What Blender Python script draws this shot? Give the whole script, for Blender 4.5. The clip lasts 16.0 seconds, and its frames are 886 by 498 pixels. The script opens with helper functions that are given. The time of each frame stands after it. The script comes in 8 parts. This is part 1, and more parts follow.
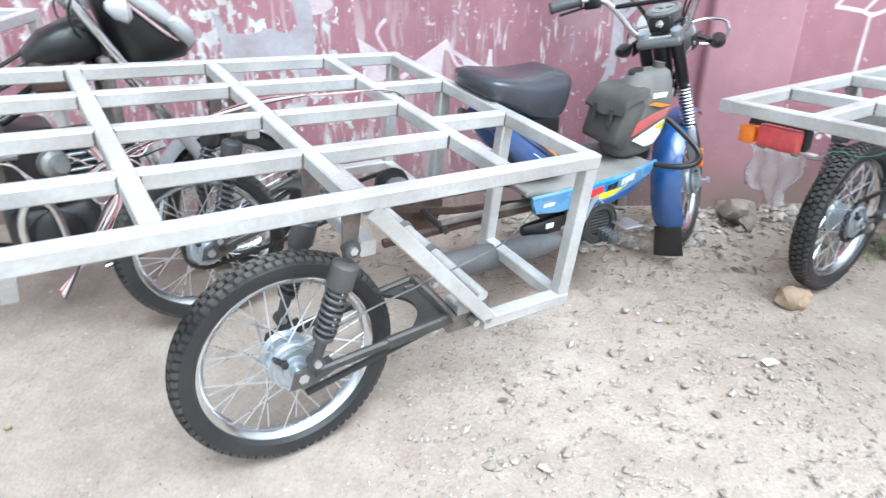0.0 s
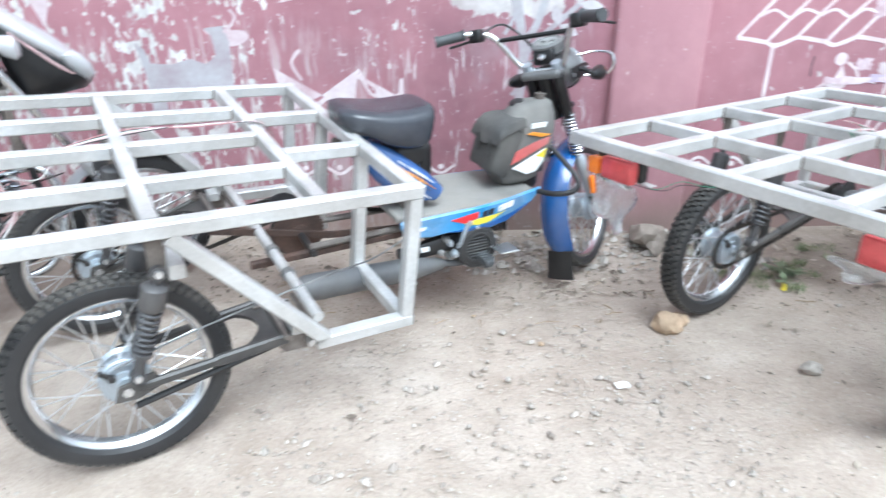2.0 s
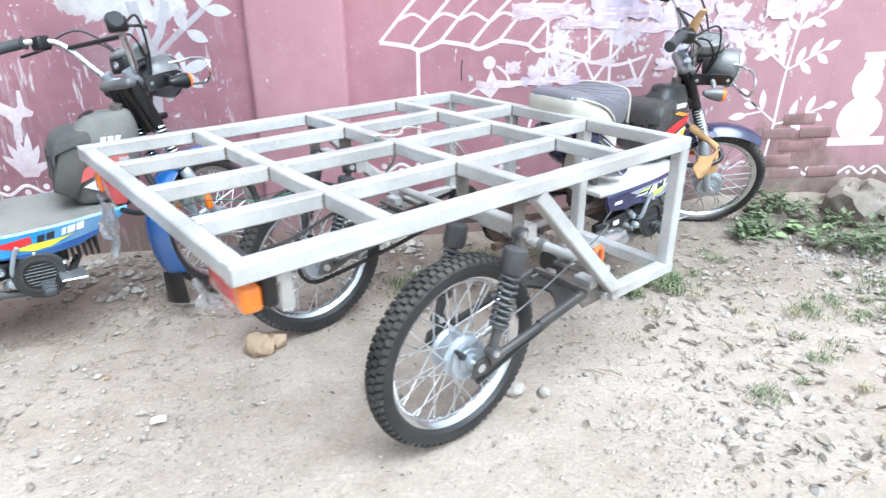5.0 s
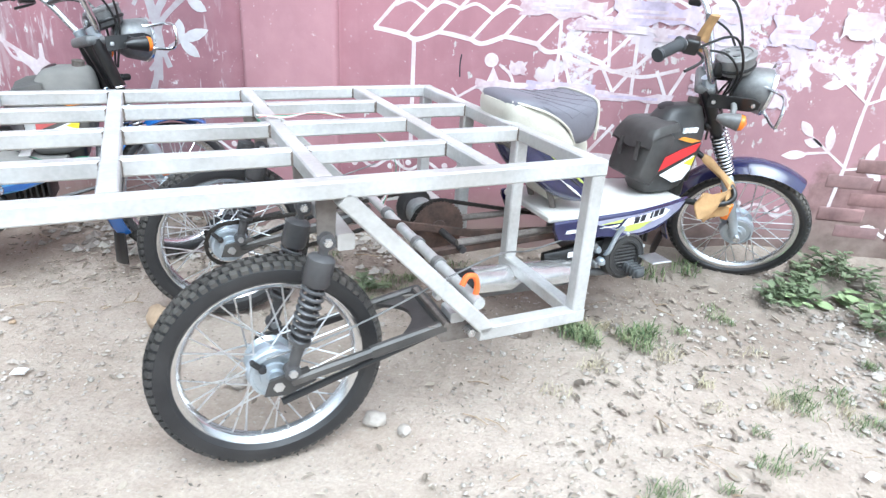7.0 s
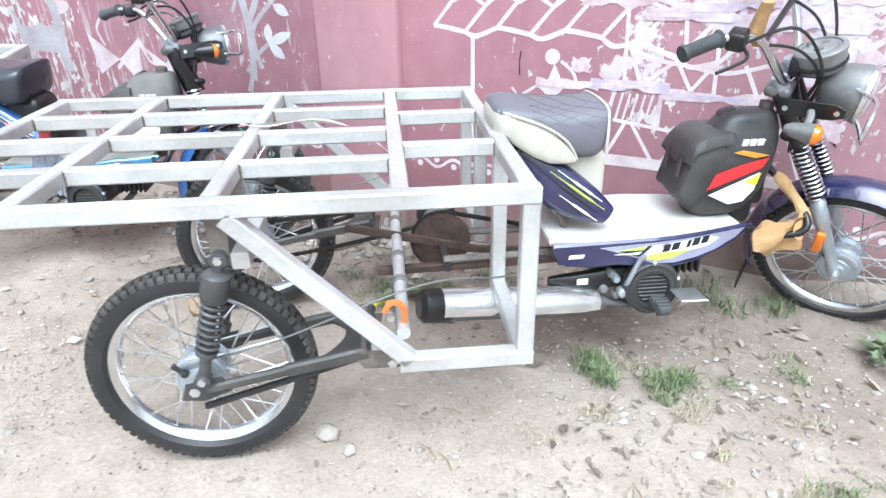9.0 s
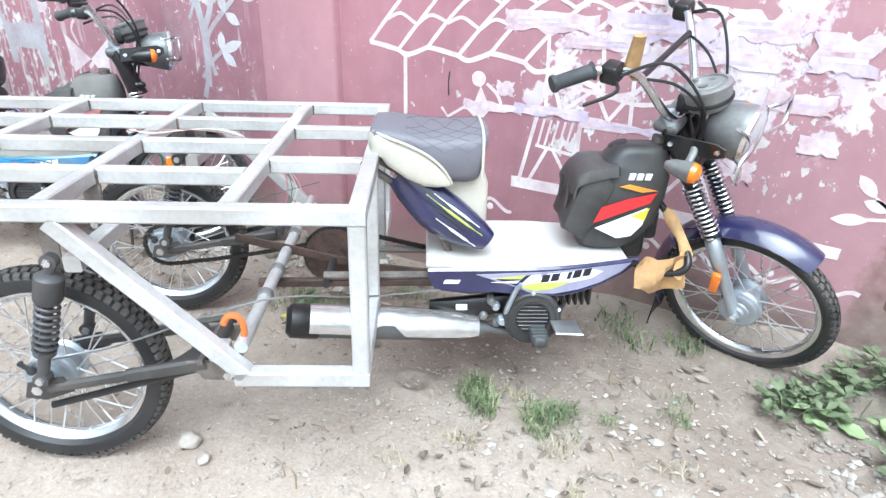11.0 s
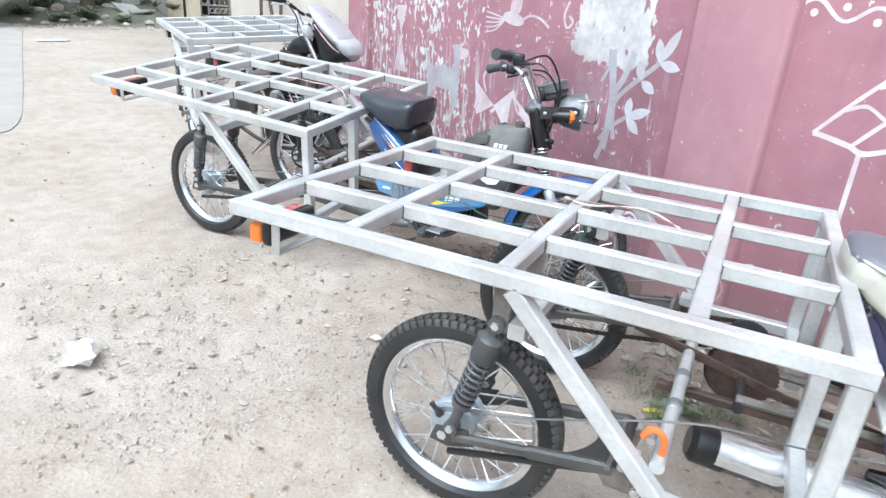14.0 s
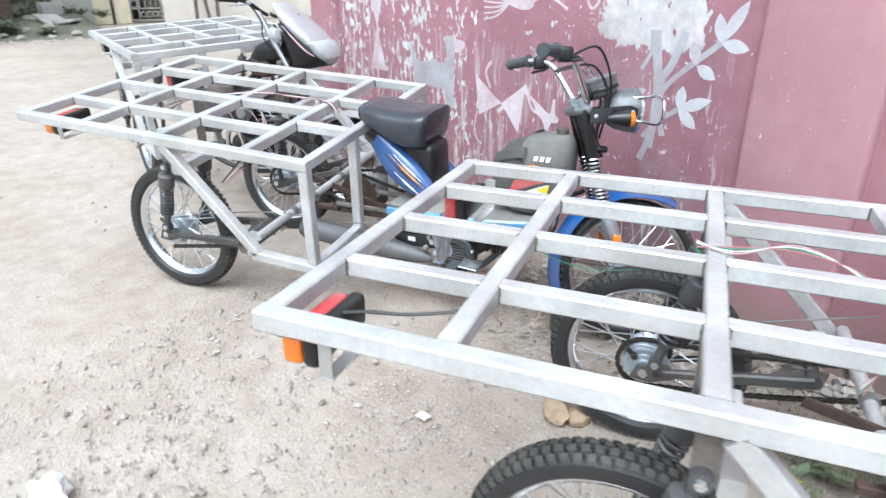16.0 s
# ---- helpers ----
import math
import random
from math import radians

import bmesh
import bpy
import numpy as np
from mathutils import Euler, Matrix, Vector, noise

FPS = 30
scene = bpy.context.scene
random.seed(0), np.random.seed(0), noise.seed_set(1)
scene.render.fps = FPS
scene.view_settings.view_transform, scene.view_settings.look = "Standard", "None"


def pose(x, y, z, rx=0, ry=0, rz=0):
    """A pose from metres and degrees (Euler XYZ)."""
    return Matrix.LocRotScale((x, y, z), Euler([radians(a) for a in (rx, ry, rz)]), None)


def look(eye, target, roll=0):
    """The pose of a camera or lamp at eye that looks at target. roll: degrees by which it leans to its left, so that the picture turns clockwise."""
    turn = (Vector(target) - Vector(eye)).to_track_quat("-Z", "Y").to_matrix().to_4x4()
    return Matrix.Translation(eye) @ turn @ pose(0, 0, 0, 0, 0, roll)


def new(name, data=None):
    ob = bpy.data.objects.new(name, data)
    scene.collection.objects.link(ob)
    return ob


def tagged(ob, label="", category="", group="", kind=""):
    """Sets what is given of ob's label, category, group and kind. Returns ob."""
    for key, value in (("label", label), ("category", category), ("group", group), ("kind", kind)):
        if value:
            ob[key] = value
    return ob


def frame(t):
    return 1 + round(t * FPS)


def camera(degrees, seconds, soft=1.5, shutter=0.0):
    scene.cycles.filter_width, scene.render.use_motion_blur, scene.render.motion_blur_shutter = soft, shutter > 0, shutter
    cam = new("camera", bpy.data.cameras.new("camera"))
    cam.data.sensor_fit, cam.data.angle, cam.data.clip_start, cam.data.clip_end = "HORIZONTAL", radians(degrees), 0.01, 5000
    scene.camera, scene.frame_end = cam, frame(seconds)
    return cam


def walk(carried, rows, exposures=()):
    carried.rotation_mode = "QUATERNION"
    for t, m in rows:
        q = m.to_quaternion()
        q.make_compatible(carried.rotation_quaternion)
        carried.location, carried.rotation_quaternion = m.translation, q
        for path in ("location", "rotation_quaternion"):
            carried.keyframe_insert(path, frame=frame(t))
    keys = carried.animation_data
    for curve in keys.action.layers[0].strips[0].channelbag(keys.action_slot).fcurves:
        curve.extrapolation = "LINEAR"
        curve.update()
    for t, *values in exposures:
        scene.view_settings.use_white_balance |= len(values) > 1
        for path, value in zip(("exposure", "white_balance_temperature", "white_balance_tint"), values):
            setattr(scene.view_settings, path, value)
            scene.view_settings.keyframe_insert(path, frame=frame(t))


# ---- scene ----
cam = camera(69.9, 16.0, soft=1.35, shutter=0.5)
ROWS = [
    (0.0, 0.809, -0.880, 1.245, 63.81, 0.17, -2.85),
    (0.5, 0.949, -0.919, 1.226, 63.54, -0.81, 4.53),
    (1.0, 1.080, -0.932, 1.236, 62.73, -0.94, 8.27),
    (1.5, 1.168, -0.832, 1.236, 63.73, -0.91, 7.02),
    (2.0, 1.339, -0.977, 1.309, 65.27, 0.45, -0.70),
    (2.5, 1.572, -0.982, 1.295, 66.15, 1.45, -3.20),
    (3.0, 1.825, -0.997, 1.274, 65.63, -0.10, -7.07),
    (3.5, 2.081, -0.671, 1.165, 63.93, 1.20, -10.88),
    (4.0, 2.286, -0.424, 1.090, 64.727, 0.256, -14.381),
    (4.5, 2.336, -0.867, 1.270, 65.61, -0.12, -12.00),
    (5.0, 2.582, -0.928, 1.277, 65.90, 0.11, -8.63),
    (5.2, 2.669, -0.902, 1.271, 65.89, 1.29, -8.47),
    (7.3, 3.456, -0.664, 1.213, 65.90, -2.58, 8.31),
    (7.5, 3.500, -0.624, 1.248, 64.70, -1.35, 8.76),
    (8.0, 3.637, -0.579, 1.246, 66.22, -0.19, 13.95),
    (8.5, 3.870, -0.473, 1.246, 65.03, -2.65, 22.15),
    (9.0, 3.994, -0.384, 1.272, 64.05, 1.05, 25.64),
    (9.5, 4.062, -0.215, 1.266, 63.20, -0.36, 27.05),
    (9.7, 4.107, -0.184, 1.273, 64.63, -0.66, 27.01),
    (11.8, 4.450, -0.160, 1.291, 64.92, -2.41, 37.24),
    (12.0, 4.426, -0.183, 1.280, 65.01, -2.83, 41.76),
    (12.5, 4.350, -0.262, 1.291, 65.90, -4.16, 51.75),
    (13.0, 4.279, -0.301, 1.299, 66.40, -4.34, 58.42),
    (13.5, 4.141, -0.311, 1.330, 67.80, -5.02, 59.51),
    (14.0, 3.990, -0.295, 1.343, 67.89, -3.87, 58.20),
    (14.5, 3.886, -0.297, 1.344, 67.28, -3.90, 58.24),
    (15.0, 3.732, -0.226, 1.349, 67.94, -1.46, 58.78),
    (15.5, 3.570, -0.207, 1.330, 67.72, -1.98, 57.02),
    (16.0, 3.351, -0.230, 1.343, 66.67, 0.02, 52.77),
]
walk(cam, [(t, pose(x, y, z, rx, ry, rz)) for t, x, y, z, rx, ry, rz in ROWS], exposures=[(0.0, 0.96, 5530, 2.5), (5.0, 1.0, 5480, 2), (9.5, 1.01, 5600, 2.5), (12.0, 1.0, 5600, 2), (12.5, 0.99, 5580, 2.5), (13.0, 0.89, 5560, 2.5), (14.0, 0.81, 5560, 2.5), (16.0, 0.80, 5620, 3)])

# ---- light: bright overcast sky, weak wide sun ----
world = bpy.data.worlds.new("overcast_sky")
scene.world = world
world.use_nodes = True
wn = world.node_tree
sky = wn.nodes.new("ShaderNodeTexSky")
sky.sky_type, sky.sun_disc = "NISHITA", False
sky.sun_elevation, sky.sun_rotation = radians(60), radians(151)
sky.air_density, sky.dust_density, sky.ozone_density = 1.0, 6.0, 1.0
pale = wn.nodes.new("ShaderNodeHueSaturation")
pale.inputs["Saturation"].default_value = 0.12
wn.links.new(sky.outputs[0], pale.inputs["Color"])
wn.links.new(pale.outputs[0], wn.nodes["Background"].inputs["Color"])
wn.nodes["Background"].inputs["Strength"].default_value = 0.15
sun = new("sun", bpy.data.lights.new("sun", "SUN"))
sun.data.energy, sun.data.angle, sun.data.color = 1.1, radians(50), (1.0, 0.985, 0.97)
sun.matrix_world = look((2.2, -4.0, 8.0), (0, 0, 0))


# ---- materials ----
def make(name, base, rough=0.6, metal=0.0, vary=0.25, scale=8.0, bump=0.0, fine=60.0, tint=None, dust=0.0, dust_col=(0.42, 0.37, 0.31), coat=0.0, trans=0.0):
    """A surface with two scales of variation, a fine relief and an optional layer of dust."""
    m = bpy.data.materials.new(name)
    m.use_nodes = True
    nt = m.node_tree
    b = nt.nodes["Principled BSDF"]
    tc = nt.nodes.new("ShaderNodeTexCoord")
    info = nt.nodes.new("ShaderNodeObjectInfo")
    off = nt.nodes.new("ShaderNodeVectorMath")
    off.operation = "ADD"
    nt.links.new(tc.outputs["Object"], off.inputs[0])
    nt.links.new(info.outputs["Random"], off.inputs[1])
    n1 = nt.nodes.new("ShaderNodeTexNoise")
    n1.inputs["Scale"].default_value, n1.inputs["Detail"].default_value = scale, 5.0
    n2 = nt.nodes.new("ShaderNodeTexNoise")
    n2.inputs["Scale"].default_value, n2.inputs["Detail"].default_value = fine, 4.0
    for n in (n1, n2):
        nt.links.new(off.outputs[0], n.inputs["Vector"])
    add = nt.nodes.new("ShaderNodeMath")
    add.operation = "MULTIPLY_ADD"
    add.inputs[1].default_value = 0.4
    nt.links.new(n2.outputs["Fac"], add.inputs[0])
    nt.links.new(n1.outputs["Fac"], add.inputs[2])
    ramp = nt.nodes.new("ShaderNodeMapRange")
    ramp.inputs["From Min"].default_value, ramp.inputs["From Max"].default_value = 0.45, 0.95
    nt.links.new(add.outputs[0], ramp.inputs["Value"])
    mix = nt.nodes.new("ShaderNodeMix")
    mix.data_type = "RGBA"
    low = tint or tuple(c * (1 - vary) for c in base)
    high = tuple(min(1.0, c * (1 + vary * 0.6)) for c in base)
    mix.inputs["A"].default_value, mix.inputs["B"].default_value = (*low, 1), (*high, 1)
    nt.links.new(ramp.outputs[0], mix.inputs["Factor"])
    colour = mix.outputs["Result"]
    if dust > 0:
        n3 = nt.nodes.new("ShaderNodeTexNoise")
        n3.inputs["Scale"].default_value, n3.inputs["Detail"].default_value = 5.0, 6.0
        nt.links.new(off.outputs[0], n3.inputs["Vector"])
        r3 = nt.nodes.new("ShaderNodeMapRange")
        r3.inputs["From Min"].default_value, r3.inputs["From Max"].default_value = 0.35, 0.7
        r3.inputs["To Max"].default_value = dust
        nt.links.new(n3.outputs["Fac"], r3.inputs["Value"])
        mx = nt.nodes.new("ShaderNodeMix")
        mx.data_type = "RGBA"
        mx.inputs["B"].default_value = (*dust_col, 1)
        nt.links.new(r3.outputs[0], mx.inputs["Factor"])
        nt.links.new(colour, mx.inputs["A"])
        colour = mx.outputs["Result"]
    nt.links.new(colour, b.inputs["Base Color"])
    rr = nt.nodes.new("ShaderNodeMapRange")
    rr.inputs["To Min"].default_value, rr.inputs["To Max"].default_value = max(0.03, rough - 0.12), min(1.0, rough + 0.12)
    nt.links.new(n1.outputs["Fac"], rr.inputs["Value"])
    nt.links.new(rr.outputs[0], b.inputs["Roughness"])
    b.inputs["Metallic"].default_value = metal
    b.inputs["Coat Weight"].default_value = coat
    b.inputs["Transmission Weight"].default_value = trans
    if bump > 0:
        bp = nt.nodes.new("ShaderNodeBump")
        bp.inputs["Strength"].default_value, bp.inputs["Distance"].default_value = bump, 0.004
        nt.links.new(add.outputs[0], bp.inputs["Height"])
        nt.links.new(bp.outputs[0], b.inputs["Normal"])
    return m


STEEL = make("galvanised_steel", (0.625, 0.630, 0.630), 0.40, 0.30, 0.24, 6.0, 0.14, 85.0, tint=(0.43, 0.435, 0.435), dust=0.48, dust_col=(0.36, 0.325, 0.285))
WELD = make("weld_burn", (0.20, 0.165, 0.14), 0.7, 0.3, 0.4, 30.0, 0.5)
RUBBER = make("tyre_rubber", (0.022, 0.022, 0.023), 0.75, 0.0, 0.3, 10.0, 0.15, 90.0, dust=0.75, dust_col=(0.15, 0.137, 0.12))
SIDEWALL = make("tyre_sidewall", (0.019, 0.019, 0.021), 0.5, 0.0, 0.3, 10.0, 0.1, 90.0, dust=0.14, dust_col=(0.12, 0.11, 0.10))
CHROME = make("chrome", (0.74, 0.75, 0.77), 0.20, 1.0, 0.12, 12.0, 0.0, dust=0.12, dust_col=(0.5, 0.46, 0.4))
SHOCK_GREY = make("dusty_strut_paint", (0.052, 0.052, 0.057), 0.42, 0.1, 0.3, 12.0, 0.1, 80.0, dust=0.35, dust_col=(0.20, 0.19, 0.18))
ARM_PAINT = make("dusty_arm_paint", (0.042, 0.041, 0.041), 0.45, 0.1, 0.35, 9.0, 0.15, 70.0, dust=0.42, dust_col=(0.19, 0.172, 0.155))
FAN = make("dusty_fan_cover", (0.030, 0.030, 0.032), 0.45, 0.1, 0.35, 14.0, 0.2, 80.0, dust=0.25, dust_col=(0.16, 0.15, 0.135))
CHAIN_OIL = make("oily_chain", (0.03, 0.028, 0.026), 0.4, 0.4, 0.4, 60.0, dust=0.2, dust_col=(0.14, 0.12, 0.10))
SPRING = make("spring_steel", (0.11, 0.11, 0.115), 0.45, 0.4, 0.3, 14.0, 0.1)
SPOKE = make("spoke_steel", (0.72, 0.73, 0.74), 0.3, 0.9, 0.15, 20.0)
ALU = make("cast_aluminium", (0.52, 0.58, 0.64), 0.42, 0.7, 0.2, 14.0, 0.15, 120.0, dust=0.15)
BLACK = make("black_paint", (0.012, 0.012, 0.013), 0.32, 0.0, 0.3, 10.0, 0.05, 80.0, dust=0.07, dust_col=(0.15, 0.135, 0.12))
GREASY = make("greasy_engine_metal", (0.055, 0.055, 0.058), 0.42, 0.5, 0.45, 16.0, 0.3, 90.0, dust=0.28, dust_col=(0.16, 0.14, 0.12))
DUSTY_METAL = make("dusty_grey_metal", (0.19, 0.195, 0.20), 0.45, 0.35, 0.35, 10.0, 0.15, 80.0, dust=0.35, dust_col=(0.34, 0.32, 0.29))
PALE_DIAL = make("dusty_dial", (0.20, 0.215, 0.21), 0.35, 0.0, 0.35, 22.0, 0.1, dust=0.5, dust_col=(0.38, 0.38, 0.36), coat=0.3)
DARK_GRIP = make("dusty_grip_rubber", (0.045, 0.05, 0.055), 0.6, 0.0, 0.3, 12.0, 0.1, dust=0.3, dust_col=(0.16, 0.16, 0.16))
RUST = make("rusty_steel", (0.105, 0.064, 0.050), 0.75, 0.25, 0.45, 16.0, 0.4, 90.0, tint=(0.042, 0.030, 0.026))
BLUE = make("blue_plastic", (0.009, 0.080, 0.28), 0.22, 0.0, 0.15, 6.0, 0.02, coat=0.6, dust=0.12)
SKY_BLUE = make("light_blue_plastic", (0.035, 0.26, 0.56), 0.28, 0.0, 0.35, 4.0, 0.03, coat=0.5, dust=0.34)
NAVY = make("violet_blue_plastic", (0.016, 0.016, 0.075), 0.18, 0.0, 0.3, 9.0, 0.02, coat=0.8, dust=0.10, dust_col=(0.26, 0.26, 0.30))
TANK_A = make("very_dusty_tank", (0.10, 0.10, 0.098), 0.7, 0.0, 0.3, 7.0, 0.15, 60.0, dust=0.7, dust_col=(0.27, 0.255, 0.23))
TANK = make("dusty_black_plastic", (0.022, 0.022, 0.024), 0.42, 0.0, 0.3, 7.0, 0.15, 60.0, dust=0.42, dust_col=(0.19, 0.18, 0.165))
CLOTH = make("grey_canvas", (0.062, 0.061, 0.06), 0.9, 0.0, 0.35, 7.0, 0.5, 120.0, dust=0.35, dust_col=(0.21, 0.195, 0.175))
VINYL = make("black_seat_vinyl", (0.030, 0.034, 0.045), 0.20, 0.0, 0.3, 8.0, 0.08, 140.0, dust=0.22, dust_col=(0.16, 0.16, 0.165))
BAG = make("black_bag_vinyl", (0.028, 0.027, 0.027), 0.5, 0.0, 0.35, 8.0, 0.6, 40.0, dust=0.45, dust_col=(0.17, 0.16, 0.15))
GREY_VINYL = make("grey_seat_vinyl", (0.16, 0.155, 0.18), 0.5, 0.0, 0.15, 8.0, 0.1, 140.0)
SEAM = make("seat_seam", (0.135, 0.13, 0.152), 0.7, vary=0.1)
CREAM = make("cream_seat_vinyl", (0.56, 0.53, 0.455), 0.5, 0.0, 0.15, 8.0, 0.1, 140.0, dust=0.15)
MAT_GREY = make("dusty_grey_foot_mat", (0.21, 0.205, 0.195), 0.8, 0.0, 0.3, 6.0, 0.3, 120.0, dust=0.5, dust_col=(0.36, 0.33, 0.28))
MAT_WHITE = make("pale_foot_mat", (0.62, 0.61, 0.585), 0.5, 0.0, 0.12, 5.0, 0.1, 120.0, dust=0.25)
EXH_GREY = make("dusty_silencer", (0.115, 0.12, 0.13), 0.6, 0.4, 0.3, 8.0, 0.15, dust=0.4, dust_col=(0.25, 0.24, 0.22))
EXH_WHITE = make("bright_heat_shield", (0.80, 0.80, 0.80), 0.24, 0.75, 0.1, 8.0, 0.1, tint=(0.50, 0.49, 0.48), dust=0.22, dust_col=(0.30, 0.27, 0.24))
RED = make("red_sticker", (0.62, 0.03, 0.035), 0.35, vary=0.1)
RED_D = make("dusty_red_sticker", (0.56, 0.07, 0.07), 0.45, 0.0, 0.2, 9.0, dust=0.45, dust_col=(0.45, 0.36, 0.33))
YELLOW = make("yellow_sticker", (0.75, 0.62, 0.05), 0.35, vary=0.1)
ORANGE_S = make("orange_sticker", (0.75, 0.30, 0.04), 0.35, vary=0.1)
WHITE_S = make("white_sticker", (0.80, 0.81, 0.82), 0.35, vary=0.06)
LIME = make("lime_sticker", (0.50, 0.58, 0.12), 0.35, vary=0.1)
# lilac of the sky mirrored in the violet skirt, as a flat colour
SKY_SHEEN = make("lilac_sky_sheen", (0.33, 0.325, 0.44), 0.22, vary=0.2, coat=0.6)
INK = make("dark_sticker", (0.02, 0.02, 0.03), 0.4, vary=0.1)
RED_LENS = make("red_lens", (0.66, 0.085, 0.09), 0.15, 0.0, 0.15, 30.0, coat=0.6)
AMBER = make("amber_lens", (0.85, 0.21, 0.012), 0.15, 0.0, 0.12, 30.0, coat=0.6)
WRAP = make("clear_wrap", (0.88, 0.88, 0.88), 0.22, 0.0, 0.05, 20.0, trans=0.88)
GLASS = make("lamp_glass", (0.85, 0.87, 0.88), 0.08, 0.0, 0.05, 20.0, trans=0.5)
SILVER = make("silver_plastic", (0.55, 0.56, 0.58), 0.32, 0.4, 0.15, 8.0, coat=0.4, dust=0.15)
ORANGE = make("orange_strap", (0.80, 0.17, 0.04), 0.6, vary=0.15)
RAG = make("brown_rag", (0.45, 0.28, 0.13), 0.9, 0.0, 0.35, 12.0, 0.5)
W_RED = make("red_wire", (0.44, 0.19, 0.19), 0.45, vary=0.1)
W_PINK = make("pink_wire", (0.60, 0.42, 0.42), 0.5, vary=0.1)
W_GREEN = make("green_wire", (0.05, 0.24, 0.14), 0.45, vary=0.1)
W_BLACK = make("black_wire", (0.02, 0.02, 0.02), 0.45, vary=0.1)
W_WHITE = make("white_wire", (0.7, 0.7, 0.68), 0.45, vary=0.1)
PAINT_W = make("white_mural_paint", (0.72, 0.68, 0.69), 0.85, 0.0, 0.14, 9.0, 0.15, 60.0, tint=(0.56, 0.44, 0.46))
PAINT_G = make("grey_mural_paint", (0.39, 0.39, 0.41), 0.85, 0.0, 0.25, 6.0, 0.15, 40.0, tint=(0.33, 0.27, 0.29))
PAPER = make("white_paper", (0.78, 0.77, 0.76), 0.8, 0.0, 0.1, 10.0, 0.2)
PASTED = make("pasted_paper", (0.69, 0.65, 0.68), 0.8, 0.0, 0.2, 8.0, 0.2, 50.0, tint=(0.44, 0.27, 0.31))
GRIMY = make("grimy_bracket_steel", (0.20, 0.18, 0.165), 0.65, 0.3, 0.4, 16.0, 0.35, 90.0, tint=(0.085, 0.068, 0.058), dust=0.3, dust_col=(0.27, 0.24, 0.21))
POSTER = make("lilac_poster", (0.60, 0.51, 0.65), 0.7, 0.0, 0.3, 14.0, 0.1)
STONE = make("grey_stone", (0.40, 0.362, 0.322), 0.9, 0.0, 0.3, 14.0, 0.5, 70.0)
BROWN_STONE = make("brown_stone", (0.45, 0.33, 0.225), 0.9, 0.0, 0.3, 12.0, 0.5, 70.0)
LEAF = make("weed_leaf", (0.165, 0.205, 0.115), 0.55, 0.0, 0.4, 25.0, 0.1)
GRASS = make("grass_blade", (0.15, 0.19, 0.08), 0.6, 0.0, 0.4, 25.0, 0.1)
TWIG = make("dry_litter", (0.30, 0.22, 0.14), 0.9, 0.0, 0.4, 25.0, 0.2)
CONCRETE = make("concrete", (0.46, 0.44, 0.41), 0.9, 0.0, 0.2, 4.0, 0.3, 50.0)
CREAM_WALL = make("cream_plaster", (0.80, 0.71, 0.54), 0.9, 0.0, 0.2, 2.0, 0.2, 30.0)
IRON = make("dark_iron", (0.05, 0.048, 0.045), 0.6, 0.5, 0.3, 20.0)
BARK = make("bark", (0.12, 0.09, 0.065), 0.9, 0.0, 0.4, 14.0, 0.5)
SCREED = make("smooth_slab", (0.372, 0.334, 0.298), 0.85, 0.0, 0.15, 2.0, 0.1, 30.0)


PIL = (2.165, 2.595)


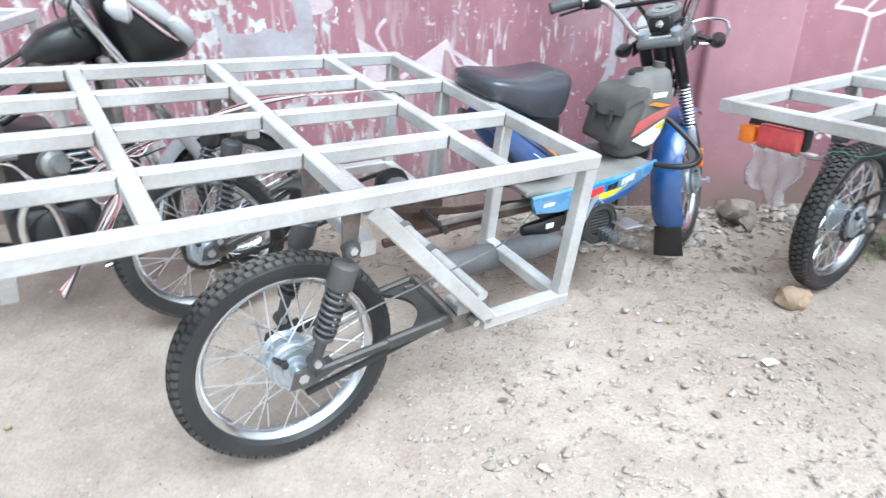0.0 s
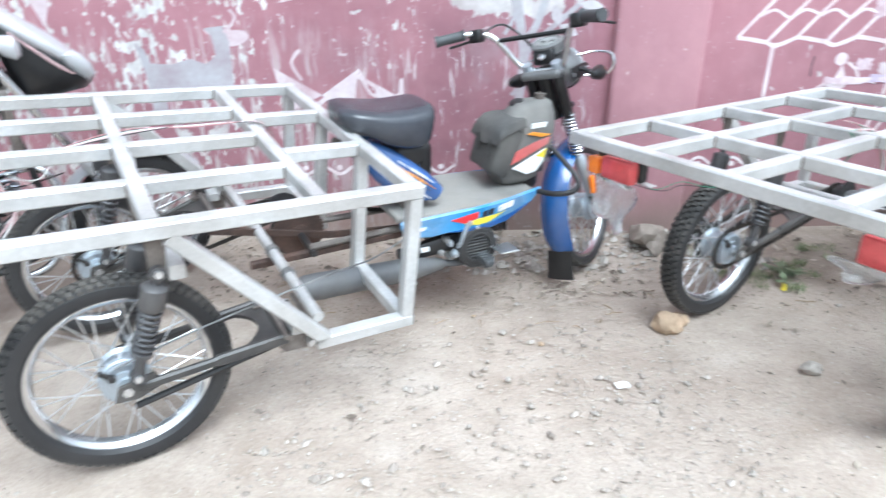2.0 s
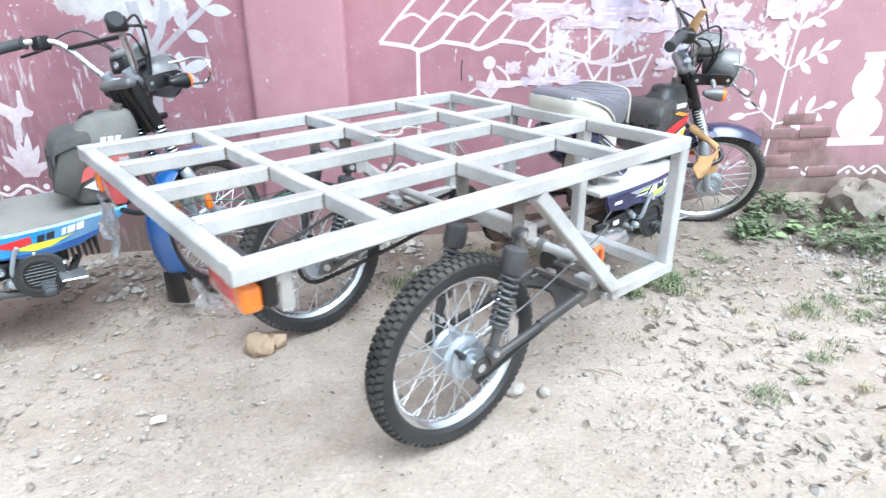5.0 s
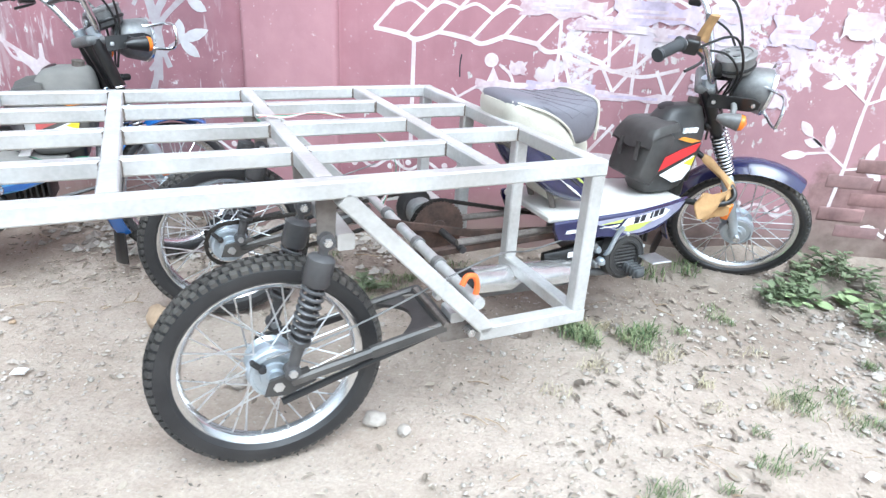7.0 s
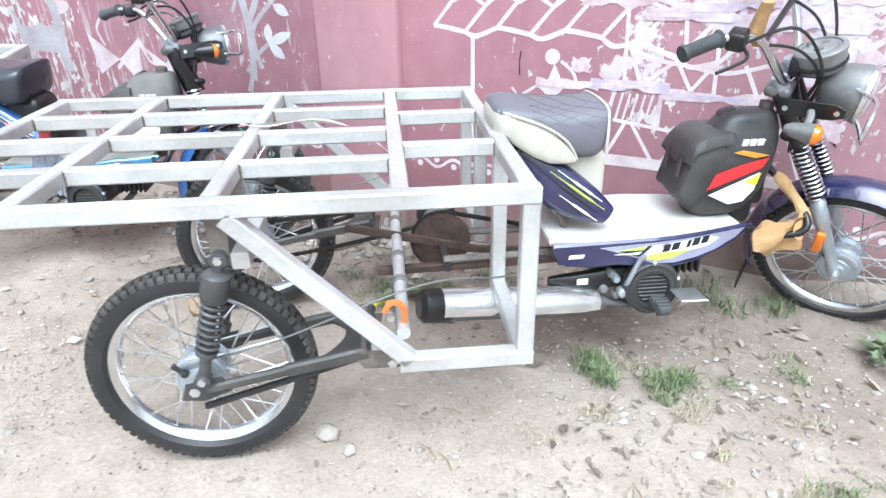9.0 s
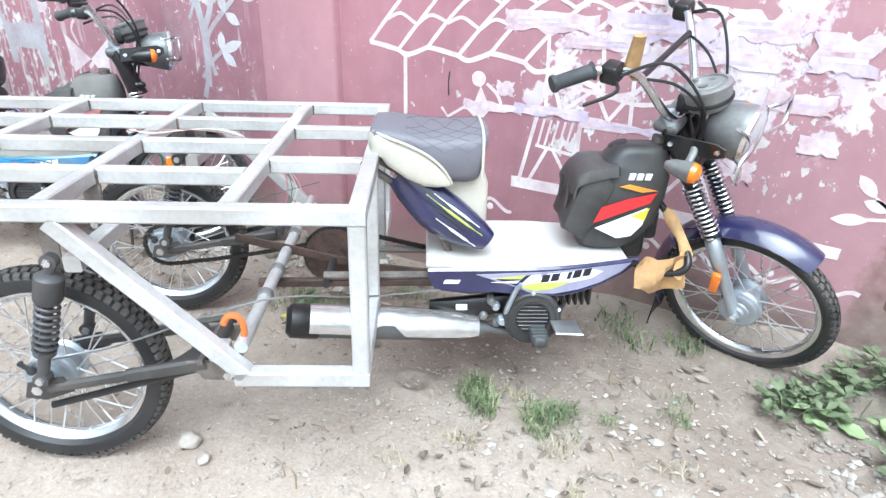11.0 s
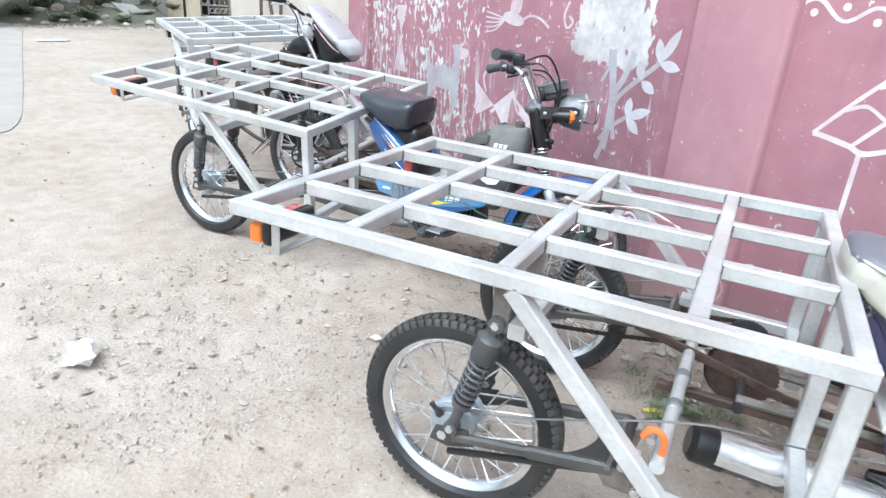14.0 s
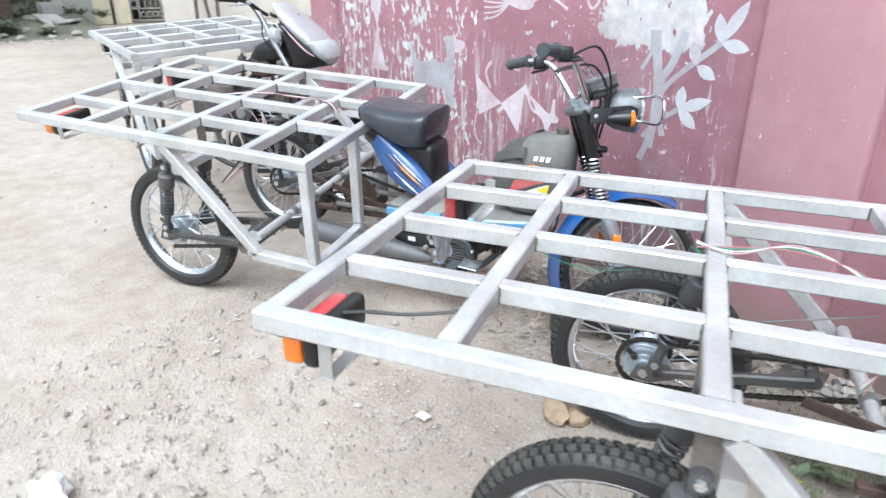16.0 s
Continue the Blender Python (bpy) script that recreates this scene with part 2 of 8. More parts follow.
def wall_paint():
    """Dusty maroon limewash; flaking off to white plaster in patches with shapes of their own."""
    m = bpy.data.materials.new("flaking_maroon_wall")
    m.use_nodes = True
    nt = m.node_tree
    b = nt.nodes["Principled BSDF"]
    b.inputs["Roughness"].default_value = 0.85
    tc = nt.nodes.new("ShaderNodeTexCoord")
    sep = nt.nodes.new("ShaderNodeSeparateXYZ")
    nt.links.new(tc.outputs["Object"], sep.inputs[0])

    def noise_at(scale, detail, rough=0.55, stretch=None):
        n = nt.nodes.new("ShaderNodeTexNoise")
        n.inputs["Scale"].default_value, n.inputs["Detail"].default_value, n.inputs["Roughness"].default_value = scale, detail, rough
        if stretch:
            mp = nt.nodes.new("ShaderNodeVectorMath")
            mp.operation = "MULTIPLY"
            mp.inputs[1].default_value = stretch
            nt.links.new(tc.outputs["Object"], mp.inputs[0])
            nt.links.new(mp.outputs[0], n.inputs["Vector"])
        else:
            nt.links.new(tc.outputs["Object"], n.inputs["Vector"])
        return n.outputs["Fac"]

    def rng(v, a, c, lo=0.0, hi=1.0):
        r = nt.nodes.new("ShaderNodeMapRange")
        for k, q in (("From Min", a), ("From Max", c), ("To Min", lo), ("To Max", hi)):
            r.inputs[k].default_value = q
        nt.links.new(v, r.inputs["Value"])
        return r.outputs[0]

    def math_(op, a, c):
        n = nt.nodes.new("ShaderNodeMath")
        n.operation = op
        for i, q in enumerate((a, c)):
            if isinstance(q, (int, float)):
                n.inputs[i].default_value = q
            else:
                nt.links.new(q, n.inputs[i])
        return n.outputs[0]

    def blend(f, a, c):
        n = nt.nodes.new("ShaderNodeMix")
        n.data_type = "RGBA"
        nt.links.new(f, n.inputs["Factor"])
        for k, q in (("A", a), ("B", c)):
            if isinstance(q, tuple):
                n.inputs[k].default_value = (*q, 1)
            else:
                nt.links.new(q, n.inputs[k])
        return n.outputs["Result"]

    base = blend(rng(noise_at(1.3, 6), 0.3, 0.7), (0.316, 0.147, 0.177), (0.418, 0.204, 0.235))
    base = blend(rng(noise_at(9, 6), 0.45, 0.8, 0, 0.45), base, (0.50, 0.28, 0.305))
    x, z = sep.outputs["X"], sep.outputs["Z"]
    # flaking is dense on the stretch by the far motorcycle and in a worn belt, sparse elsewhere; the belt is thickened
    # to paint in pale haze
    dense = math_("MULTIPLY", rng(x, 1.35, 0.35), rng(x, -1.3, -0.9))
    patch = math_("MULTIPLY", math_("MULTIPLY", rng(x, 1.38, 1.46), rng(x, 1.98, 1.90)), rng(z, 1.03, 1.10))
    belt = math_("MULTIPLY", math_("MULTIPLY", rng(x, 3.2, 3.7), rng(x, 5.0, 4.6)), rng(z, 0.50, 0.62))
    need = math_("ADD", math_("ADD", math_("MULTIPLY", dense, 0.125), math_("MULTIPLY", patch, 0.30)), math_("MULTIPLY", belt, 0.095))
    big, small = noise_at(3.0, 3), noise_at(26, 5, 0.6, (1.0, 1.0, 0.62))
    flake = math_("ADD", math_("ADD", math_("MULTIPLY", small, 0.75), math_("MULTIPLY", big, 0.35)), need)
    mask = rng(flake, 0.715, 0.735)
    plaster = blend(rng(noise_at(14, 5), 0.35, 0.7), (0.52, 0.50, 0.49), (0.80, 0.785, 0.77))
    col = blend(mask, base, plaster)
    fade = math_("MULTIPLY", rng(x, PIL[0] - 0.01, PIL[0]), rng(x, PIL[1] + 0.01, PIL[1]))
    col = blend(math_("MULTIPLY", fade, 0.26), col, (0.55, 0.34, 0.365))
    # whitish haze over the right stretch, mixed into the wall colour
    col = blend(rng(x, 3.1, 4.3, 0.0, 0.26), col, (0.55, 0.39, 0.41))
    # scraps of paper and paste left by torn posters
    pasted = math_("MULTIPLY", math_("MULTIPLY", rng(x, 3.15, 3.6), rng(x, 5.1, 4.7)), rng(z, 0.70, 1.0))
    scraps = rng(math_("ADD", math_("ADD", math_("MULTIPLY", noise_at(5.5, 7, 0.62), 0.8), math_("MULTIPLY", noise_at(38, 4), 0.2)), math_("MULTIPLY", pasted, 0.085)), 0.595, 0.625)
    col = blend(math_("MULTIPLY", scraps, math_("MULTIPLY", rng(pasted, 0.0, 0.3), 0.85)), col, blend(rng(noise_at(3.3, 3), 0.4, 0.65), (0.74, 0.70, 0.72), (0.60, 0.52, 0.64)))
    # rubbed stretch behind the first moped: damp dark smears, grey washes, pale scratches and runs
    zone = math_("MULTIPLY", rng(x, 0.55, 1.1), rng(x, 2.16, 1.95))
    low_ = rng(z, 1.15, 0.75)
    smear = math_("MULTIPLY", zone, math_("MULTIPLY", rng(noise_at(2.2, 5), 0.38, 0.62, 0.08, 0.58), rng(z, 1.25, 0.95, 0.35, 1.0)))
    col = blend(smear, col, (0.17, 0.085, 0.105))
    wash = math_("MULTIPLY", math_("MULTIPLY", zone, low_), rng(noise_at(3.1, 6, 0.62, (1.0, 1.0, 0.6)), 0.50, 0.68, 0.0, 0.55))
    col = blend(wash, col, (0.40, 0.36, 0.385))
    runs = math_("MULTIPLY", math_("MULTIPLY", zone, low_), rng(noise_at(34, 4, 0.6, (1.0, 1.0, 0.16)), 0.60, 0.67, 0.0, 0.85))
    col = blend(runs, col, (0.66, 0.62, 0.63))
    drips = math_("MULTIPLY", math_("MULTIPLY", dense, rng(z, 1.1, 0.8)), rng(noise_at(30, 4, 0.6, (1.0, 1.0, 0.14)), 0.52, 0.60, 0.0, 0.75))
    col = blend(drips, col, (0.62, 0.59, 0.59))
    scratch = math_("MULTIPLY", zone, rng(noise_at(22, 6, 0.7, (0.8, 1.0, 1.0)), 0.63, 0.68, 0.0, 0.85))
    col = blend(scratch, col, (0.72, 0.69, 0.69))
    # faint stains and rain marks all along
    col = blend(rng(noise_at(7, 6, 0.6, (1.0, 1.0, 0.12)), 0.52, 0.75, 0.0, 0.30), col, (0.24, 0.115, 0.14))
    col = blend(rng(noise_at(70, 3, 0.5), 0.70, 0.74, 0.0, 0.7), col, (0.62, 0.50, 0.51))
    # plaster fallen off the foot of the wall: a ragged brown scar round the bare bricks
    away = nt.nodes.new("ShaderNodeVectorMath")
    away.operation = "DISTANCE"
    away.inputs[1].default_value = (4.90, 2.11, 0.28)
    nt.links.new(tc.outputs["Object"], away.inputs[0])
    scar = rng(math_("ADD", away.outputs["Value"], math_("MULTIPLY", noise_at(7, 6, 0.6), 0.42)), 0.50, 0.44)
    col = blend(scar, col, blend(rng(noise_at(16, 6), 0.35, 0.7), (0.22, 0.125, 0.125), (0.37, 0.235, 0.23)))
    dirt = math_("MULTIPLY", rng(math_("ADD", z, math_("MULTIPLY", noise_at(4, 5), 0.25)), 0.40, 0.17), 0.68)
    col = blend(dirt, col, (0.29, 0.24, 0.20))
    foot = math_("MULTIPLY", rng(x, 3.7, 4.1), rng(math_("ADD", z, math_("MULTIPLY", noise_at(5, 6), 0.35)), 0.52, 0.34))
    col = blend(math_("MULTIPLY", foot, 0.8), col, blend(rng(noise_at(13, 6), 0.35, 0.7), (0.17, 0.125, 0.105), (0.34, 0.27, 0.235)))
    nt.links.new(col, b.inputs["Base Color"])
    bp = nt.nodes.new("ShaderNodeBump")
    bp.inputs["Strength"].default_value, bp.inputs["Distance"].default_value = 0.6, 0.004
    nt.links.new(math_("SUBTRACT", math_("MULTIPLY", noise_at(30, 6), 0.5), mask), bp.inputs["Height"])
    nt.links.new(bp.outputs[0], b.inputs["Normal"])
    return m


def dirt_ground():
    """Trodden pale earth with gravelly grain."""
    m = bpy.data.materials.new("trodden_earth")
    m.use_nodes = True
    nt = m.node_tree
    b = nt.nodes["Principled BSDF"]
    b.inputs["Roughness"].default_value = 0.95
    b.inputs["Specular IOR Level"].default_value = 0.15
    tc = nt.nodes.new("ShaderNodeTexCoord")

    def noise_at(scale, detail, rough=0.55):
        n = nt.nodes.new("ShaderNodeTexNoise")
        n.inputs["Scale"].default_value, n.inputs["Detail"].default_value, n.inputs["Roughness"].default_value = scale, detail, rough
        nt.links.new(tc.outputs["Object"], n.inputs["Vector"])
        return n.outputs["Fac"]

    def ramp(v, stops):
        r = nt.nodes.new("ShaderNodeValToRGB")
        el = r.color_ramp.elements
        el[0].position, el[0].color = stops[0][0], (*stops[0][1], 1)
        el[1].position, el[1].color = stops[-1][0], (*stops[-1][1], 1)
        for q, c in stops[1:-1]:
            e = el.new(q)
            e.color = (*c, 1)
        nt.links.new(v, r.inputs[0])
        return r.outputs[0]

    def mixed(f, a, c, kind="MIX"):
        n = nt.nodes.new("ShaderNodeMix")
        n.data_type, n.blend_type = "RGBA", kind
        if isinstance(f, float):
            n.inputs["Factor"].default_value = f
        else:
            nt.links.new(f, n.inputs["Factor"])
        nt.links.new(a, n.inputs["A"])
        nt.links.new(c, n.inputs["B"])
        return n.outputs["Result"]

    wide = ramp(noise_at(0.9, 5), [(0.32, (0.322, 0.256, 0.206)), (0.5, (0.392, 0.330, 0.278)), (0.68, (0.447, 0.395, 0.344))])
    mid = ramp(noise_at(7, 7, 0.65), [(0.3, (0.285, 0.236, 0.196)), (0.55, (0.422, 0.362, 0.312)), (0.75, (0.492, 0.440, 0.394))])
    grain = ramp(noise_at(85, 6, 0.7), [(0.33, (0.30, 0.28, 0.26)), (0.5, (0.62, 0.61, 0.60)), (0.68, (0.95, 0.94, 0.92))])
    col = mixed(0.5, wide, mid)
    col = mixed(0.20, col, grain, "OVERLAY")
    # grit: small stones of many shades pressed into the surface
    for size, keep, amount in ((150.0, 0.70, 0.26), (62.0, 0.86, 0.30)):
        grit = nt.nodes.new("ShaderNodeTexVoronoi")
        grit.inputs["Scale"].default_value = size
        nt.links.new(tc.outputs["Object"], grit.inputs["Vector"])
        rgb = nt.nodes.new("ShaderNodeSeparateColor")
        nt.links.new(grit.outputs["Color"], rgb.inputs[0])
        shade = ramp(rgb.outputs[0], [(0.0, (0.16, 0.14, 0.125)), (0.35, (0.30, 0.265, 0.235)), (0.7, (0.46, 0.425, 0.39)), (1.0, (0.62, 0.595, 0.56))])
        pick = nt.nodes.new("ShaderNodeMapRange")
        for key, q in (("From Min", keep), ("From Max", keep + 0.02), ("To Min", 0.0), ("To Max", amount)):
            pick.inputs[key].default_value = q
        nt.links.new(rgb.outputs[1], pick.inputs["Value"])
        body = nt.nodes.new("ShaderNodeMapRange")
        for key, q in (("From Min", 0.42), ("From Max", 0.30), ("To Min", 0.0), ("To Max", 1.0)):
            body.inputs[key].default_value = q
        nt.links.new(grit.outputs["Distance"], body.inputs["Value"])
        on = nt.nodes.new("ShaderNodeMath")
        on.operation = "MULTIPLY"
        nt.links.new(pick.outputs[0], on.inputs[0])
        nt.links.new(body.outputs[0], on.inputs[1])
        col = mixed(on.outputs[0], col, shade)
    # loose brown soil and leaf mould along the wall, with a ragged edge; the trikes' shade is put into its darkness
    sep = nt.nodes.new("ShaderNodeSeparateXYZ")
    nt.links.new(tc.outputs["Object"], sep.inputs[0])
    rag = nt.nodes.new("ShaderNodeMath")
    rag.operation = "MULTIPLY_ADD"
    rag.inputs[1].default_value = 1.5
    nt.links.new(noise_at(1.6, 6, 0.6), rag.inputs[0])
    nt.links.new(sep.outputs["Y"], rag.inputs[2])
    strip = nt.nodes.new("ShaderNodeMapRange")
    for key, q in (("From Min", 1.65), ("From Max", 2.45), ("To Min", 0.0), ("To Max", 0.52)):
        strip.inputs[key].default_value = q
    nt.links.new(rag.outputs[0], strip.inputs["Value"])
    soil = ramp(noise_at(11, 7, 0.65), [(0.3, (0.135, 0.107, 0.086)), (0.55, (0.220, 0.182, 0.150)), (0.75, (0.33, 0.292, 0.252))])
    # stronger to the right, where shade under the moped is coloured in too
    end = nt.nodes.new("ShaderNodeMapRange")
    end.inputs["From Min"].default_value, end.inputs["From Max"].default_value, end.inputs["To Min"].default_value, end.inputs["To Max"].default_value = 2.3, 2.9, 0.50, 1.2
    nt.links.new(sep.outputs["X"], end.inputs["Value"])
    soil_and_shade = nt.nodes.new("ShaderNodeMath")
    soil_and_shade.operation = "MULTIPLY"
    nt.links.new(strip.outputs[0], soil_and_shade.inputs[0])
    nt.links.new(end.outputs[0], soil_and_shade.inputs[1])
    col = mixed(soil_and_shade.outputs[0], col, soil)
    nt.links.new(col, b.inputs["Base Color"])
    bp = nt.nodes.new("ShaderNodeBump")
    bp.inputs["Strength"].default_value, bp.inputs["Distance"].default_value = 0.5, 0.010
    s = nt.nodes.new("ShaderNodeMath")
    s.operation = "ADD"
    nt.links.new(noise_at(85, 6, 0.7), s.inputs[0])
    nt.links.new(noise_at(7, 7, 0.65), s.inputs[1])
    clod = nt.nodes.new("ShaderNodeTexVoronoi")
    clod.inputs["Scale"].default_value, clod.inputs["Randomness"].default_value = 55.0, 1.0
    nt.links.new(tc.outputs["Object"], clod.inputs["Vector"])
    s2 = nt.nodes.new("ShaderNodeMath")
    s2.operation = "MULTIPLY_ADD"
    s2.inputs[1].default_value = -0.45
    nt.links.new(clod.outputs["Distance"], s2.inputs[0])
    nt.links.new(s.outputs[0], s2.inputs[2])
    nt.links.new(s2.outputs[0], bp.inputs["Height"])
    nt.links.new(bp.outputs[0], b.inputs["Normal"])
    return m


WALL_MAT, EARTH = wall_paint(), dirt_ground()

# ---- mesh helpers ----
def part(name, bm, material, parent=None, label="", smooth=38):
    """Links a bmesh as one mesh object under a thing or a part."""
    me = bpy.data.meshes.new(name)
    bm.normal_update()
    bmesh.ops.recalc_face_normals(bm, faces=bm.faces)
    bm.to_mesh(me)
    bm.free()
    me.materials.append(material)
    me.polygons.foreach_set("use_smooth", [True] * len(me.polygons))
    me.set_sharp_from_angle(angle=radians(smooth))
    ob = new(name, me)
    if parent is not None:
        ob.parent = parent
    if label:
        ob["label"] = label
    return ob


def V(*a):
    return Vector(a)


def ring_skin(bm, rings, closed=False, caps=True):
    vs = [[bm.verts.new(q) for q in r] for r in rings]
    n = len(vs[0])
    last = len(vs) if closed else len(vs) - 1
    for i in range(last):
        a, b = vs[i], vs[(i + 1) % len(vs)]
        for j in range(n):
            bm.faces.new((a[j], a[(j + 1) % n], b[(j + 1) % n], b[j]))
    if caps and not closed:
        bm.faces.new(list(reversed(vs[0])))
        bm.faces.new(vs[-1])


def frame_of(d, up=(0, 0, 1)):
    d = Vector(d).normalized()
    up = Vector(up)
    if abs(d.dot(up)) > 0.97:
        up = Vector((1, 0, 0))
    s = d.cross(up).normalized()
    return s, s.cross(d).normalized()


def bar(bm, a, b, w=0.04, h=0.04, c=0.004, up=(0, 0, 1)):
    """A square tube from a to b with worn, rounded edges."""
    a, b = Vector(a), Vector(b)
    s, u = frame_of(b - a, up)
    x, y = w / 2, h / 2
    pts = [(x - c, -y), (x, -y + c), (x, y - c), (x - c, y), (-x + c, y), (-x, y - c), (-x, -y + c), (-x + c, -y)]
    ring_skin(bm, [[q + s * i + u * j for i, j in pts] for q in (a, b)])


def smooth_path(pts, n=6):
    pts = [Vector(q) for q in pts]
    out = []
    for i in range(len(pts) - 1):
        p0, p1, p2, p3 = pts[max(i - 1, 0)], pts[i], pts[i + 1], pts[min(i + 2, len(pts) - 1)]
        for k in range(n):
            t = k / n
            out.append(0.5 * ((2 * p1) + (p2 - p0) * t + (2 * p0 - 5 * p1 + 4 * p2 - p3) * t * t + (3 * p1 - p0 - 3 * p2 + p3) * t ** 3))
    return out + [pts[-1]]


def tube(bm, pts, r, n=8, closed=False, smooth=0, caps=True):
    """A round tube along a line; r may be one radius or one for each point."""
    pts = smooth_path(pts, smooth) if smooth else [Vector(q) for q in pts]
    m = len(pts)
    rad = [r] * m if isinstance(r, (int, float)) else [r[min(len(r) - 1, int(i * len(r) / m))] for i in range(m)]
    rings, s = [], None
    for i, q in enumerate(pts):
        d = (pts[(i + 1) % m] - pts[i - 1]) if closed or 0 < i < m - 1 else (pts[1] - pts[0] if i == 0 else pts[-1] - pts[-2])
        d.normalize()
        if s is None:
            s, u = frame_of(d)
        else:
            s = (s - d * s.dot(d)).normalized()
            u = s.cross(d).normalized()
        rings.append([q + (s * math.cos(2 * math.pi * k / n) + u * math.sin(2 * math.pi * k / n)) * rad[i] for k in range(n)])
    ring_skin(bm, rings, closed, caps)


def lathe(bm, profile, centre, axis, n=24, closed_profile=False):
    """Turns (distance along the axis, radius) pairs round the axis."""
    c, d = Vector(centre), Vector(axis).normalized()
    s, u = frame_of(d)
    rings = []
    for k in range(n):
        a = 2 * math.pi * k / n
        e = s * math.cos(a) + u * math.sin(a)
        rings.append([c + d * h + e * max(r, 0.0004) for h, r in profile])
    vs = [[bm.verts.new(q) for q in r] for r in rings]
    m = len(profile)
    for i in range(n):
        a, b = vs[i], vs[(i + 1) % n]
        for j in range(m if closed_profile else m - 1):
            bm.faces.new((a[j], a[(j + 1) % m], b[(j + 1) % m], b[j]))
    if not closed_profile:
        bm.faces.new([v[0] for v in vs])
        bm.faces.new([v[-1] for v in reversed(vs)])


def plate(bm, outline, lo, hi, plane="uz", c=0.004):
    """A slab: outline in two axes, thickness lo..hi along the third, edges eased."""
    n = len(outline)
    cx, cy = sum(q[0] for q in outline) / n, sum(q[1] for q in outline) / n
    big = max(max(abs(q[0] - cx), abs(q[1] - cy)) for q in outline)
    k = 1 - c / max(big, 1e-6)

    def at(q, h, f=1.0):
        a, b = cx + (q[0] - cx) * f, cy + (q[1] - cy) * f
        return {"uz": (a, h, b), "uv": (a, b, h), "vz": (h, a, b)}[plane]
    e = min(c, abs(hi - lo) / 3)
    ring_skin(bm, [[at(q, lo, k) for q in outline], [at(q, lo + e) for q in outline], [at(q, hi - e) for q in outline], [at(q, hi, k) for q in outline]])


def soft_box(bm, lo, hi, r=0.01, n=3):
    """A box with rounded vertical and horizontal edges."""
    lo, hi = Vector(lo), Vector(hi)
    r = min(r, *(0.49 * (hi[i] - lo[i]) for i in range(3)))

    def ring(z, inset):
        out = []
        for sx, sy, a0 in ((1, 1, 0), (-1, 1, 90), (-1, -1, 180), (1, -1, 270)):
            for k in range(n + 1):
                a = radians(a0 + 90 * k / n)
                cx = (hi.x if sx > 0 else lo.x) - sx * r
                cy = (hi.y if sy > 0 else lo.y) - sy * r
                out.append((cx + math.cos(a) * (r - inset), cy + math.sin(a) * (r - inset), z))
        return out
    ring_skin(bm, [ring(lo.z, r * 0.7), ring(lo.z + r * 0.3, r * 0.25), ring(lo.z + r, 0), ring(hi.z - r, 0), ring(hi.z - r * 0.3, r * 0.25), ring(hi.z, r * 0.7)])


def loft(bm, sections, n=16, power=2.6):
    """Skins super-ellipses: each section is (centre, side half-vector, up half-vector)."""
    rings = []
    for c, s, u in sections:
        c, s, u = Vector(c), Vector(s), Vector(u)
        r = []
        for k in range(n):
            a = 2 * math.pi * k / n
            ca, sa = math.cos(a), math.sin(a)
            r.append(c + s * math.copysign(abs(ca) ** (2 / power), ca) + u * math.copysign(abs(sa) ** (2 / power), sa))
        rings.append(r)
    ring_skin(bm, rings)


def moved(bm, m):
    bmesh.ops.transform(bm, matrix=m, verts=bm.verts)
    return bm


def coil(bm, a, b, radius, wire, turns, n=12):
    a, b = Vector(a), Vector(b)
    s, u = frame_of(b - a)
    m = int(turns * n)
    pts = [a.lerp(b, i / m) + (s * math.cos(2 * math.pi * i / n) + u * math.sin(2 * math.pi * i / n)) * radius for i in range(m + 1)]
    tube(bm, pts, wire, 6)


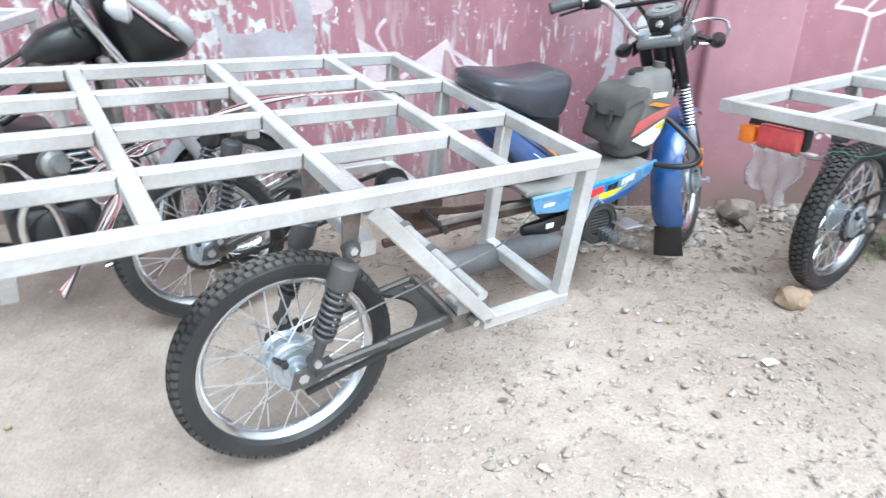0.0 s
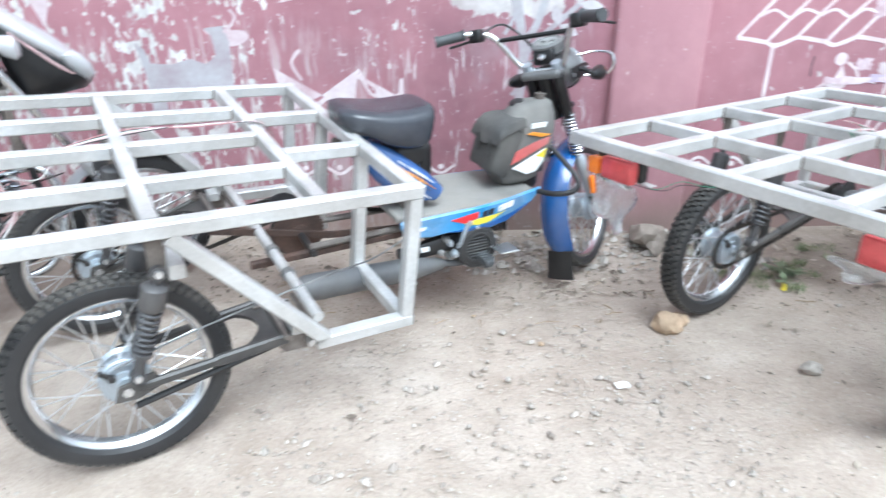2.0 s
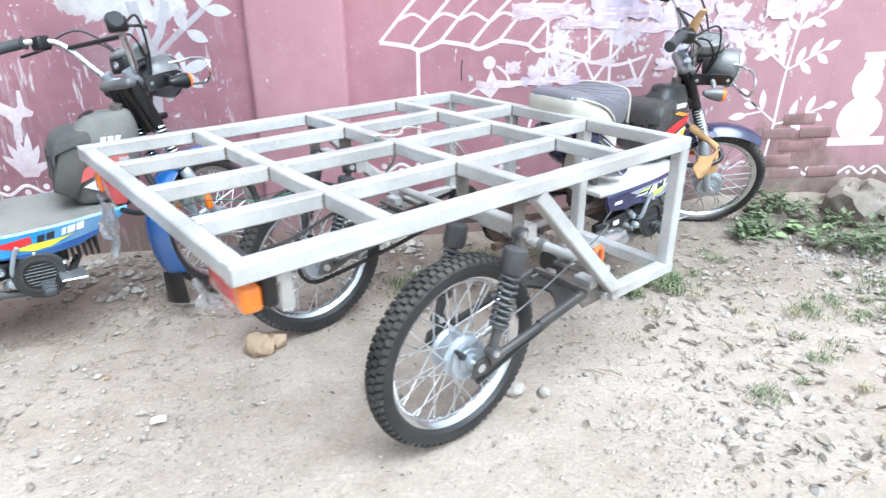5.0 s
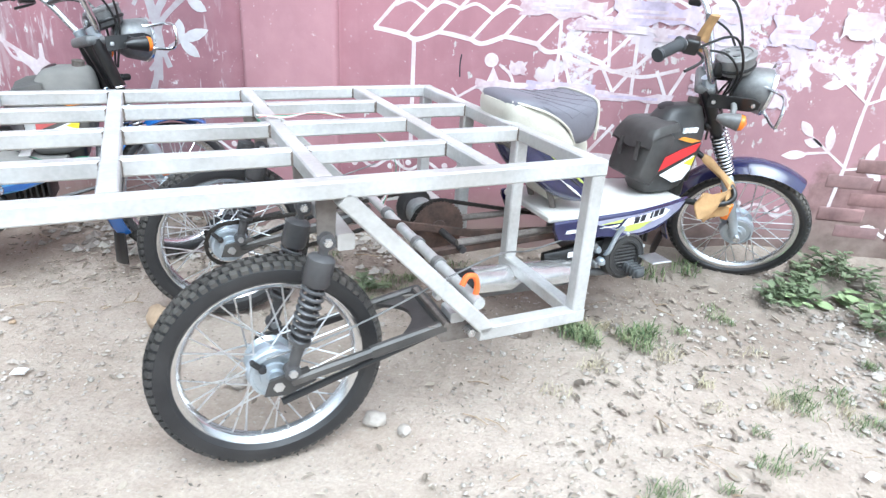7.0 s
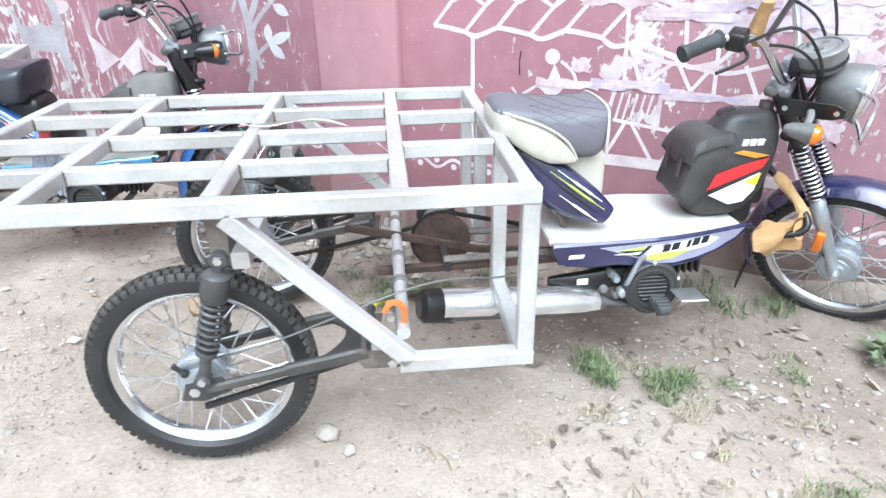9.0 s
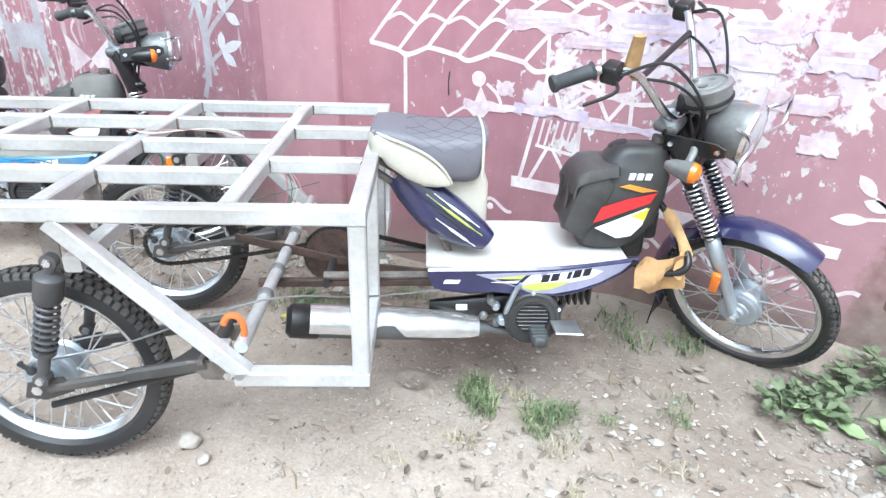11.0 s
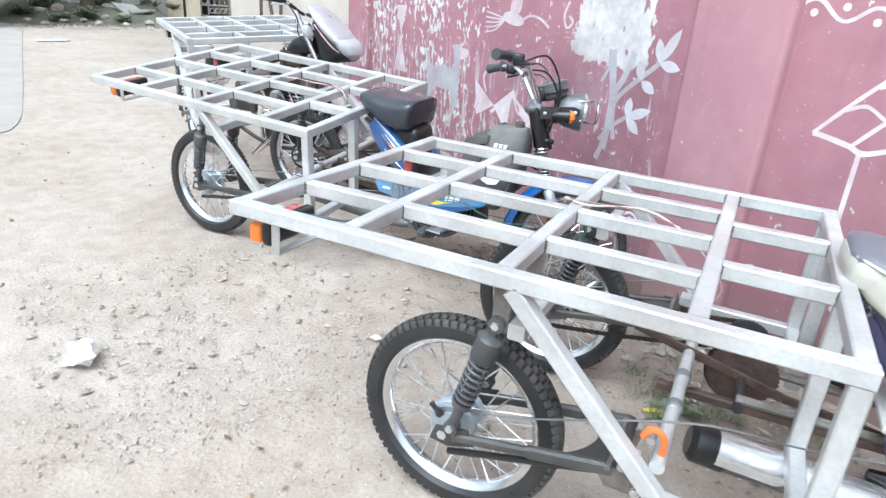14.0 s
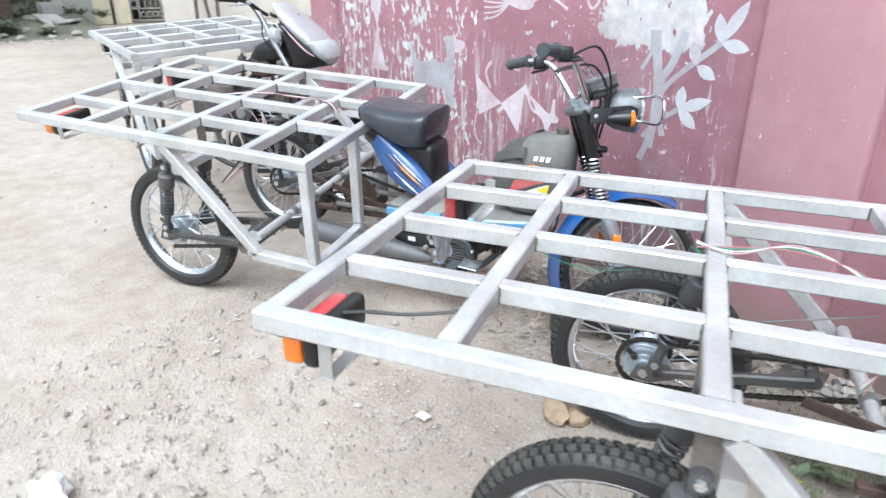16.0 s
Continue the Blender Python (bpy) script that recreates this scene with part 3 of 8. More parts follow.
# ---- wheel: tyre with blocks, rim, hub, spokes ----
def wheel(thing, centre, heading, r, width, M=None, chunky=True, hub_r=0.07, sprocket=None, lean=0.0, brake=True, side=0.062):
    """centre of the wheel, heading in degrees in the thing's own plan."""
    M = M or Matrix.Identity(4)
    X = M @ Matrix.Translation(centre) @ Matrix.Rotation(radians(heading), 4, "Z") @ Matrix.Rotation(radians(lean), 4, "X")
    ax = (0, 1, 0)
    w, tw = width, width / 2
    bm = bmesh.new()
    body = [(tw * 0.55, r - side), (tw * 0.95, r - side * 0.81), (tw * 1.02, r - side * 0.55), (tw * 0.96, r - 0.0205), (tw * 0.6, r - 0.0120)]
    body = [(-p, q) for p, q in body] + [(0, r - 0.0085)] + body[::-1]
    lathe(bm, body, (0, 0, 0), ax, 56, closed_profile=True)
    root = part("wheel", moved(bm, X), SIDEWALL, thing)
    root.name = "wheel"
    bm = bmesh.new()
    n = 72 if chunky else 62
    crown = lambda g: r - 0.0135 * abs(g) ** 2.2
    gap = 0.70 if chunky else 0.82
    for k in range(n):
        for row, (off, hw) in enumerate(((-0.78, 0.17), (-0.27, 0.24), (0.27, 0.24), (0.78, 0.17)) if chunky else ((-0.75, 0.205), (-0.25, 0.205), (0.25, 0.205), (0.75, 0.205))):
            a0 = 2 * math.pi * (k + 0.5 * (row % 2)) / n
            da = 2 * math.pi / n
            hexa = ((-0.55, -0.95), (-0.05, -1.0), (0.45, -0.95), (0.55, 0.95), (0.05, 1.0), (-0.45, 0.95)) if chunky else ((-0.5, -0.8), (0.2, -0.9), (0.5, 0.1), (0.5, 0.8), (-0.2, 0.9), (-0.5, -0.1))
            low, top = [], []
            for p, q in hexa:
                g = off * 0.96 + q * hw
                t = a0 + p * da * gap
                low.append(bm.verts.new(((crown(g) - 0.013) * math.cos(t), g * tw, (crown(g) - 0.013) * math.sin(t))))
                g = off * 0.96 + q * hw * 0.92
                t = a0 + p * da * gap * 0.92
                top.append(bm.verts.new((crown(g) * math.cos(t), g * tw, crown(g) * math.sin(t))))
            bm.faces.new(top)
            for i in range(6):
                bm.faces.new((low[i], low[(i + 1) % 6], top[(i + 1) % 6], top[i]))
    part("tread", moved(bm, X), RUBBER, root, "dusty rubber tread blocks")
    rr = r - side
    bm = bmesh.new()
    lathe(bm, [(-tw * 0.62, rr + 0.008), (-tw * 0.66, rr), (-tw * 0.5, rr - 0.010), (-tw * 0.2, rr - 0.018), (0, rr - 0.021), (tw * 0.2, rr - 0.018), (tw * 0.5, rr - 0.010), (tw * 0.66, rr), (tw * 0.62, rr + 0.008), (0, rr + 0.002)],
          (0, 0, 0), ax, 56, closed_profile=True)
    part("rim", moved(bm, X), CHROME, root, "chromed steel rim")
    bm = bmesh.new()
    lathe(bm, [(-0.055, 0.012), (-0.052, hub_r * 0.72), (-0.040, hub_r), (-0.028, hub_r * 1.06), (-0.022, hub_r * 0.9), (0.02, hub_r * 0.82), (0.03, hub_r * 0.98), (0.038, hub_r * 0.9), (0.05, 0.03), (0.055, 0.012)], (0, 0, 0), ax, 28)
    hub = part("hub", moved(bm, X), ALU, root, "cast aluminium brake hub")
    if brake:
        bm = bmesh.new()
        k = hub_r / 0.062
        lathe(bm, [(-0.050, 0.061 * k), (-0.0585, 0.060 * k), (-0.0605, 0.053 * k), (-0.0565, 0.051 * k), (-0.0565, 0.036 * k), (-0.0615, 0.034 * k), (-0.0640, 0.022 * k), (-0.074, 0.020 * k), (-0.075, 0.010)], (0, 0, 0), ax, 28)
        part("brake_plate", moved(bm, X), ALU, hub, "ridged aluminium brake plate")
        bm = bmesh.new()
        bar(bm, (-0.030, -0.067, 0.028), (-0.052, -0.068, 0.052), 0.005, 0.014)
        lathe(bm, [(-0.074, 0.005), (-0.072, 0.010), (-0.060, 0.010)], (-0.030, 0, 0.028), ax, 10)
        lathe(bm, [(-0.075, 0.003), (-0.073, 0.006), (-0.062, 0.006)], (-0.052, 0, 0.052), ax, 8)
        part("brake_lever", moved(bm, X), GREASY, hub)
    bm = bmesh.new()
    for k in range(36):
        side = 1 if k % 2 else -1
        a = 2 * math.pi * k / 36
        b = a + (0.62 if (k // 2) % 2 else -0.62)
        p0 = V(math.cos(b) * hub_r * 0.98, side * 0.032, math.sin(b) * hub_r * 0.98)
        p1 = V(math.cos(a) * (rr - 0.014), side * tw * 0.15, math.sin(a) * (rr - 0.014))
        tube(bm, [p0, p1], 0.0024, 5)
    part("spokes", moved(bm, X), SPOKE, root)
    bm = bmesh.new()
    tube(bm, [(0, -0.11, 0), (0, 0.11, 0)], 0.007, 8)
    for y in (-0.105, 0.105):
        lathe(bm, [(-0.006, 0.014), (0.006, 0.014)], (0, y, 0), ax, 6)
    part("axle", moved(bm, X), SPOKE, root)
    if sprocket:
        bm = bmesh.new()
        cog(bm, (0, sprocket, 0), ax, 0.078, 0.005, 38)
        part("sprocket", moved(bm, X), GREASY, root)
    return root


def cog(bm, centre, axis, r, thick, teeth):
    c, d = Vector(centre), Vector(axis).normalized()
    s, u = frame_of(d)
    rings = []
    for h in (-thick / 2, thick / 2):
        ring = []
        for k in range(teeth * 2):
            a = math.pi * k / teeth
            q = r if k % 2 else r * 0.945
            ring.append(c + d * h + (s * math.cos(a) + u * math.sin(a)) * q)
        rings.append(ring)
    ring_skin(bm, rings)
    lathe(bm, [(-thick * 2.5, 0.018), (-thick * 2.2, 0.024), (thick * 2.2, 0.024), (thick * 2.5, 0.018)], c, d, 14)


def loop_line(c1, r1, c2, r2, n=9):
    """The line of a chain round two sprockets in the u-z plane."""
    c1, c2 = Vector(c1), Vector(c2)
    d = (c2 - c1)
    a = math.atan2(d.z, d.x)
    out = [c1 + V(math.cos(a + radians(90 + 180 * i / n)), 0, math.sin(a + radians(90 + 180 * i / n))) * r1 for i in range(n + 1)]
    out += [c2 + V(math.cos(a + radians(-90 + 180 * i / n)), 0, math.sin(a + radians(-90 + 180 * i / n))) * r2 for i in range(n + 1)]
    return out


def chain(thing, c1, r1, c2, r2, M=None, sag=0.0):
    bm = bmesh.new()
    pts = loop_line(c1, r1, c2, r2)
    long = []
    for i, q in enumerate(pts):
        nx = pts[(i + 1) % len(pts)]
        k = max(1, int((nx - q).length / 0.012))
        for j in range(k):
            p = q.lerp(nx, j / k)
            if k > 6:
                p.z -= sag * math.sin(math.pi * j / k)
            long.append(p)
    for i in range(0, len(long)):
        a, b = long[i], long[(i + 1) % len(long)]
        y = 0.0055 if i % 2 else 0.003
        for s in (-1, 1):
            o = V(0, s * y, 0)
            bar(bm, a + o, b + o, 0.002, 0.0125, 0.0004)
    part("chain", moved(bm, M or Matrix.Identity(4)), CHAIN_OIL, thing, "oily black drive chain")


def shock(thing, top, bottom, M, r=0.028):
    """Spring strut: black top sleeve, coil and lower tube with eyes."""
    top, bottom = Vector(top), Vector(bottom)
    d = bottom - top
    bm = bmesh.new()
    f = lambda t: top + d * t
    ax = d.normalized()
    ln = d.length
    lathe(bm, [(0.10 * ln, 0.012), (0.115 * ln, r * 0.95), (0.13 * ln, r * 1.14), (0.30 * ln, r * 1.16), (0.325 * ln, r * 1.02), (0.33 * ln, 0.012)], top, ax, 18)
    lathe(bm, [(0.32 * ln, 0.0125), (0.74 * ln, 0.0125), (0.742 * ln, r * 0.92), (0.775 * ln, r * 0.92), (0.79 * ln, 0.015), (ln - 0.01, 0.013)], top, ax, 16)
    for q in (top, bottom):
        lathe(bm, [(-0.014, 0.008), (-0.014, 0.019), (0.014, 0.019), (0.014, 0.008)], q, (0, 1, 0), 14, closed_profile=True)
    bar(bm, top, f(0.06 / ln), 0.016, 0.02)
    root = part("shock_absorber", moved(bm, M), SHOCK_GREY, thing, "black spring strut with grey sleeve")
    bm = bmesh.new()
    coil(bm, f(0.335), f(0.745), r * 0.88, 0.0046, 7.5)
    part("spring", moved(bm, M), SPRING, root, "dark grey coil spring")
    for q in (top, bottom):
        bm = bmesh.new()
        lathe(bm, [(-0.02, 0.005), (-0.02, 0.010), (-0.014, 0.011), (0.018, 0.011), (0.02, 0.006)], q, (0, 1, 0), 6)
        part("bolt", moved(bm, M), SPOKE, root)
    return root


def tail_lamp(thing, corner, sgn, M, droop=0.06):
    """Red and amber lamp in a loose plastic wrap, tucked under the back rail; sgn: towards the middle."""
    u, v, z = corner[0] + 0.022, corner[1], corner[2]
    v += sgn * 0.016
    span = lambda a, b: sorted((v + sgn * a, v + sgn * b))
    bm = bmesh.new()
    lo, hi = span(0.004, 0.20)
    soft_box(bm, (u + 0.046, lo, z - 0.124), (u + 0.080, hi, z - 0.052), 0.012)
    root = part("tail_lamp", moved(bm, M), BLACK, thing, "tail lamp with red and amber lenses")
    for nm, a, b, mt, f in (("amber_lens", 0.005, 0.054, AMBER, 0.004), ("red_lens", 0.062, 0.19, RED_LENS, 0.008)):
        bm = bmesh.new()
        lo, hi = span(a, b)
        soft_box(bm, (u + f, lo, z - (0.122 if f < 0.006 else 0.126)), (u + 0.0455, hi, z - (0.068 if f < 0.006 else 0.056)), 0.009)
        part(nm, moved(bm, M), mt, root)
    bm = bmesh.new()
    rings = []
    for k in range(11):
        t = k / 10
        zz = z - 0.118 - (0.025 + droop) * t
        row = []
        for j in range(14):
            g = j / 13
            curl = 0.012 * math.sin(8 * g + 4 * t) + 0.007 * math.sin(19 * g - 6 * t)
            row.append((u - 0.008 + curl * (0.3 + t), v + sgn * (0.062 + 0.165 * g * (1 - 0.40 * max(0, t - 0.45)) + 0.012 * math.sin(7 * t)), zz + 0.022 * t * math.sin(5 * g + 1)))
        rings.append(row + [(q[0] + 0.0012, q[1], q[2]) for q in reversed(row)])
    ring_skin(bm, rings)
    part("plastic_wrap", moved(bm, M), WRAP, root, "torn clear plastic wrap", smooth=80)
    bm = bmesh.new()
    plate(bm, [(u + 0.082, z - 0.040), (u + 0.110, z - 0.040), (u + 0.110, z - 0.135), (u + 0.082, z - 0.135)], v + sgn * 0.006, v + sgn * 0.010)
    plate(bm, [(u + 0.082, v + sgn * 0.006), (u + 0.110, v + sgn * 0.006), (u + 0.110, v + sgn * 0.21), (u + 0.082, v + sgn * 0.21)], z - 0.139, z - 0.1345, "uv")
    part("bracket", moved(bm, M), STEEL, root, "bent steel strap bracket")


# ---- cargo frame of a trike ----
def cargo_frame(thing, d, M):
    L, W, H = d["L"], d["W"], d["H"]
    u1, u2, u3, ud, h0 = d["u1"], d["u2"], d["u3"], d["ud"], d["h0"]
    w = 0.04
    zc = H - w / 2

    def rail(a, b, name="frame_bar", hh=w):
        bm = bmesh.new()
        bar(bm, a, b, w, hh)
        return part(name, moved(bm, M), STEEL, thing)
    welds = []
    rail((0, w / 2, zc), (L, w / 2, zc), "side_rail")
    rail((0, W - w / 2, zc), (L, W - w / 2, zc), "side_rail")
    rail((w / 2, w, zc), (w / 2, W - w, zc), "end_rail")
    rail((L - w / 2, w, zc), (L - w / 2, W - w, zc), "end_rail")
    for u in (u1, u2, u3):
        rail((u, w, zc), (u, W - w, zc), "cross_bar")
        welds += [(u + o, v, zc) for v in (w, W - w) for o in (-w / 2, w / 2)]
    edges = [w, u1 - w / 2, u1 + w / 2, u2 - w / 2, u2 + w / 2, u3 - w / 2, u3 + w / 2, L - w]
    for k in range(4):
        lanes = (W * 0.25, W * 0.5, W * 0.75) if k < 3 else (W * 0.345, W * 0.66)
        for v in lanes:
            rail((edges[2 * k], v, zc - 0.001), (edges[2 * k + 1], v, zc - 0.001), "lane_bar")
            welds += [(e, v + o, zc) for e in (edges[2 * k], edges[2 * k + 1]) for o in (-w / 2, w / 2)]
    for side, v in ((1, w / 2), (-1, W - w / 2)):
        vi = W * (0.345 if side > 0 else 0.66)
        rail((L - w / 2, v, H - w), (L - w / 2, v, h0 + w), "front_post")
        rail((L, v, h0 + w / 2), (ud - 0.012, v, h0 + w / 2), "lower_rail")
        rail((u2 + 0.03, v, H - w), (ud + 0.012, v, h0 + w * 0.7), "diagonal_brace")
        rail((L - w / 2, vi, H - w), (L - w / 2, vi, h0 + w), "inner_post")
        rail((L - w / 2, v + side * w / 2, h0 + w / 2 + 0.001), (L - w / 2, vi + side * w / 2, h0 + w / 2 + 0.001), "lower_cross_bar")
        for q in (0.028, 0.245):
            bm = bmesh.new()
            plate(bm, [(u2 - 0.022, H - w), (u2 + 0.028, H - w), (u2 + 0.020, H - w - 0.13), (u2 - 0.016, H - w - 0.13)], v + side * q - 0.003, v + side * q + 0.003)
            part("strut_bracket", moved(bm, M), GRIMY, thing, "grimy strut bracket")
        rail((u2 + 0.045, v + side * 0.02, H - 0.155), (u2 + 0.045, v + side * 0.27, H - 0.155), "strut_beam")
        bm = bmesh.new()
        plate(bm, [(ud - 0.14, h0 + 0.045), (ud - 0.01, h0 + 0.045), (ud - 0.01, h0 - 0.01), (ud - 0.10, h0 - 0.01)], v + side * 0.022, v + side * 0.029)
        part("pivot_bracket", moved(bm, M), GRIMY, thing, "grimy pivot bracket")
        bm = bmesh.new()
        plate(bm, [(ud - 0.14, h0 + 0.045), (ud - 0.05, h0 + 0.045), (ud - 0.06, h0 - 0.01), (ud - 0.12, h0 - 0.01)], v + side * 0.20, v + side * 0.208)
        part("pivot_bracket", moved(bm, M), GRIMY, thing, "grimy pivot bracket")
    # tubes across, on which the swing arms turn
    u, z = ud, h0 + 0.088
    bm = bmesh.new()
    tube(bm, [(u, w, z), (u, W - w, z)], 0.017, 12)
    cross = part("cross_tube", moved(bm, M), STEEL, thing, "worn silver cross tube")
    for v in (0.30, 0.46, W - 0.40):
        bm = bmesh.new()
        lathe(bm, [(-0.014, 0.018), (-0.012, 0.022), (0.012, 0.022), (0.014, 0.018)], (u, v, z), (0, 1, 0), 14)
        part("collar", moved(bm, M), DUSTY_METAL, cross)
    for a, b in ((0.026, 0.235), (W - 0.235, W - 0.026)):
        for du in (-0.012, -0.098):
            bm = bmesh.new()
            bar(bm, (ud + du, a, h0 + 0.052), (ud + du, b, h0 + 0.052), 0.013, 0.013, 0.002)
            part("hinge_rod", moved(bm, M), GRIMY, thing)
        for v in (a, b):
            bm = bmesh.new()
            lathe(bm, [(-0.016, 0.006), (-0.014, 0.012), (0.014, 0.012), (0.016, 0.006)], (ud - 0.03, v, h0 + 0.022), (0, 1, 0), 6)
            part("hinge_bolt", moved(bm, M), SPOKE, thing)
    for a, b in ((w, 0.10), (W - 0.10, W - w)):
        rail((ud - 0.06, a, h0 + 0.06), (ud - 0.06, b, h0 + 0.06), "pivot_stub", 0.03)
    bm = bmesh.new()
    rw = random.Random(int(L * 1000))
    for q in welds:
        c = Vector(q) + V(rw.uniform(-0.001, 0.001), rw.uniform(-0.001, 0.001), 0)
        r = rw.uniform(0.0035, 0.0065)
        lathe(bm, [(-0.019, 0.002), (-0.016, r), (-0.008, r * 0.75), (0.0, r * 1.1), (0.008, r * 0.8), (0.015, r), (0.0185, 0.002)], c, (0, 0, 1), 7)
    tagged(part("weld_bead", moved(bm, M), WELD, thing, "burnt weld beads at the joints"), kind="stuff")


def rear_axle(thing, d, M, cz=0.29):
    """Two sprung wheels, each on its own swing arm."""
    W, ud, h0, u2, H = d["W"], d["ud"], d["h0"], d["u2"], d["H"]
    for side, v in ((1, d["vw"]), (-1, d["vf"])):
        wheel(thing, (d["uw"], v, cz), 0, 0.29, 0.075, sprocket=(0.045 if side < 0 else None), hub_r=0.062)
        outer, inner = v - side * 0.105, v + side * 0.10
        T = M
        pz = h0 + 0.055
        I = Matrix.Identity(4)
        pin = lambda u, vv, z: tuple(T @ V(u, vv, z))
        bm = bmesh.new()
        rings = []
        for k in range(13):
            t = k / 12
            q = outer + (inner - outer) * t
            back = 0.055 + 0.085 * (2 * t - 1) ** 2
            f = V(*pin(ud - 0.095, q, pz - 0.02))
            g = f.lerp(V(d["uw"] + 0.03, q, cz + 0.006), back / (ud - 0.095 - d["uw"]))
            rings.append([(f.x, f.y, f.z - 0.004), (f.x, f.y, f.z + 0.006), (g.x, g.y, g.z + 0.006), (g.x, g.y, g.z - 0.004)])
        ring_skin(bm, rings)
        arm = part("swing_arm", bm, ARM_PAINT, thing, "dusty black plate swing arm")
        bm = bmesh.new()
        tube(bm, [pin(ud - 0.09, outer, pz - 0.02), pin(ud - 0.09, inner, pz - 0.02)], 0.02, 12)
        part("pivot_tube", bm, ARM_PAINT, arm)
        for q in (outer, inner):
            a, b = V(*pin(ud - 0.09, q, pz - 0.02)), V(d["uw"] + 0.03, q, cz + 0.006)
            mid = a.lerp(b, 0.5)
            bm = bmesh.new()
            bar(bm, a, mid, 0.022, 0.034, 0.006)
            part("arm_bar", bm, ARM_PAINT, arm)
            bm = bmesh.new()
            bar(bm, mid - (b - a).normalized() * 0.004, b, 0.020, 0.026, 0.006)
            part("arm_tip", bm, ARM_PAINT, arm)
            bm = bmesh.new()
            plate(bm, [(d["uw"] - 0.035, cz - 0.022), (d["uw"] - 0.02, cz + 0.022), (d["uw"] + 0.07, cz + 0.040), (d["uw"] + 0.09, cz - 0.002), (d["uw"] + 0.02, cz - 0.028)], q - 0.005, q + 0.005)
            part("axle_plate", bm, ARM_PAINT, arm)
        # torque rod and brake cable
        bm = bmesh.new()
        tube(bm, [(d["uw"] + 0.01, outer + side * 0.025, cz - 0.065), pin(ud - 0.12, outer + side * 0.02, pz - 0.05)], 0.0095, 8)
        part("torque_rod", bm, BLACK, thing)
        bm = bmesh.new()
        tube(bm, [(d["uw"] - 0.02, outer + side * 0.03, cz + 0.06), (d["uw"] + 0.2, outer + side * 0.03, cz + 0.11), pin(ud + 0.05, outer + side * 0.05, pz + 0.13)] + ([pin(1.46, 0.28, h0 + 0.10), (1.74, 0.43, 0.385)] if side > 0 and H < 0.9 else []), 0.0026, 6, smooth=6)
        part("brake_cable", bm, DUSTY_METAL, thing)
        for q in (outer - side * 0.012, inner + side * 0.012):
            shock(thing, pin(u2, q, H - 0.145), (d["uw"] + 0.03, q, cz + 0.045), I)


def wire(thing, pts, mat_, r=0.0018, M=None):
    bm = bmesh.new()
    tube(bm, pts, r, 5, smooth=5)
    part("wire", moved(bm, M or Matrix.Identity(4)), mat_, thing)


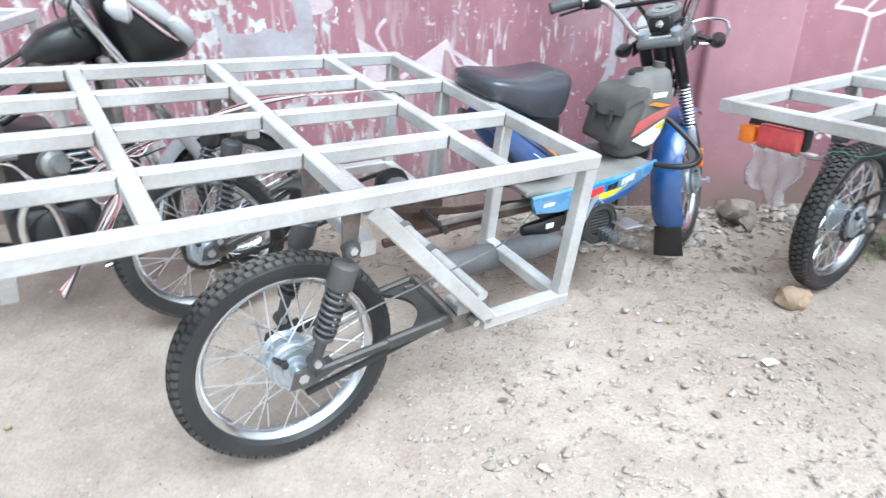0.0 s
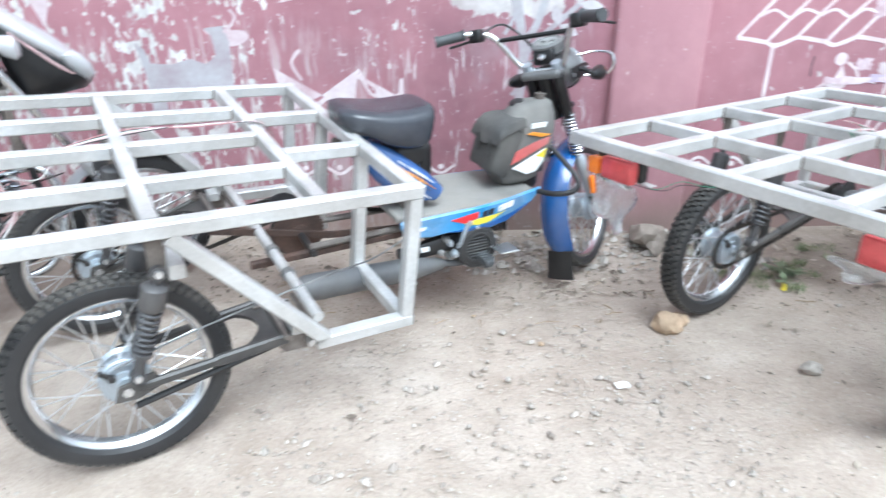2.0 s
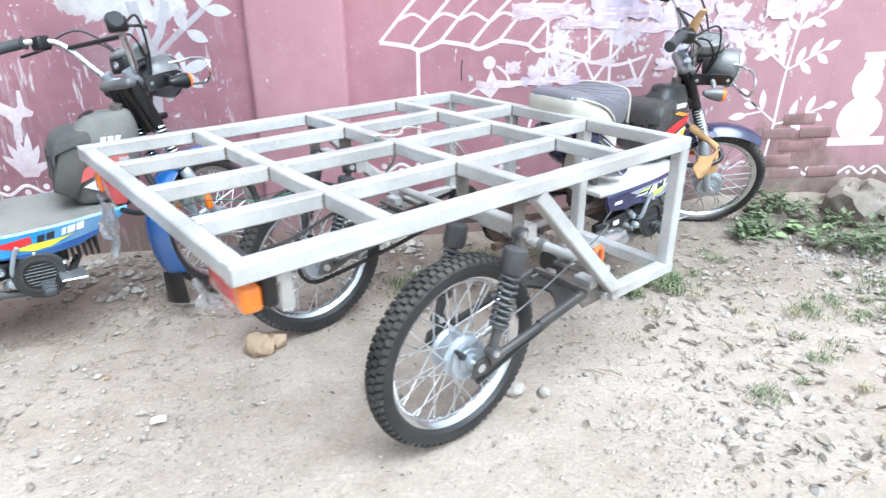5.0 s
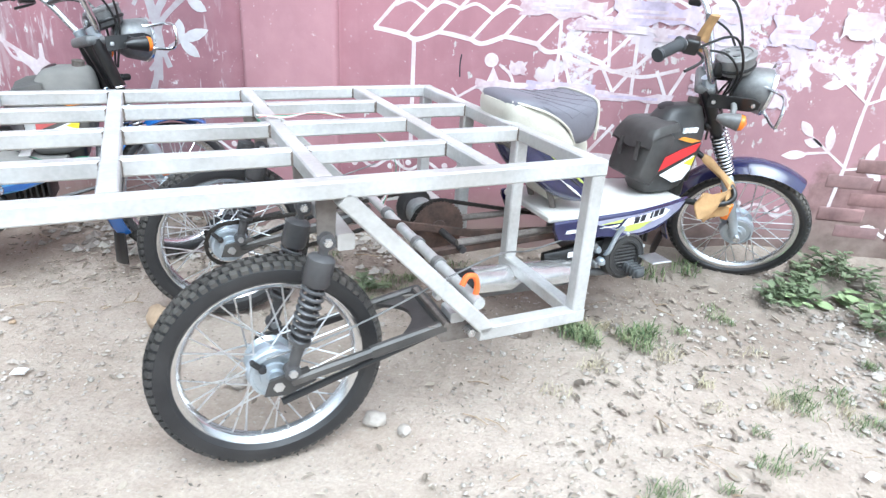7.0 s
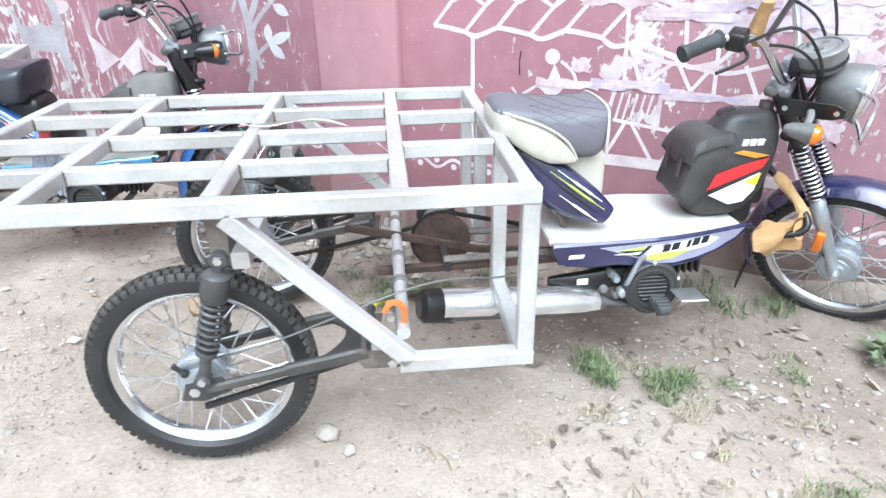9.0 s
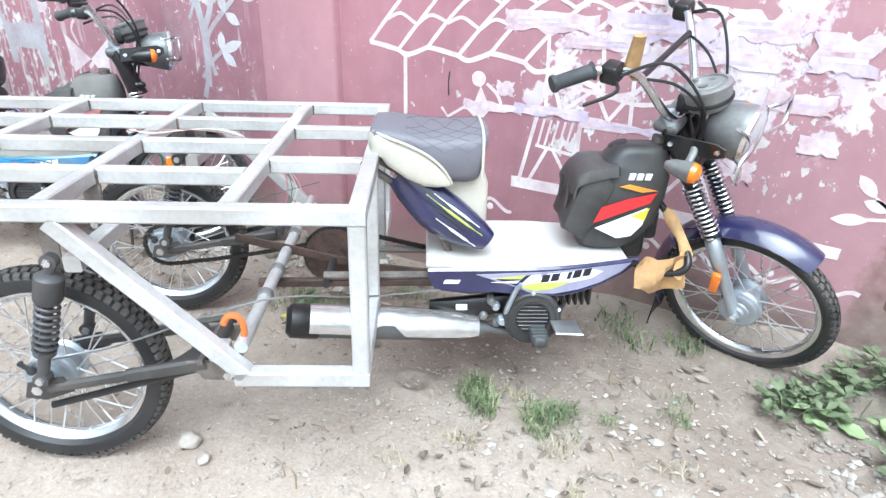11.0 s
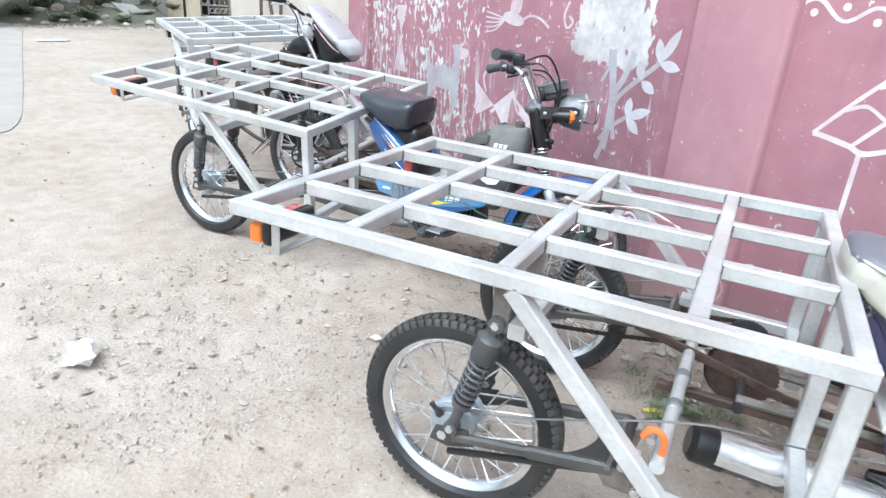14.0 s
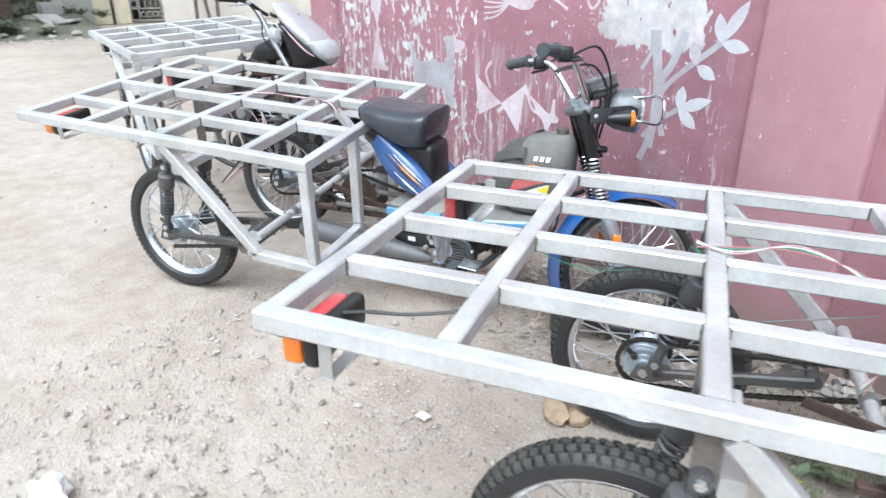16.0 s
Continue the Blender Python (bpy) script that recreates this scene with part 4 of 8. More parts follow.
# ---- the moped that pulls a cargo frame ----
def moped(thing, M, c, steer, vc=0.55):
    """c: the colours and fittings that set one moped apart. Right-hand side is -v."""
    P = lambda name, bm, mt, parent=thing, label="", **k: part(name, moved(bm, M), mt, parent, label, **k)
    S = lambda u, v, z: (u, vc + v, z)
    # foot board and side skirts
    bm = bmesh.new()
    plate(bm, [(1.61, vc - 0.15), (1.61, vc + 0.15), (1.72, vc + 0.175), (1.95, vc + 0.175), (2.08, vc + 0.158), (2.22, vc + 0.118), (2.22, vc - 0.118), (2.08, vc - 0.158), (1.95, vc - 0.175), (1.72, vc - 0.175)], 0.450, 0.474, "uv", 0.006)
    P("foot_board", bm, c["mat"], label=c["mat_label"])
    for s in (-1, 1):
        inward = lambda u: 0.060 * max(0.0, (u - 1.93) / 0.32) ** 1.5

        def bent(b2):
            for knot in (1.93, 2.0, 2.07, 2.14, 2.20):
                bmesh.ops.bisect_plane(b2, geom=b2.verts[:] + b2.edges[:] + b2.faces[:], plane_co=(knot, 0, 0), plane_no=(1, 0, 0))
            for v in b2.verts:
                v.co.y -= s * inward(v.co.x)
            return b2
        lows = ((1.615, 0.440), (1.635, 0.398), (1.74, 0.385), (1.81, 0.390), (1.93, 0.372), (2.0, 0.372), (2.07, 0.380), (2.14, 0.402), (2.20, 0.428), (2.25, 0.462))
        rings = []
        for u, lo in lows:
            hi = 0.462 + 0.010 * (u - 1.615) / 0.535
            y0, y1 = vc + s * 0.171, vc + s * 0.185
            rings.append([(u, y0, lo), (u, (y0 + y1) / 2, lo - 0.003), (u, y1, lo + 0.004), (u, y1, hi - 0.004), (u, (y0 + y1) / 2, hi + 0.003), (u, y0, hi)])
        bm = bmesh.new()
        ring_skin(bm, rings)
        bent(bm)
        panel = P("side_skirt", bm, c["skirt"], label=c["skirt_label"])
        y = vc + s * 0.1865
        lo, hi = sorted((y - s * 0.0015, y + s * 0.0012))
        bm = bmesh.new()
        plate(bm, [(1.81, 0.437), (1.93, 0.452), (1.93, 0.428), (1.87, 0.415)], lo, hi, "uz", 0.001)
        P("sticker", bent(bm), c["s1"], panel)
        bm = bmesh.new()
        plate(bm, [(1.87, 0.412), (1.93, 0.424), (2.03, 0.424), (2.06, 0.430), (1.98, 0.402), (1.93, 0.398)], lo + s * 0.0003, hi + s * 0.0003, "uz", 0.001)
        P("sticker", bent(bm), c["s2"], panel)
        for k, (a, b) in enumerate(((1.945, 1.968), (1.974, 1.998), (2.022, 2.034), (2.04, 2.064), (2.07, 2.094))):
            bm = bmesh.new()
            plate(bm, [(a, 0.425 + 0.003 * k), (a + 0.006, 0.449 + 0.003 * k), (b + 0.006, 0.451 + 0.003 * k), (b, 0.427 + 0.003 * k)], lo + s * 0.0006, hi + s * 0.0006, "uz", 0.0006)
            P("sticker", bent(bm), INK if k < 2 else c["s3"], panel)
        # panel patch; on the violet skirt it paints in the sky's reflection
        bm = bmesh.new()
        plate(bm, c["panel"], lo - s * 0.0005, hi - s * 0.0005, "uz", 0.0006)
        P("sticker", bent(bm), c["s0"], panel)
        if c["patch"]:
            for mt, pts in ((WHITE_S, c["patch"]), (LIME, [(1.795, 0.437), (1.90, 0.449), (1.888, 0.436)]), (WHITE_S, [(1.80, 0.425), (1.885, 0.432), (1.875, 0.422)])):
                bm = bmesh.new()
                plate(bm, pts, lo + s * 0.0001, hi + s * 0.0001, "uz", 0.0006)
                P("sticker", bent(bm), mt, panel)
        bm = bmesh.new()
        plate(bm, [(1.66, 0.420), (1.665, 0.432), (1.71, 0.432), (1.705, 0.420)], lo, hi, "uz", 0.0006)
        P("sticker", bent(bm), WHITE_S, panel)
        # tail cover under the seat
        bm = bmesh.new()
        n = 9
        rings = []
        for i in range(n):
            t = i / (n - 1)
            cu, cz = 1.525 + 0.265 * t, 0.720 - 0.195 * t - 0.02 * math.sin(math.pi * t)
            hw = 0.018 + 0.037 * math.sin(math.pi * min(1, 0.86 * t + 0.10)) ** 0.8
            rings.append((S(cu, s * (0.075 + 0.035 * t), cz), (0, s * 0.028 * (0.5 + math.sin(math.pi * (0.15 + 0.7 * t))), 0), (hw * 0.75, 0, hw)))
        loft(bm, rings, 14, 2.4)
        cover = P("tail_cover", bm, c["cover"], label=c["cover_label"])
        for k, (mt, t0, t1, o) in enumerate(((c["s4"], 0.26, 0.88, 0.014), (WHITE_S, 0.48, 0.92, -0.016), (INK, 0.22, 0.84, 0.002), (WHITE_S, 0.30, 0.80, 0.026))):
            bm = bmesh.new()
            q = [S(1.525 + 0.265 * t + o, s * (0.075 + 0.035 * t + 0.0285 * (0.5 + math.sin(math.pi * (0.15 + 0.7 * t)))), 0.712 - 0.195 * t + o * 0.9) for t in (t0, (t0 + t1) / 2, t1)]
            tube(bm, q, [0.0015, 0.0042, 0.0015], 6, smooth=5)
            P("sticker", bm, mt, cover)
    # seat: flat topped saddle with an upright front
    su = lambda u: 1.45 + (u - 1.45) * 0.90
    prof = ((1.450, 0.848, 0.815, 0.070, 0), (1.464, 0.861, 0.798, 0.108, 0), (1.505, 0.862, 0.775, 0.128, 0), (1.565, 0.854, 0.754, 0.138, 0), (1.635, 0.847, 0.718, 0.141, 0), (1.700, 0.846, 0.700, 0.140, 0.004), (1.755, 0.850, 0.697, 0.137, 0.008), (1.785, 0.853, 0.700, 0.133, 0.012), (1.802, 0.850, 0.706, 0.124, 0.014), (1.809, 0.836, 0.728, 0.092, 0.012))
    bm = bmesh.new()
    loft(bm, [(S(su(u), 0, (zt + zb) / 2), (0, hw, 0), (tip, 0, (zt - zb) / 2)) for u, zt, zb, hw, tip in prof], 28, 4.0)
    seat = P("seat", bm, c["seat"], label=c["seat_label"], smooth=60)

    def on_seat(u, ang, out=0.0006):
        for q, r in zip(prof, prof[1:]):
            if q[0] <= u <= r[0]:
                t = (u - q[0]) / (r[0] - q[0])
                _, zt, zb, hw, tip = (x + (y - x) * t for x, y in zip(q, r))
                ca, sa = math.cos(ang), math.sin(ang)
                return S(su(u) + tip * sa, math.copysign(abs(ca) ** 0.5, ca) * (hw + out), (zt + zb) / 2 + math.copysign(abs(sa) ** 0.5, sa) * ((zt - zb) / 2 + out))
    if c["piping"]:
        for way in (1, -1):
            for k in range(9):
                bm = bmesh.new()
                pts = []
                for i in range(15):
                    u, ang = 1.56 + 0.24 * i / 14, radians(-8 + 26 * k + way * (88 * i / 14 - 44))
                    pts.append(on_seat(u, ang) if radians(4) < ang < radians(176) else None)
                pts = [q for q in pts if q]
                if len(pts) > 3:
                    tube(bm, pts, 0.0006, 5)
                    P("seam", bm, SEAM, seat)
        for s in (-1, 1):
            bm = bmesh.new()
            loft(bm, [(S(su(u), s * hw, z), (0, 0.007, 0), (0, 0, hh)) for u, z, hh, hw in ((1.464, 0.818, 0.022, 0.100), (1.505, 0.797, 0.040, 0.125), (1.565, 0.771, 0.048, 0.137), (1.62, 0.748, 0.046, 0.139), (1.66, 0.731, 0.032, 0.138), (1.70, 0.712, 0.010, 0.134))], 12, 2.6)
            P("seat_side", bm, CREAM, seat, "cream vinyl side panel")
            bm = bmesh.new()
            tube(bm, [S(su(u), s * v_, z) for u, v_, z in ((1.462, 0.094, 0.846), (1.505, 0.130, 0.838), (1.565, 0.144, 0.821), (1.62, 0.146, 0.797), (1.665, 0.145, 0.766), (1.69, 0.141, 0.736), (1.705, 0.136, 0.710))], 0.0045, 6, smooth=5)
            P("piping", bm, CREAM, seat)
        bm = bmesh.new()
        rim = [(1.515, 0.133), (1.480, 0.122), (1.460, 0.106), (1.449, 0.078), (1.4445, 0.040)]
        rim = [(q, -y_) for q, y_ in rim] + [(1.4435, 0.0)] + [(q, y_) for q, y_ in reversed(rim)]
        rings = []
        for cu_, y_ in rim:
            n_ = Vector((cu_ - 1.56, y_ * 0.8)).normalized()
            at = lambda o, z: S(su(cu_) + n_.x * o, y_ + n_.y * o, z)
            low = 0.778 - 0.10 * max(0, cu_ - 1.47)
            top = 0.842 - 0.16 * max(0, cu_ - 1.47)
            rings.append([at(-0.022, low), at(-0.001, low + 0.004), at(0.003, low + 0.03), at(0.0025, top - 0.016), at(-0.003, top - 0.002), at(-0.020, top + 0.003)])
        ring_skin(bm, rings)
        P("seat_back", bm, CREAM, seat, "cream vinyl back edge")
        bm = bmesh.new()
        tube(bm, [S(su(1.80), v_, z) for v_, z in ((-0.128, 0.722), (-0.130, 0.80), (-0.116, 0.842), (-0.06, 0.853), (0, 0.855), (0.06, 0.853), (0.116, 0.842), (0.130, 0.80), (0.128, 0.722))], 0.0045, 6, smooth=5)
        P("piping", bm, CREAM, seat)
    bm = bmesh.new()
    soft_box(bm, S(1.64, -0.085, 0.50), S(1.79, 0.085, 0.715), 0.03)
    P("seat_box", bm, c["box"], label=c["box_label"])
    bm = bmesh.new()
    for s in (-1, 1):
        tube(bm, [S(1.46, s * 0.06, 0.72), S(1.62, s * 0.07, 0.60), S(1.70, s * 0.07, 0.40)], 0.012, 8, smooth=4)
        tube(bm, [S(1.30, s * 0.10, 0.40), S(1.70, s * 0.09, 0.40), S(1.90, s * 0.05, 0.40)], 0.013, 8)
    tube(bm, [S(1.85, 0, 0.40), S(2.18, 0, 0.43), S(2.27, 0, 0.60), S(2.30, 0, 0.82)], 0.022, 10, smooth=6)
    P("main_frame", bm, GRIMY, label="grimy tube frame under the seat")
    # tank
    MT = M @ Matrix.Translation((c["tank_on"], 0, 0))
    PT = lambda name, bm, mt, parent=thing, label="", **k: part(name, moved(bm, MT), mt, parent, label, **k)
    bm = bmesh.new()
    secs = []
    for z, u0, u1, hw in ((0.480, 2.085, 2.235, 0.060), (0.50, 2.075, 2.265, 0.078), (0.56, 2.07, 2.310, 0.087), (0.64, 2.085, 2.332, 0.088), (0.71, 2.105, 2.338, 0.082), (0.765, 2.125, 2.336, 0.068), (0.800, 2.145, 2.330, 0.054), (0.822, 2.165, 2.322, 0.050), (0.834, 2.20, 2.31, 0.026)):
        secs.append((S((u0 + u1) / 2, 0, z if z < 0.68 else 0.68 + (z - 0.68) * 0.78), ((u1 - u0) / 2, 0, 0), (0, hw, 0)))
    loft(bm, secs, 28, 3.0)
    tank = PT("fuel_tank", bm, c["tank"], label=c["tank_label"], smooth=60)
    for s in (-1, 1):
        def dec(pts, mt, o=0.0):
            b2 = bmesh.new()
            y = vc + s * (0.0890 + o)
            lo, hi = sorted((y, y + s * 0.003))
            plate(b2, pts, lo, hi, "uz", 0.001)
            PT("sticker", b2, mt, tank)
        dec([(2.105, 0.575), (2.125, 0.625), (2.20, 0.652), (2.285, 0.672), (2.268, 0.640)], c["t1"])
        dec([(2.112, 0.560), (2.262, 0.625), (2.255, 0.572), (2.225, 0.535), (2.18, 0.527)], c["t2"], 0.0006)
        dec([(2.215, 0.598), (2.268, 0.624), (2.258, 0.585)], c["t3"], 0.0012)
        for k in range(3):
            b2 = bmesh.new()
            q = 2.195 + 0.024 * k
            lo, hi = sorted((vc + s * 0.074, vc + s * 0.0850))
            plate(b2, [(q, 0.708), (q + 0.005, 0.726), (q + 0.022, 0.726), (q + 0.017, 0.708)], lo, hi, "uz", 0.0008)
            PT("sticker", b2, WHITE_S, tank)
        dec([(2.17, 0.690), (2.20, 0.697), (2.285, 0.678), (2.24, 0.672)], c["t4"], -0.0005)
    bm = bmesh.new()
    lathe(bm, [(-0.02, 0.026), (0.002, 0.028), (0.006, 0.031), (0.014, 0.029), (0.017, 0.02), (0.018, 0.004)], S(2.183, 0.012, 0.780), (-0.42, -0.05, 1), 20)
    PT("tank_cap", bm, BLACK, tank, "black tank cap")
    # tool bag strapped on the rider's side of the tank, its flap over the top
    bm = bmesh.new()
    pts = ((2.020, 0.552), (2.088, 0.520), (2.160, 0.690), (2.128, 0.732), (2.062, 0.722))
    cu, cz = 2.092, 0.643
    rings = []
    for g, f in ((-0.090, 0.90), (-0.085, 0.98), (-0.05, 1.02), (0.0, 1.03), (0.05, 1.02), (0.087, 0.98), (0.092, 0.90)):
        ring = []
        for i in range(5):
            a, b = pts[i], pts[(i + 1) % 5]
            for t in (0.08, 0.36, 0.64, 0.92):
                q = (a[0] + (b[0] - a[0]) * t, a[1] + (b[1] - a[1]) * t)
                w = 0.004 * math.sin(3 * i + 40 * g + 2 * t)
                ring.append(S(cu + (q[0] - cu) * f + w, g, cz + (q[1] - cz) * f + w))
        rings.append(ring)
    ring_skin(bm, rings)
    bag = PT("bag", bm, c["bag"], label=c["bag_label"], smooth=50)
    bm = bmesh.new()
    rows = ((2.160, 0.752), (2.122, 0.750), (2.084, 0.743), (2.054, 0.726), (2.040, 0.700), (2.031, 0.670))
    lanes = (-1.0, -0.9, -0.5, 0.0, 0.5, 0.9, 1.0)
    rr = []
    for i, (u, z) in enumerate(rows):
        top = []
        for g in lanes:
            sag = 0.030 * max(0.0, abs(g) - 0.88) / 0.12
            tip = 0.018 * (1 - abs(g)) if i == 5 else 0.0
            top.append(S(u + 0.004 * math.sin(4 * g + i), 0.001 + g * (0.096 + 0.002 * i), z - sag * (1 if i < 4 else 0.3) - tip + 0.004 * math.sin(5 * g + 2 * i)))
        low = [(q[0] + 0.005, q[1], q[2] - 0.005) for q in reversed(top)]
        rr.append(top + low)
    ring_skin(bm, rr)
    PT("bag_flap", bm, c["bag"], bag, smooth=50)
    for g in (-0.045, 0.045):
        bm = bmesh.new()
        bar(bm, S(2.030, g, 0.68), S(2.026, g, 0.61), 0.018, 0.004, up=(1, 0, 0))
        PT("bag_strap", bm, c["bag"], bag)
    # engine, exhaust, pegs
    bm = bmesh.new()
    loft(bm, [(S(1.80, 0, 0.33), (0, 0.09, 0), (0, 0, 0.06)), (S(1.86, 0, 0.325), (0, 0.125, 0), (0, 0, 0.085)), (S(1.96, 0, 0.325), (0, 0.125, 0), (0, 0, 0.085)), (S(2.02, 0, 0.34), (0, 0.09, 0), (0, 0, 0.06))], 16, 3)
    engine = P("engine", bm, GREASY, label="greasy dusty moped engine")
    for k in range(6):
        bm = bmesh.new()
        soft_box(bm, S(2.02 + 0.021 * k, -0.075, 0.285), S(2.030 + 0.021 * k, 0.075, 0.415), 0.004)
        P("cooling_fin", bm, GREASY, engine)
    for s in (-1, 1):
        bm = bmesh.new()
        prof = [(0, 0.070), (0.02, 0.086), (0.060, 0.086), (0.068, 0.078), (0.070, 0.062), (0.070, 0.052)]
        prof += [(0.058, 0.050), (0.058, 0.002)]
        lathe(bm, prof, S(1.93, s * 0.128, 0.300), (0, s, 0.10), 36)
        fan = P("engine_cover", bm, FAN, engine, "dusty grey ribbed fan cover")
        for k in range(7):
            q = -0.036 + 0.012 * k
            h = math.sqrt(0.047 ** 2 - q * q)
            bm = bmesh.new()
            bar(bm, S(1.93 - h, s * (0.1885 - 0.1 * q), 0.306 + q), S(1.93 + h, s * (0.1885 - 0.1 * q), 0.306 + q), 0.008, 0.005, 0.002)
            P("rib", bm, GREASY, fan)
        for r in (0.058, 0.074):
            bm = bmesh.new()
            lathe(bm, [(0.066, r - 0.003), (0.0725, r - 0.002), (0.0725, r + 0.002), (0.064, r + 0.003)], S(1.93, s * 0.128, 0.300), (0, s, 0.10), 32, closed_profile=True)
            P("cover_ring", bm, FAN, fan)
        for k in range(5):
            a_ = radians(20 + 72 * k)
            bm = bmesh.new()
            lathe(bm, [(0.05, 0.007), (0.064, 0.006), (0.066, 0.002)], S(1.93 + 0.083 * math.cos(a_), s * 0.128, 0.300 + 0.083 * math.sin(a_)), (0, s, 0.10), 8)
            P("cover_bolt", bm, SPOKE, fan)
    bm = bmesh.new()
    loft(bm, [(S(1.62, -0.13, 0.315), (0, 0.012, 0), (0, 0, 0.018)), (S(1.68, -0.14, 0.315), (0, 0.020, 0), (0, 0, 0.030)), (S(1.80, -0.14, 0.325), (0, 0.022, 0), (0, 0, 0.034)), (S(1.86, -0.13, 0.33), (0, 0.02, 0), (0, 0, 0.03))], 12, 3)
    P("chain_case", bm, BLACK, engine, "black plastic chain case")
    bm = bmesh.new()
    soft_box(bm, S(1.70, -0.166, 0.318), S(1.735, -0.1605, 0.338), 0.002)
    P("sticker", bm, WHITE_S, engine)
    for q, z_ in ((1.805, 0.35), (1.825, 0.275), (1.785, 0.30)):
        bm = bmesh.new()
        lathe(bm, [(0, 0.013), (0.030, 0.013), (0.036, 0.009), (0.037, 0.003)], S(q, -0.14, z_), (0, -1, 0), 10)
        P("engine_mount", bm, DUSTY_METAL, engine)
    bm = bmesh.new()
    tube(bm, [S(1.86, -0.15, 0.30), S(1.85, -0.19, 0.33), S(1.87, -0.20, 0.40), S(1.885, -0.21, 0.43)], 0.008, 8, smooth=4)
    lathe(bm, [(0, 0.014), (0.02, 0.016), (0.03, 0.01)], S(1.84, -0.16, 0.29), (0, -1, 0), 12)
    lathe(bm, [(0, 0.012), (0.02, 0.014), (0.03, 0.01)], S(1.82, -0.15, 0.335), (0, -1, 0), 12)
    P("kick_lever", bm, ALU, engine, "bare metal kick lever")
    for s in (-1, 1):
        bm = bmesh.new()
        tube(bm, [S(1.90, s * 0.10, 0.25), S(1.94, s * 0.20, 0.262)], 0.010, 8)
        soft_box(bm, S(1.925, min(s * 0.17, s * 0.27), 0.25), S(1.965, max(s * 0.17, s * 0.27), 0.282), 0.010)
        for k in range(5):
            q = s * (0.185 + 0.018 * k)
            soft_box(bm, S(1.922, min(q, q + 0.007), 0.247), S(1.968, max(q, q + 0.007), 0.287), 0.003)
        P("foot_peg", bm, DARK_GRIP, label="dusty ribbed rubber foot peg")
        bm = bmesh.new()
        plate(bm, [(1.98, vc + s * 0.20), (1.985, vc + s * 0.275), (2.065, vc + s * 0.28), (2.06, vc + s * 0.20)], 0.300, 0.306, "uv", 0.002)
        tube(bm, [S(2.02, s * 0.12, 0.26), S(2.02, s * 0.24, 0.30)], 0.007, 8)
        P("brake_pedal", bm, c["pedal"], label="bare plate brake pedal")
    bm = bmesh.new()
    a, b = V(*S(1.80, -0.15, 0.245)), V(*S(1.215, -0.255, 0.335))
    dl = (b - a).length
    lathe(bm, [(0, 0.018), (0.03, 0.026), (0.10, 0.037), (0.18, 0.044), (dl - 0.09, 0.046), (dl - 0.08, 0.047), (dl - 0.02, 0.044), (dl, 0.034), (dl, 0.012)], a, b - a, 22)
    tube(bm, [S(2.06, -0.02, 0.27), S(2.0, -0.10, 0.225), S(1.90, -0.14, 0.225), S(1.80, -0.15, 0.245)], 0.014, 10, smooth=5)
    ex = P("silencer", bm, c["exh"], label=c["exh_label"])
    if c["shield"]:
        bm = bmesh.new()
        d = (b - a).normalized()
        s_, u_ = frame_of(d)
        rings = []
        for t in (0.06, 0.16, 0.30, 0.44, 0.50, 0.56, 0.66, 0.80, 0.90):
            q = a + (b - a) * t
            r = 0.0495 if t > 0.2 else 0.0495 - 0.10 * (0.2 - t)
            wide = 105 if t < 0.48 or t > 0.62 else 84
            rings.append([q + (s_ * math.cos(radians(g)) + u_ * math.sin(radians(g))) * rr for rr, gs in ((r + 0.003, range(-20, 181, 20)), (r, range(180, -21, -20))) for g in [x * wide / 105 + 10 for x in gs]])
        ring_skin(bm, rings)
        P("heat_shield", bm, EXH_WHITE, ex, "bright heat shield on the silencer")
        bm = bmesh.new()
        lathe(bm, [(dl - 0.09, 0.0475), (dl - 0.085, 0.051), (dl - 0.01, 0.050), (dl + 0.004, 0.036)], a, b - a, 22)
        P("end_cap", bm, BLACK, ex, "black end cap")
    # steering group, turned about the raked head
    head = Vector(S(2.315, 0, 0.82))
    axis = V(-0.44, 0, 0.9).normalized()
    T0 = M @ Matrix.Translation(c["low_shift"]) @ Matrix.Translation(head) @ Matrix.Rotation(radians(steer), 4, axis) @ Matrix.Translation(-head)
    T = M @ Matrix.Translation(c["high_shift"]) @ Matrix.Translation(head) @ Matrix.Rotation(radians(steer), 4, axis) @ Matrix.Translation(-head)
    Q = lambda name, bm, mt, parent=thing, label="", **k: part(name, moved(bm, T), mt, parent, label, **k)
    Q0 = lambda name, bm, mt, parent=thing, label="", **k: part(name, moved(bm, T0), mt, parent, label, **k)
    fx = S(2.588, 0, 0.284)
    wheel(thing, fx, 0, 0.279, 0.058, M=T0, chunky=False, hub_r=0.064, side=0.048)
    for s in (-1, 1):
        bm = bmesh.new()
        hi_, lo_ = T @ V(*S(2.285, s * 0.062, 0.88)), T0 @ V(*S(2.455, s * 0.062, 0.545))
        tube(bm, [hi_, hi_.lerp(lo_, 0.48), hi_.lerp(lo_, 0.50), lo_], [0.024, 0.024, 0.0185, 0.0185], 12)
        leg = part("fork_leg", bm, BLACK, thing, "black fork tube")
        bm = bmesh.new()
        lathe(bm, [(0, 0.016), (0.01, 0.024), (0.10, 0.024), (0.11, 0.020), (0.26, 0.018), (0.30, 0.024), (0.32, 0.012)], S(2.455, s * 0.062, 0.54), V(0.13, 0, -0.27), 14)
        Q0("lower_leg", bm, ALU, leg, "grey aluminium lower fork leg")
        bm = bmesh.new()
        coil(bm, hi_.lerp(lo_, 0.50), hi_.lerp(lo_, 0.985), 0.0265, 0.0042, 12)
